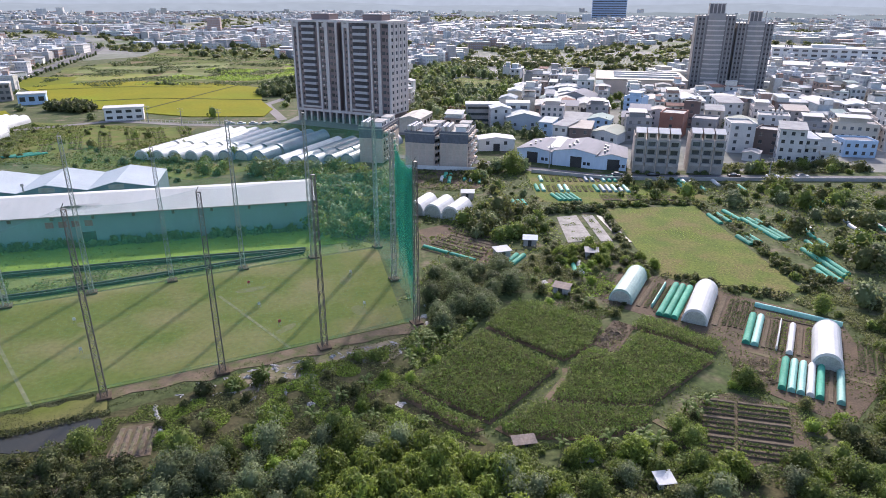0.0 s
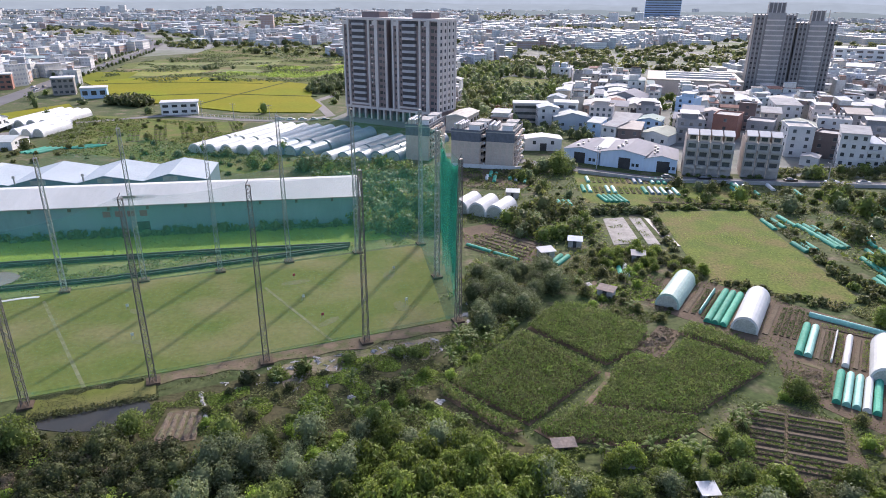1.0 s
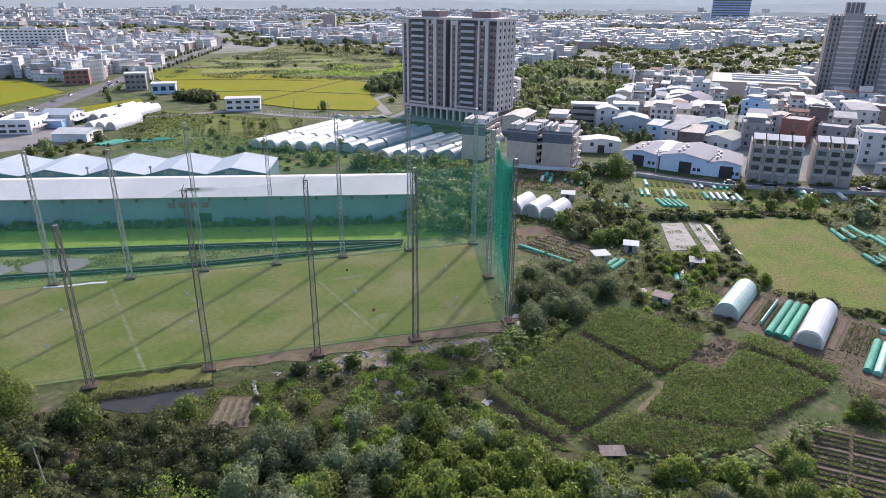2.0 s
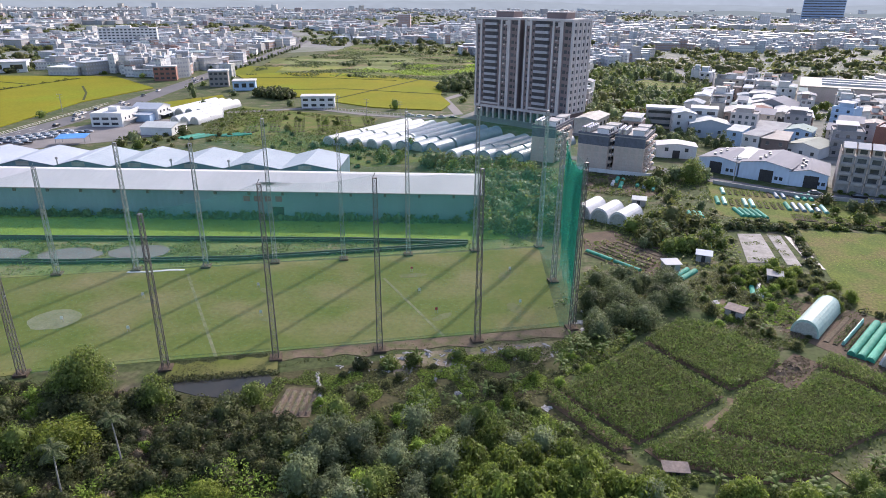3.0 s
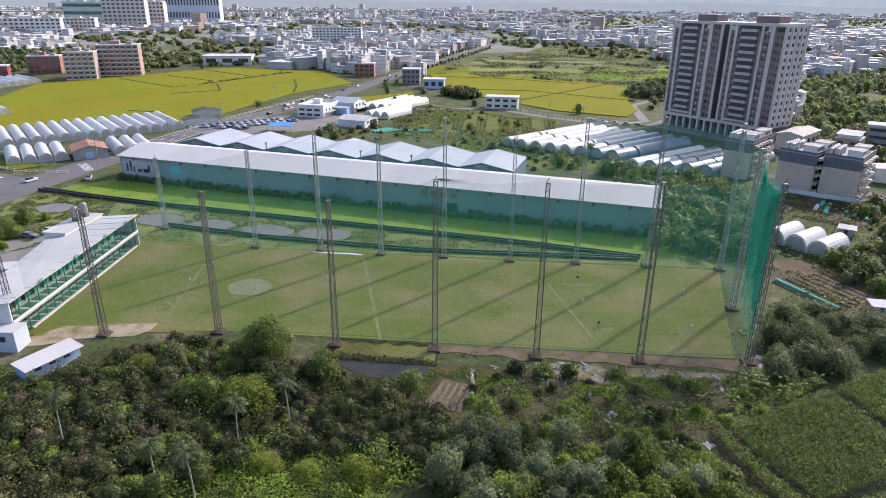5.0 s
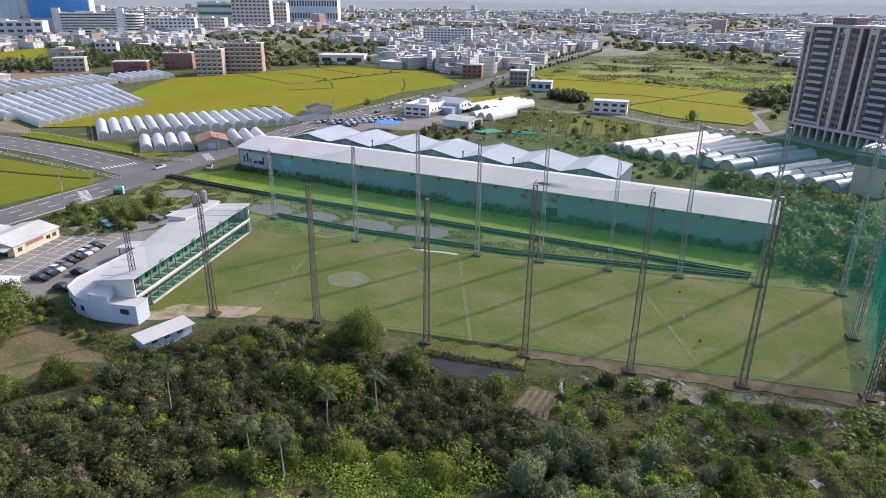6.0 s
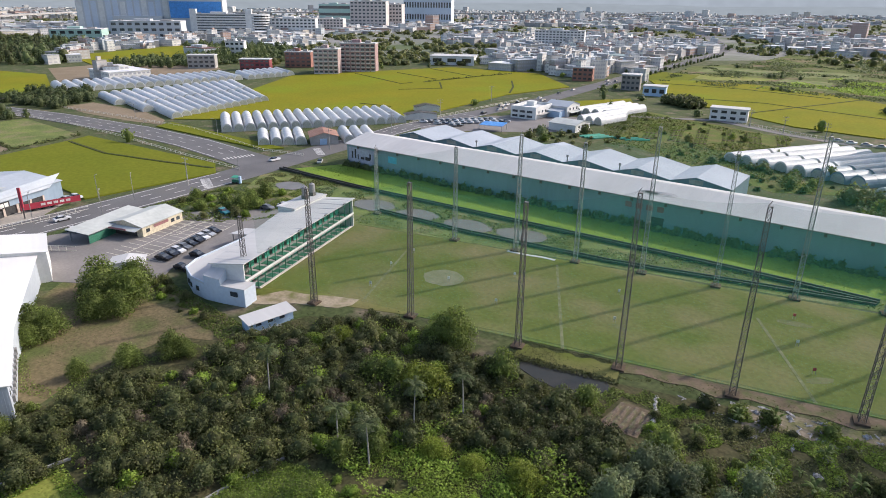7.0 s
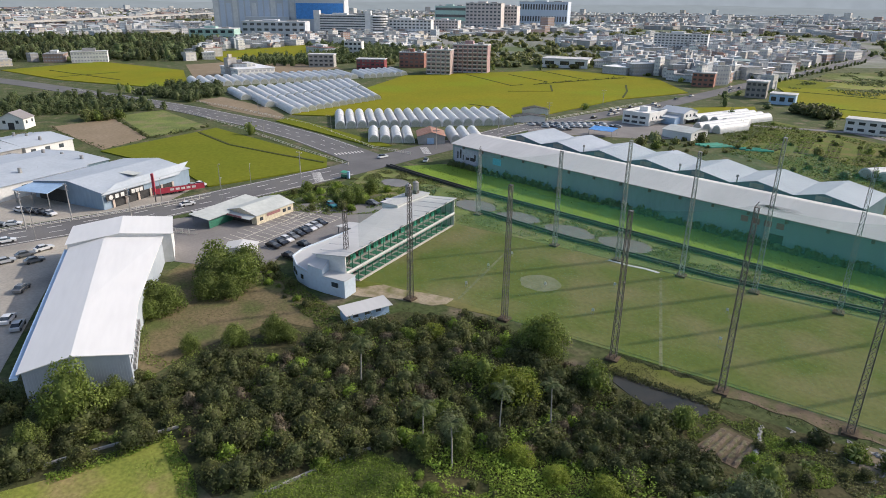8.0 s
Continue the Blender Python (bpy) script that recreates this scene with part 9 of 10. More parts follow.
def cover(poly, n, label, material, size=0.2, tall=0.5, avoid=(), seed=0, patchy=0.12, name="undergrowth", bare=-0.12):
    """Low weeds: leaves scattered over a stretch of ground, thicker in patches."""
    rng = np.random.default_rng(seed)
    x0, x1 = min(p[0] for p in poly), max(p[0] for p in poly)
    y0, y1 = min(p[1] for p in poly), max(p[1] for p in poly)
    P, tries = [], n * (5 if bare > 0 else 2)
    for x, y in zip(rng.uniform(x0, x1, tries), rng.uniform(y0, y1, tries)):
        k = noise.noise(Vector((x * patchy * 2, y * patchy * 2, seed)))
        if k > bare and inside(x, y, poly) and not any(inside(x, y, a) for a in avoid):
            P.append((x, y, rng.uniform(0.03, 1) * tall * (0.35 + 1.3 * max(0, k - bare))))
            if len(P) >= n:
                break
    P = np.array(P)
    thing(name, label, "weeds", b=leaf_mesh(name, P, np.tile((0.0, 0.0, 0.7), (len(P), 1)), size, M[material], rng, 0.0, 1.2), kind="stuff")


PLOT_ROWS = [(46.7, 85.5), (52, 87), (60, 82.0), (57, 72), (46.8, 69), (40, 71.5)]
# the dark thicket
THICKET = [(-97.8, 9.4), (-100.1, 11.8), (-102.3, 17.4), (-102.3, 23.0), (-98.5, 33.2), (-103.5, 42.5), (-102, 55), (-90, 71), (-66, 73), (-60, 70), (-47, 73), (-40, 71), (-36, 66), (-34, 61), (-49, 56), (-60, 47), (-66, 36), (-70, 12), (-77, 13), (-86, 11), (-104, 4)]
fill(THICKET, 360, [SCRUBS, SCRUBS, SCRUBS, SCRUBS, OLIVES, OLIVES, OLIVES, TWIGS, BRIGHTS], 0.45, 1.1, 1.7)
cover(THICKET, 9000, "tangled dark undergrowth of the thicket", "leaf_olive", 0.2, 1.6, seed=3)
cover(THICKET, 6000, "bright green climbers over the thicket", "leaf_bright", 0.16, 3.4, seed=170, patchy=0.07, bare=0.22)
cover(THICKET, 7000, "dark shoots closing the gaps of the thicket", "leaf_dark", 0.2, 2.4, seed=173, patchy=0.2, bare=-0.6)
cover([(-62, 38), (-60, 56), (-48, 62), (-34, 60), (-40, 50), (-54, 38)], 6000, "bright green weeds climbing over bushes", "leaf_bright", 0.18, 2.4, seed=470, patchy=0.09)
fill([(-62, 62), (-50, 72), (-40, 70), (-36, 61), (-48, 57), (-57, 57)], 55, [SCRUBS, SCRUBS, SCRUBS, TWIGS], 0.5, 0.9, 1.6, (), 370)
CREEP = [(-62, 36), (-60, 47), (-56, 52), (-49, 58), (-38, 58), (-36, 44), (-46, 34), (-56, 30)]
fill(CREEP, 22, [BRIGHTS, BRIGHTS, BUSHES], 0.35, 0.65, 3.0, (), 371)
cover([(-86, 42), (-84, 50), (-76, 51), (-76, 44)], 2500, "dry straw-coloured weeds in a gap of the thicket", "twig", 0.15, 1.8, seed=372, bare=-0.4)
cover(CREEP, 18000, "bright green creeping weeds", "leaf_bright", 0.125, 1.1, seed=171, patchy=0.06, bare=-0.4)
cover(NEAR_B, 13000, "bright green creeping weeds", "leaf_bright", 0.13, 1.0, seed=31, patchy=0.05, bare=-0.3)
cover(NEAR_A, 4000, "short tufts of grass", "leaf_bright", 0.11, 0.12, seed=32)
cover(strip([(-84.7, -6), (-85.3, 4), (-85.9, 9.2), (-77.4, 9.8), (-71, 9.4)], 2.4), 4200, "bright green rim of the meadow", "leaf_bright", 0.17, 0.4, seed=432, patchy=0.02)
cover(MEADOW, 5000, "tufts of rough meadow grass", "leaf_bright", 0.16, 0.10, seed=33, patchy=0.05)
cover(DRY, 6000, "dry tufts of mown grass", "twig", 0.1, 0.08, seed=34, patchy=0.05)
cover(strip([(-150, 19), (-139, 14.5), (-127, 11.0), (-113, 9)], 3.0), 4500, "green weeds along the warehouse wall", "leaf_mid", 0.18, 0.9, seed=236, patchy=0.06)
cover(DRY, 4200, "thin green grass on the dry slope", "leaf_olive", 0.12, 0.12, seed=234, patchy=0.035, bare=0.12)
cover(strip([(-128, 11.5), (-113, 10), (-106, 13), (-108.5, 24), (-104, 38)], 3.4), 4500, "green weeds at the foot of the dry slope", "leaf_mid", 0.16, 0.5, seed=235, patchy=0.08)
cover([(-105, 41), (-106, 47), (-116, 46), (-130, 44.5), (-141, 43), (-150, 32), (-144, 32), (-134, 40), (-118, 40)], 7000, "green weeds and creepers on the slope", "leaf_mid", 0.2, 0.8, seed=334, patchy=0.06)
fill([(-141, 43), (-144, 40), (-130, 38), (-116, 41), (-112, 44), (-128, 43)], 14, [BUSHES, OLIVES, BRIGHTS], 0.4, 0.7, 1.6, (), 335)
cover([rxy(*p) for p in ((-75, -6.6), (-75, 0.4), (-56, 0.4), (-55, -6.8))], 9000, "thick grass on the pond bank", "leaf_dark", 0.09, 0.16, seed=35, patchy=0.06, bare=-0.6)
cover([rxy(*p) for p in ((-75, -7.3), (-75, -5.2), (-56, -5.6), (-55, -7.4))], 3400, "dark reeds at the edge of the pond", "leaf_dark", 0.17, 0.7, seed=135, patchy=0.02)
cover([rxy(*p) for p in ((-55.5, -5.0), (-55.5, -0.4), (-2, 0.0), (2, -1), (-3, -4.8), (-30, -4.6))], 5200, "small weeds on the bare earth bank", "leaf_olive", 0.15, 0.2, seed=136, patchy=0.2)
cover([(-48, 74), (-48, 84), (-44, 87), (-38.4, 86), (-36, 76), (-38.8, 75), (-38.8, 83), (-45.4, 82), (-44.6, 75)], 3000, "weeds round the small vegetable plot", "leaf_mid", 0.17, 0.35, seed=137)
cover([(-52, 58), (-48, 70), (-45, 75), (-36, 77), (-28, 70), (-40, 54)], 8000, "mixed weeds between thicket and garden", "leaf_mid", 0.2, 0.7, [strip(TORN, 1.4)], 144, 0.03)
for x, y, sc in ((-42.3, 54.4, 0.72), (-66.4, 58.5, 1.1), (-70.5, 59.3, 0.75), (-54.5, 49.5, 0.6), (-49.0, 51.5, 0.5), (-90.5, 58.0, 0.6)):
    put(GOLDS, x, y, sc)
cover([(33.3, 104.6), (40.2, 112.4), (43.6, 110.4), (35.8, 100.9)], 2600, "dry grey stalks left on a bare plot", "twig", 0.17, 0.35, seed=190, patchy=0.3)
cover([(53, 89), (57, 97), (63, 97), (61, 89)], 1800, "pile of dry stalks beside the path", "twig", 0.17, 0.5, seed=191, patchy=0.3)
cover([(-205, 92), (-188, 108), (-170, 98), (-160, 96), (-176, 112), (-198, 117), (-211, 111)], 8000, "weeds on the corner by the crossroads", "leaf_olive", 0.24, 0.4, [oval(-192, 104.5, 6.4, 4.9, 15)], 194, 0.1)
SIDE_WILD = [(87, 125), (97, 130), (110, 112), (104, 96), (92, 90), (80, 87), (87, 110), (81, 120)]
cover(SIDE_WILD, 12000, "rank weeds beside the market garden", "leaf_olive", 0.22, 0.7, seed=192, patchy=0.08)
fill(SIDE_WILD, 20, [OLIVES, MIDS, BUSHES, TWIGS], 0.6, 1.0, 2.8, (), 193)
EDGES = ([(-7, 90), (-3, 106), (4, 114), (12, 112), (4, 98), (-1, 92)], [(-16, 77), (-10, 92), (-3, 92), (-5, 86), (7, 75), (2, 71)])
for k, poly in enumerate(EDGES):
    cover(poly, 7000, "rank green weeds at the edge of the crops", "leaf_mid", 0.2, 0.8, list(CROPS.values()), 150 + k, 0.03)
    fill(poly, 12, [BUSHES, BANANAS, BRIGHTS, OLIVES], 0.5, 0.8, 2.2, list(CROPS.values()), 152 + k)
AROUND = [(-6, 86), (2, 76), (12, 70), (40, 68), (44, 76), (40, 80), (62, 98), (60, 104), (45, 118), (42, 124), (24, 124), (10, 112), (-3, 93)]
cover(AROUND, 9000, "green weeds between the crop plots", "leaf_mid", 0.19, 0.32, list(CROPS.values()), 138, 0.03)
cover([(40, 122), (50, 140), (66, 128), (88, 111), (84, 90), (70, 74), (60, 80), (55, 90), (58, 104)], 11000, "small green weeds over the garden soil", "leaf_mid", 0.17, 0.2, (), 139, 0.07)
cover([(46.7, 85.5), (52, 87), (60, 82.0), (57, 72), (46.8, 69), (40, 71.5)], 5000, "small weeds between the vegetable rows", "leaf_olive", 0.15, 0.2, (), 140, 0.1)
fill([(2, 66), (14, 70), (34, 66), (46, 66), (60, 64), (62, 52), (20, 48), (2, 54)], 46, [MIDS, YELLOWS, BRIGHTS, OLIVES, GREYS], 0.55, 0.95, 2.6, (), 141)
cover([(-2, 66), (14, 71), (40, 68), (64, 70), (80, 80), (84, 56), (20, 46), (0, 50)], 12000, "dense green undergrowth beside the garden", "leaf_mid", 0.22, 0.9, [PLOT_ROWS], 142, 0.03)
fill([(62, 70), (66, 77), (80, 86), (94, 92), (98, 84), (80, 66)], 22, [MIDS, YELLOWS, OLIVES, OLIVES], 0.5, 0.9, 2.6, (), 143)
fill([(-75, 40), (-66, 38), (-58, 40), (-60, 52), (-72, 52)], 12, [BRIGHTS, MIDS], 0.5, 0.9, 2.5, (), 36)
fill([(-104, 12), (-86, 9), (-86, -22), (-112, -22)], 60, [SCRUBS, SCRUBS, OLIVES, BUSHES], 0.6, 1.05, 2.1)
cover([(-104, 12), (-86, 9.5), (-86, -22), (-106, -22)], 9000, "dark weeds below the warehouse", "leaf_dark", 0.2, 0.9, seed=4)
FRONT = [(-33, 56), (-36, 66), (-37, 74), (-24, 75), (-10, 79), (2, 74), (-6, 58), (-22, 50)]
fill(FRONT, 44, [GREYS, GREYS, GREYS, BRIGHTS, MIDS], 0.6, 1.0, 2.7, [[(-14, 50), (-14, 72), (20, 72), (20, 50)]])
cover(FRONT, 16000, "mixed green undergrowth", "leaf_mid", 0.2, 0.9, seed=5)
fill([(-14, 62), (-14, 69), (-4, 71.5), (16, 68), (20, 60), (0, 55)], 34, [YELLOWS, YELLOWS, YELLOWS, BRIGHTS], 0.65, 0.95, 2.6)
ROUGH = [(-42, 84), (-30, 91), (-2, 106), (2, 100), (-2, 91), (-6, 86), (10, 75), (-10, 77), (-24, 75), (-36, 75)]
fill(ROUGH, 34, [BUSHES, BRIGHTS, OLIVES, BANANAS], 0.35, 0.75, 2.4, [POND], 7)
cover(ROUGH, 24000, "low bright green weeds and climbers", "leaf_bright", 0.145, 0.6, [POND, strip(TORN, 1.4)], 6, 0.1, bare=0.001)
cover(ROUGH, 15000, "low olive weeds between bare patches", "leaf_olive", 0.17, 0.5, [POND, strip(TORN, 1.4)], 16)
EAST = [(18, 60), (20, 71), (36, 76), (46, 86), (56, 90), (66, 77), (58, 72), (64, 66), (74, 60), (40, 52)]
PLOT = [(46.7, 85.5), (52, 87), (60, 82.0), (57, 72), (46.8, 69), (40, 71.5)]
fill(EAST, 55, [BRIGHTS, MIDS, BUSHES, YELLOWS, OLIVES], 0.45, 0.85, 2.2, [PLOT], 8)
cover(EAST, 16000, "green weeds round the vegetable plot", "leaf_mid", 0.18, 0.5, [PLOT], 7)
fill([(58, 60), (58, 70), (66, 76), (80, 88), (92, 82), (84, 58)], 45, [MIDS, BUSHES, OLIVES, SCRUBS], 0.5, 0.95, 2.4, (), 9)
cover([(58, 60), (58, 70), (66, 76), (80, 88), (96, 100), (100, 80), (84, 58)], 9000, "green weeds beside the market garden", "leaf_olive", 0.2, 0.6, seed=8)
GROVE = [(1.5, 133), (2.0, 117), (3.0, 110), (7.0, 105.5), (13, 113.5), (20.5, 125), (24.5, 132), (22, 142), (13, 143.5), (5, 139)]
fill(GROVE, 18, [GROVES], 0.6, 0.92, 4.0, (), 10)
fill(GROVE, 14, [OLIVES, GREYS], 0.6, 0.9, 3.0, (), 110)
cover(GROVE, 10000, "green weeds under the grove", "leaf_olive", 0.22, 0.7, seed=9)
MIDLAND = [(-6, 118), (4, 130), (14, 142), (30, 148), (40, 158), (40, 182), (58, 190), (90, 192), (100, 130), (110, 110), (170, 150), (180, 212), (120, 214), (70, 222), (40, 234), (10, 232), (-5, 240), (-60, 240), (-40, 185), (-25, 162), (8, 158)]
cover(MIDLAND, 24000, "green weeds and low scrub between the plots", "leaf_mid", 0.36, 0.9, [MEADOW, ALLOT] + BEDS, 10, 0.05)
cover(MIDLAND, 11000, "olive weeds between the plots", "leaf_olive", 0.36, 1.1, [MEADOW, ALLOT] + BEDS, 20, 0.06)
fill([(-25, 162), (-40, 185), (-62, 238), (-22, 238), (-4, 200), (-6, 168)], 70, [FAR_MIDS], 0.9, 1.5, 4.0, (), 11)
fill([(13, 163), (20, 160), (26, 160), (34, 164), (38, 172), (36, 184), (26, 187), (14, 178)], 26, [FAR_MIDS, FAR_MIDS, FAR_BUSHES], 0.65, 1.05, 3.0, BEDS, 12)
fill([(28, 158), (38, 156), (41, 172), (36, 176)], 9, [FAR_BUSHES, FAR_MIDS], 0.6, 0.85, 2.6, BEDS, 212)
fill([(40, 183), (57, 184.5), (60, 190), (42, 189)], 18, [FAR_BUSHES, DARKS], 0.9, 1.2, 1.8, (), 213)
fill([(22, 200), (40, 192), (42, 204), (30, 222), (22, 226)], 12, [FAR_BUSHES, FAR_MIDS], 0.5, 0.8, 4.0, (), 214)
WASTE = [(28, 121.5), (36, 113), (41, 115), (46, 121), (44, 128), (36, 126), (30, 126)]
cover(WASTE, 5200, "rank weeds on waste ground beside the crops", "leaf_mid", 0.19, 0.5, (), 415, 0.08)
cover(WASTE, 1500, "dry stalks on waste ground", "twig", 0.17, 0.4, (), 416, 0.2)
fill(WASTE, 9, [BUSHES, BRIGHTS, OLIVES], 0.35, 0.65, 2.2, (), 417)
GARDEN_EAST = [(21.4, 131.9), (25.5, 143), (40.3, 158.0), (44.0, 141.0), (43.0, 127.0), (30.9, 123.2)]
fill(GARDEN_EAST, 30, [BUSHES, OLIVES, BUSHES, BRIGHTS], 0.4, 0.8, 2.4, BEDS, 420)
cover(GARDEN_EAST, 9000, "rank weeds between the garden huts", "leaf_olive", 0.19, 0.7, BEDS, 421, 0.07, bare=-0.25)
cover([(4.2, 75.3), (11.3, 75.1), (24, 74.6), (38, 74), (38, 68), (22.9, 66), (5.0, 66.2)], 9000, "rank weeds at the foot of the crops", "leaf_mid", 0.18, 0.8, (), 422, 0.08, bare=-0.3)
fill([(16, 74.0), (38, 73.5), (38, 68), (20, 67)], 14, [BUSHES, BANANAS, BRIGHTS], 0.4, 0.75, 2.4, (), 423)
fill([(-11.5, 72.4), (-10.5, 75.0), (-3.0, 75.0), (5.8, 72.4), (16.1, 70.6), (15.7, 67.0), (-10.4, 65.7)], 16, [YELLOWS], 0.6, 0.85, 3.0, (), 424)
fill([(32.0, 147.4), (44.1, 149.4), (56.0, 136.0), (58.0, 140.4), (50.7, 154.9), (35.4, 155.0)], 26, [OLIVES, YELLOWS, OLIVES], 0.5, 0.7, 2.2, (), 425)
cover([(41, 158), (42.5, 180), (53, 181), (51.8, 159.2)], 900, "green weeds over old concrete beds", "leaf_mid", 0.2, 0.4, (), 426, 0.12, bare=0.15)
REEDS = [(34.4, 143), (44, 139.5), (52.6, 133), (55.0, 131.5), (56.0, 138), (51, 147), (45, 153.5), (37.6, 153.7)]
fill(REEDS, 30, [YELLOWS, YELLOWS, OLIVES], 0.42, 0.62, 1.9, (), 13)
cover([(25, 128), (34, 142), (44, 138), (46, 124), (36, 122)], 5200, "bright green weeds over a small plot", "leaf_bright", 0.22, 0.4, (), 413, 0.08)
fill([(25, 130), (34, 142), (42, 138), (40, 128), (30, 124)], 8, [BUSHES, BRIGHTS, BANANAS], 0.5, 0.8, 3.0, (), 414)
fill([(100, 190), (102, 130), (90, 112), (84, 100), (96, 90), (150, 130), (180, 214), (120, 214)], 110, [FAR_MIDS, FAR_BUSHES, FAR_BUSHES], 0.8, 1.3, 3.6, (), 14)
fill([(86, 124), (96, 130), (92, 154), (89, 160)], 14, [FAR_BUSHES], 0.8, 1.0, 2.0, (), 15)
fill([(60, 188), (100, 192), (120, 215), (70, 220)], 34, [FAR_BUSHES, FAR_BUSHES, FAR_MIDS], 0.6, 1.0, 4.0, (), 16)
fill([(112, 230), (165, 229), (176, 233), (170, 240), (118, 240)], 40, [FAR_BUSHES, DARKS, FAR_BUSHES, FAR_MIDS], 0.7, 1.1, 2.4, (), 261)
fill([(82, 229), (112, 228), (112, 231), (84, 232)], 8, [FAR_BUSHES, DARKS], 0.5, 0.8, 2.4, (), 262)
cover([(112, 230), (165, 228.5), (178, 233), (172, 246), (118, 243)], 6000, "rank green weeds and banana leaves beside the lane", "leaf_olive", 0.36, 1.3, seed=263, patchy=0.08)
cover([(-8, 212), (20, 208), (32, 222), (26, 236), (-4, 240)], 5000, "low weeds over the beds below the flats", "leaf_wood", 0.3, 0.35, seed=160, patchy=0.08)
fill([(12, 226), (22, 222), (30, 232), (24, 240), (20, 236)], 9, [FAR_BUSHES, FAR_MIDS], 0.6, 0.9, 2.5, (), 161)
WEEDY = [(-205, 340), (-110, 324), (-62, 240), (-85, 222), (-165, 250), (-200, 300)]
fill(WEEDY, 70, [FAR_BUSHES, FAR_BUSHES, FAR_BUSHES, FAR_MIDS], 0.5, 1.0, 4.5, (), 17)
fill([(-62, 240), (-85, 222), (-110, 230), (-100, 262), (-64, 250)], 16, [FAR_MIDS, FAR_BUSHES], 0.6, 1.0, 4.0, (), 47)
fill([(-205, 240), (-190, 228), (-150, 240), (-170, 256), (-200, 262)], 20, [FAR_BUSHES, FAR_BUSHES, FAR_MIDS], 0.6, 1.1, 3.5, (), 48)
fill([(-240, 288), (-232, 305), (-246, 330), (-254, 310)], 8, [FAR_MIDS, FAR_BUSHES], 0.6, 0.9, 4.0, (), 49)
cover(WEEDY, 16000, "weeds between old vegetable beds", "leaf_mid", 0.4, 0.6, seed=12, patchy=0.012)
for k, (x, y, a, b) in enumerate(POND_SPOTS):
    cover(oval(x, y, a + 1.1, b + 1.1, 15), 900, "weeds round the rim of a pond", "leaf_wood", 0.24, 0.5, [oval(x, y, a, b, 15, seed=k)], 180 + k, 0.3)
VERGE_AVOID = [oval(x, y, a + 0.5, b + 0.5, 15) for x, y, a, b in POND_SPOTS]
cover([rxy(*p) for p in ((-140, 45), (-140, 62), (-20, 50), (6, 50), (6, 44.5))], 16000, "weeds and creepers round the fish ponds", "leaf_mid", 0.24, 0.6, VERGE_AVOID, 13, 0.08)
cover([(-206, 134), (-28.5, 170), (-18, 160), (-40, 154), (-120, 135.5), (-170, 124), (-206, 119)], 9000, "long bright grass beside the shed", "leaf_bright", 0.26, 0.35, seed=14, patchy=0.05)
cover([(-204, 116), (-170, 121.5), (-120, 133.5), (-60, 147.5), (-30, 153), (-60, 139), (-84, 128), (-122, 116), (-150, 109.6)], 18000, "thick green creepers between the ponds and fences", "leaf_mid", 0.28, 0.7, VERGE_AVOID, 43, 0.07)
HEDGED = [[(88.5, 190), (89.5, 172), (88.5, 124), (92, 122), (93.5, 172), (92.5, 192)], [(86, 125), (79, 120.5), (57, 133.5), (59, 136), (79, 124)], [(56.8, 135), (56.5, 152), (59, 188), (56.5, 188), (54.6, 152), (54.6, 136)], [(60, 188.4), (88, 190.6), (88, 193.5), (60, 191.5)]]
for k, poly in enumerate(HEDGED):
    fill(poly, 11, [FAR_BUSHES], 0.6, 1.05, 1.6, (), 60 + k)
    cover(poly, 2600, "dark weedy hedge round the meadow", "leaf_dark", 0.26, 1.0, seed=64 + k, name="hedge")
fill([(-198, 66), (-198, 86), (-184, 100), (-170, 84), (-170, 72), (-177, 66)], 26, [BUSHES, BRIGHTS, MIDS, OLIVES], 0.6, 0.95, 2.4, (), 70)
cover([(-199, 58), (-204, 88), (-184, 106), (-160, 98), (-168, 72), (-180, 62)], 12000, "weeds between the car park and the road", "leaf_mid", 0.26, 0.6, seed=71)
fill([(-388, 24), (-380, 40), (-372, 40), (-376, 20)], 10, [FAR_MIDS], 0.9, 1.3, 3.0, (), 72)
for k, line in enumerate(([(-379, 37.4), (-350, 40.5), (-316, 44)], [(-316, 44), (-300, 24), (-340, 12), (-366, 8)], [(-388, 331), (-390, 392), (-388, 432)], [(-316, 45), (-331, 74)])):
    cover(strip(line, 2.4), 1500, "low dark hedge along a field edge", "leaf_dark", 0.4, 1.6, seed=75 + k, name="hedge")
for x, y, s in ((-136.5, 29.0, 1.15), (-141.8, 31.0, 1.15), (-134.0, 34.0, 1.0), (-140.0, 37.0, 0.9), (-131.0, 26.5, 0.8), (-129.0, 30.5, 0.75), (-130.0, 15.4, 0.92), (-134.0, 16.5, 0.8), (-128.5, 18.0, 0.7), (-126.8, 13.8, 0.55), (-108.2, 25.6, 0.58), (-106.2, 32.4, 0.62), (-104.6, 34.0, 0.5), (-109.6, 17.7, 0.42)):
    put(BIGS, x, y, s)
for x, y, s in ((36.5, 234, 1.9), (31.5, 236, 1.3), (41, 237, 1.2), (24.8, 181, 1.45), (22.5, 184, 1.0), (20, 168, 1.1), (14, 174, 1.1), (33, 170, 0.9), (28, 163, 1.0), (18, 165, 1.0)):
    put(BIGS if s > 1.8 else FAR_MIDS, x, y, s * 0.62 if s > 1.8 else s)
for x, y, s in ((-61.5, 71, 1.0), (-47.5, 75.5, 0.85), (-76, 55, 1.0), (-73, 57, 0.9), (-98.5, 3.6, 0.8), (-96.5, -2.0, 0.8)):
    put(MIDS, x, y, s)
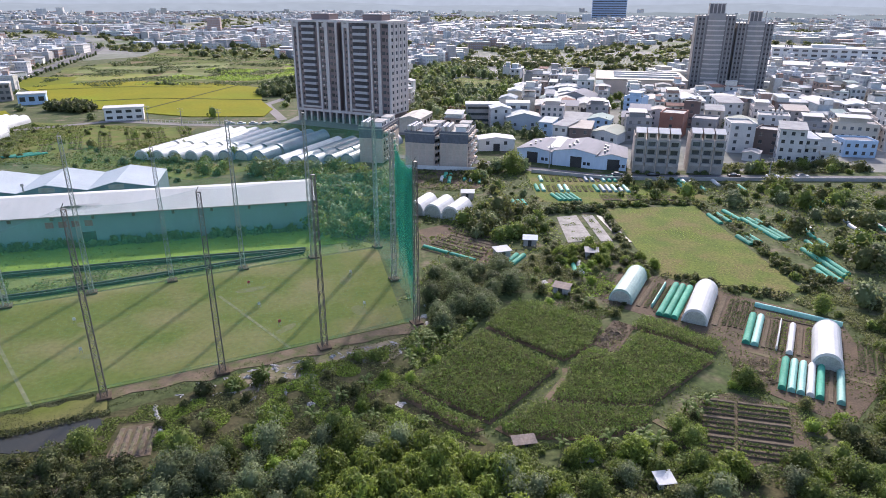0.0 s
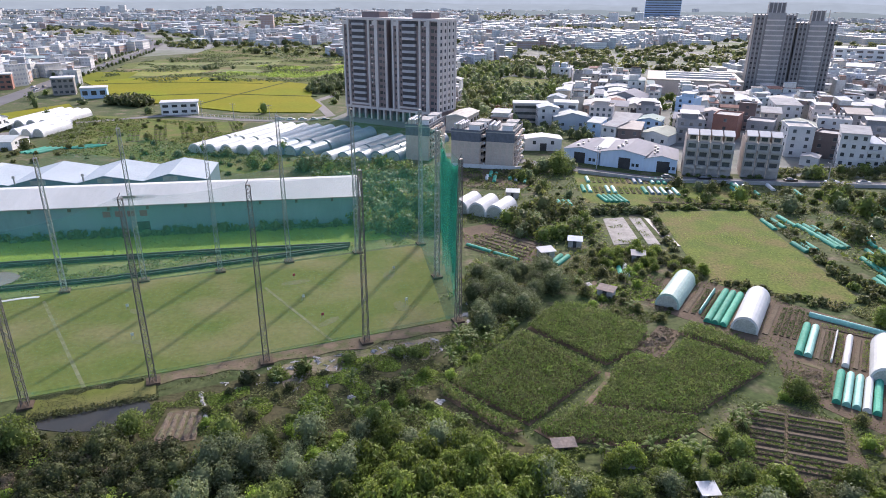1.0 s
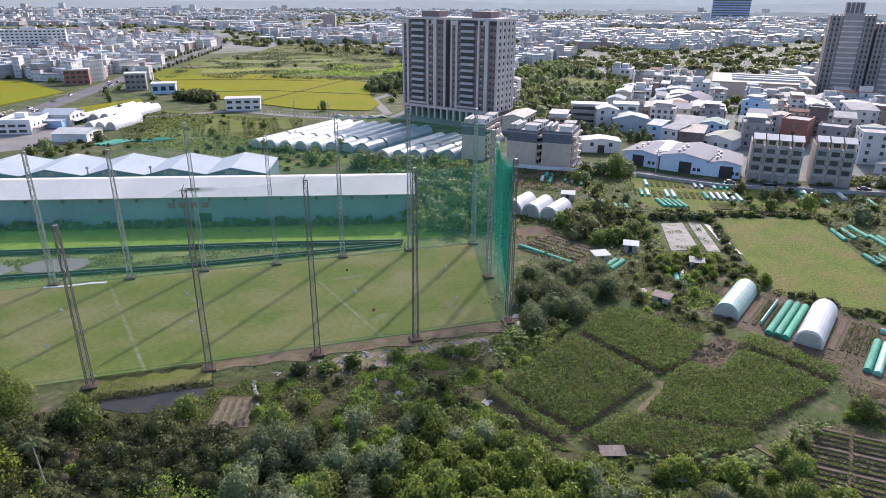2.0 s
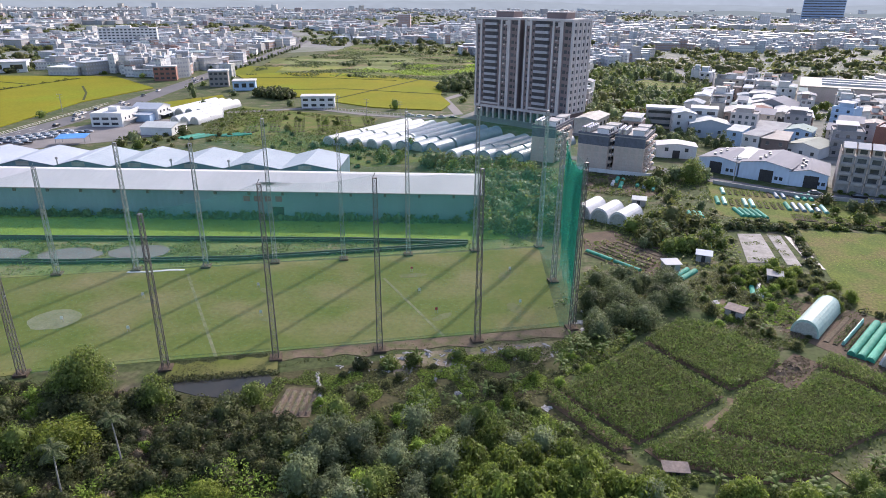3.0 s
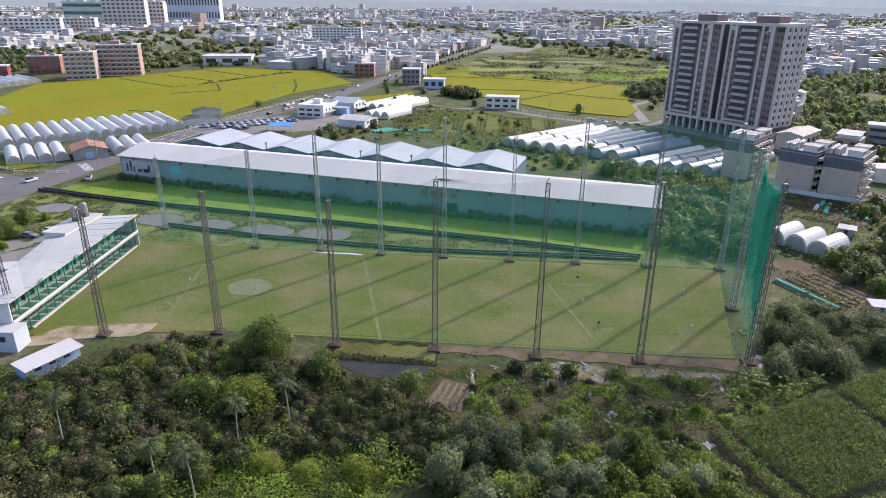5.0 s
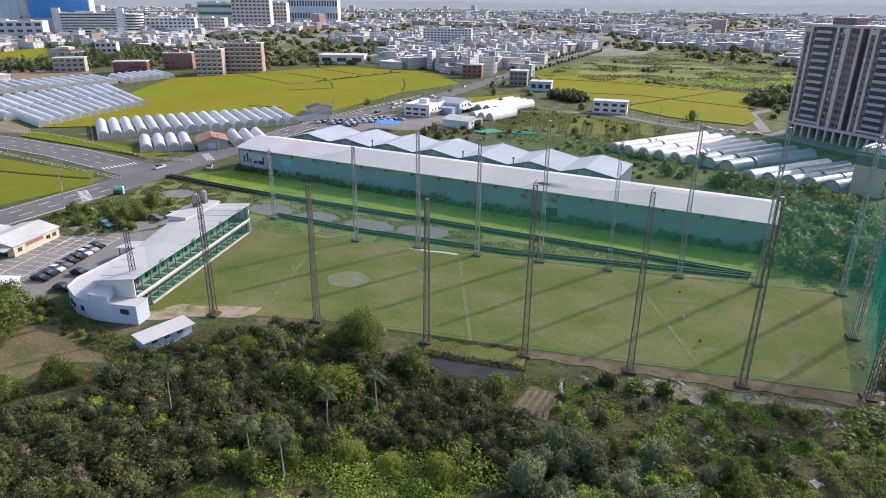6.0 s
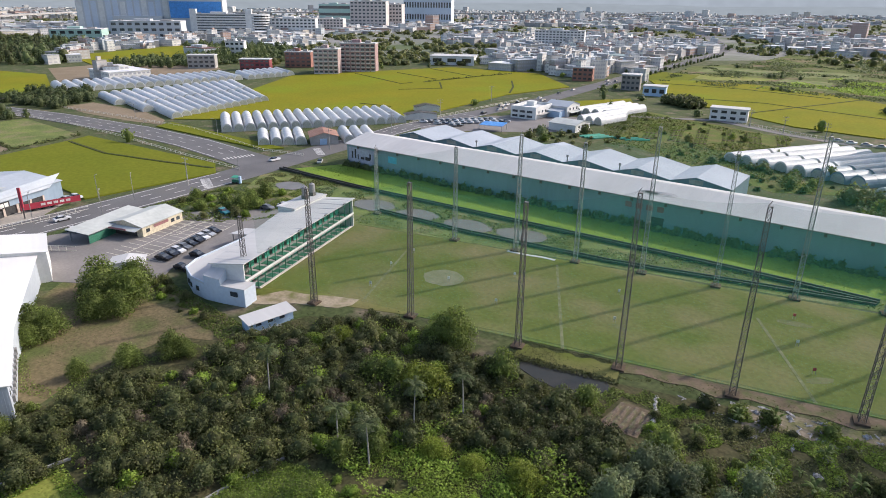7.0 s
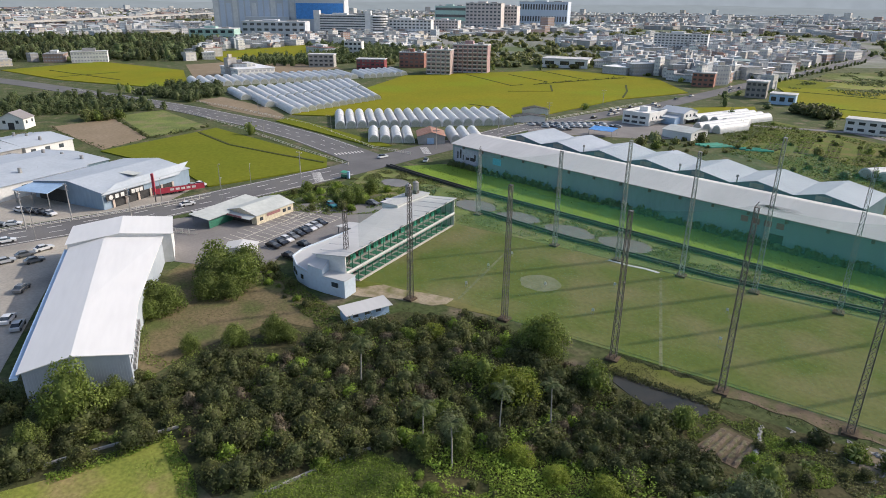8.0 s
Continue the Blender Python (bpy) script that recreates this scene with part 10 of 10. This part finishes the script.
for x, y, s in ((-98.2, -1.6, 1.05), (-96.6, -4.0, 0.6), (-99.2, 4.6, 0.5), (-93.0, -7.5, 0.5), (-75.0, 72.0, 0.95), (-77.5, 71.0, 0.7)):
    put(BIGS, x, y, s, s * 1.25)
for x, y, s in ((-66.0, 45.4, 0.8), (-63.0, 43.6, 0.6)):
    put(GREYS, x, y, s)
for x, y, s in ((-82.6, 39.1, 1.0), (-60.0, 50.4, 1.0), (-63.7, 39.7, 1.0), (-58.5, 41.2, 1.05), (-57.5, 58.0, 1.0)):
    put(PALMS, x, y, s)
for x, y in ((-20.8, 80.3), (-15.8, 81.7), (-11.9, 86.8), (-8.5, 90.6), (2.8, 104.1), (5.6, 104.2), (0.5, 102.2), (32, 74), (41.9, 81.9), (28, 74), (46, 83), (2.4, 107), (5, 108.5), (34, 73), (0, 106), (36, 120), (33, 75.5), (43, 80)):
    put(BANANAS, x, y, 0.8)
for u, v in ((-41.3, -7.6), (-36.4, -7.8), (-32.2, -7.8), (-24, -7), (-15, -8), (-12, -9)):
    x, y = rxy(u, v)
    put(BUSHES, x, y, 1.25)
for poly in ([(-64, 70), (-62, 75), (-56, 73.5), (-50, 76), (-46, 74), (-50, 70)],):
    fill(poly, 10, [OLIVES, BUSHES], 0.5, 0.8, 1.8, (), 37)
for group in ALL_KINDS:
    for tpl in group:
        for o in tpl.children_recursive + [tpl]:
            bpy.data.objects.remove(o)

# woods farther off
r9 = random.Random(3)
along_shed = []
for k in range(300):
    t = r9.uniform(0, 178)
    along_shed.append((-205.3 + t * 0.981 + 0.4, 137.2 + t * 0.195 - r9.uniform(0.8, 2.4)))
forest("hedge", along_shed, "dark overgrown hedge at the foot of the long shed", 0.30, 60, (0.6, 3.2), (0.7, 2.0), "leaf_wood", 20)
forest("town_trees", [(96, 318), (99, 322), (104, 316), (112, 340), (57, 298), (54, 293), (58, 288), (84, 303), (128, 318), (160, 322), (172, 296), (128, 284), (126, 278), (52, 300), (70, 338), (143, 345)], "dark green trees between the first houses", 0.45, 170, (4, 8), (2.2, 4.0), "leaf_wood", 328)
CLEARING = [(42, 470), (66, 476), (74, 540), (40, 560), (24, 520)]
patch("clearing", CLEARING, M["meadow_grass"], 0.08, "yellow-green clearing in the wood", category="field")
places = spots(WOODS[0], 300, 6.0, [CLEARING], 21)
for k, leaf in enumerate(("leaf_mid", "leaf_wood", "leaf_grey", "leaf_wood", "leaf_olive")):
    forest("woods", places[k::5], "dense green woodland beside the tower block", 0.58, 150, (3, 10), (2.8, 5.4), leaf, seed=21 + k * 100)
M["leaf_rust"] = leafy("leaf_rust", (0.17, 0.09, 0.055), (0.13, 0.08, 0.05))
forest("woods", [(24, 352), (28, 357), (20, 358)], "reddish-brown trees at the edge of the wood", 0.5, 200, (6, 9), (3.0, 4.5), "leaf_rust", 321)
forest("woods", spots([(14, 262), (16, 300), (34, 328), (50, 320), (44, 285), (26, 280), (24, 262)], 26, 4.0, (), 221), "green trees behind the blocks of flats", 0.45, 260, (3, 7), (2.0, 4.0), "leaf_wood", 221)
forest("woods", spots(WOODS[1], 60, 4.5, (), 21), "dense green trees behind the tower block", 0.6, 160, (4, 10), (3.5, 5.5), "leaf_wood", seed=41)
forest("woods", spots(WOODS[2], 120, 5.5, (), 22), "dark trees beside the wide road", 0.5, 170, (2.5, 8), (2.2, 5), "leaf_wood", 22)
belt = spots(WOODS[3], 620, 8.5, (), 23)
for k, leaf in enumerate(("leaf_wood", "leaf_dark", "leaf_wood")):
    forest("woods", belt[k::3], "wide belt of dark trees before the factories", 1.0, 90, (5, 16), (4, 9), leaf, 23 + k * 50)
forest("woods", spots(WOODS[4], 260, 7.0, (), 24), "trees between the fields and the factories", 1.0, 90, (4, 12), (3.5, 7), "leaf_wood", 24)
forest("woods", spots(WOODS[5], 120, 5.0, (), 25), "trees on the far meadow", 0.45, 130, (1.5, 5), (2, 4), "leaf_dark", 25)
forest("woods", spots([(-500, 88), (-470, 60), (-420, 84), (-440, 110), (-490, 120)], 60, 4.0, (), 26), "dark clump of trees beside the road", 0.6, 150, (4, 7), (3, 5), "leaf_wood", 26)
forest("hedge", [(-186, 506), (-190, 508), (-182, 503), (-194, 504), (-230, 595), (-225, 598), (-232, 590), (-268, 580), (-175, 600), (-205, 640), (-150, 662), (-160, 668), (-240, 640), (-290, 655), (-120, 660), (-140, 668), (-265, 600), (-210, 600)], "dark bushes on the far meadow", 0.5, 90, (2.5, 5), (2.5, 4.5), "leaf_wood", 127)
cover([(-215, 505), (-118, 512), (-84, 560), (-100, 690), (-190, 650)], 9000, "bright rank weeds over the far meadow", "leaf_bright", 0.75, 1.2, seed=280, patchy=0.012, bare=0.0)
cover([(-280, 490), (-110, 500), (-80, 560), (-100, 700), (-290, 760), (-330, 640)], 9000, "dull scrub over the far meadow", "leaf_wood", 0.8, 1.8, seed=281, patchy=0.016, bare=0.05)
cover([(-300, 680), (-330, 900), (-170, 860), (-110, 720)], 4000, "dull scrub over the far meadow", "leaf_wood", 1.0, 2.2, seed=282, patchy=0.012, bare=0.0)
forest("hedge", spots([(-500, 830), (-430, 1180), (-560, 1420), (-380, 1440), (-250, 960), (-330, 880)], 130, 8, (), 283), "trees beside the far bend of the road", 1.0, 50, (4, 9), (4, 8), "leaf_wood", 283)
forest("hedge", [(p[0] + 11 * (1 if k % 2 else -1), p[1]) for k, p in enumerate((-318 - 66 * f, 520 + 280 * f) for f in [i / 40 for i in range(41)])], "trees lining the straight road", 0.5, 60, (2.5, 6), (1.8, 3.4), "leaf_wood", 128)
forest("hedge", spots([(-215, 384), (-190, 374), (-186, 384), (-206, 396)], 26, 3.0, (), 27), "dark clump of bamboo in the rice field", 0.8, 110, (5, 8), (3, 4), "leaf_dark", 27)
town, r2 = [], random.Random(8)
for k in range(1150):
    az, r = radians(r2.uniform(-39, 95)), r2.uniform(250, 900)
    x, y = -r * math.sin(az), r * math.cos(az)
    if not is_open(x, y):
        town.append((x, y))
forest("town_trees", town[::2], "scattered green trees between the houses", 0.6, 70, (3, 8), (2.0, 4.2), "leaf_mid", 28)
forest("town_trees", town[1::2], "scattered dark trees between the houses", 0.6, 70, (3, 8), (2.0, 4.2), "leaf_wood", 228)
far = []
for k in range(7000):
    az, r = radians(r2.uniform(-44, 100)), 650 + 3100 * r2.random() ** 1.3
    x, y = -r * math.sin(az), r * math.cos(az)
    if noise.noise(Vector((x / 340, y / 340, 3))) > 0.03 and not is_open(x, y):
        far.append((x, y))
forest("far_woods", far[:3000], "dark far woods between the houses", 1.9, 24, (4, 9), (6, 12), "leaf_olive", 29)


# the tall leafy crop in its plots
def crop(poly, label, gap=0.5, h=1.5, seed=0, turn=0.9):
    rng = np.random.default_rng(seed)
    c, s = math.cos(turn), math.sin(turn)
    xs, ys = [p[0] for p in poly], [p[1] for p in poly]
    cx, cy, r = sum(xs) / len(xs), sum(ys) / len(ys), max(max(xs) - min(xs), max(ys) - min(ys))
    pts, nrm = [], []
    n = int(r / gap)
    for i in range(-n, n):
        for j in range(-n, n):
            a, b = i * gap + rng.uniform(-0.1, 0.1), j * gap * 0.9 + rng.uniform(-0.1, 0.1)
            x, y = cx + c * a - s * b, cy + s * a + c * b
            if inside(x, y, poly):
                top = h * rng.uniform(0.8, 1.15) * (1 + 0.15 * noise.noise(Vector((x * 0.2, y * 0.2, 1))))
                for k in range(13):
                    t = rng.uniform(0, math.tau)
                    f = rng.uniform(0.3, 1.0)
                    pts.append((x + 0.24 * math.cos(t), y + 0.24 * math.sin(t), top * f))
                    nrm.append((math.cos(t) * 0.8, math.sin(t) * 0.8, 0.5))
    thing("leaf_crop", label, "crop", "plots of leafy crop", b=leaf_mesh("leaf_crop", np.array(pts), np.array(nrm), 0.135, M["leaf_crop"], rng, 0.3, 1.7), kind="stuff")


for k, pts in enumerate(CROPS.values()):
    crop(pts, "tall dark green leafy crop in a dense plot", seed=k)
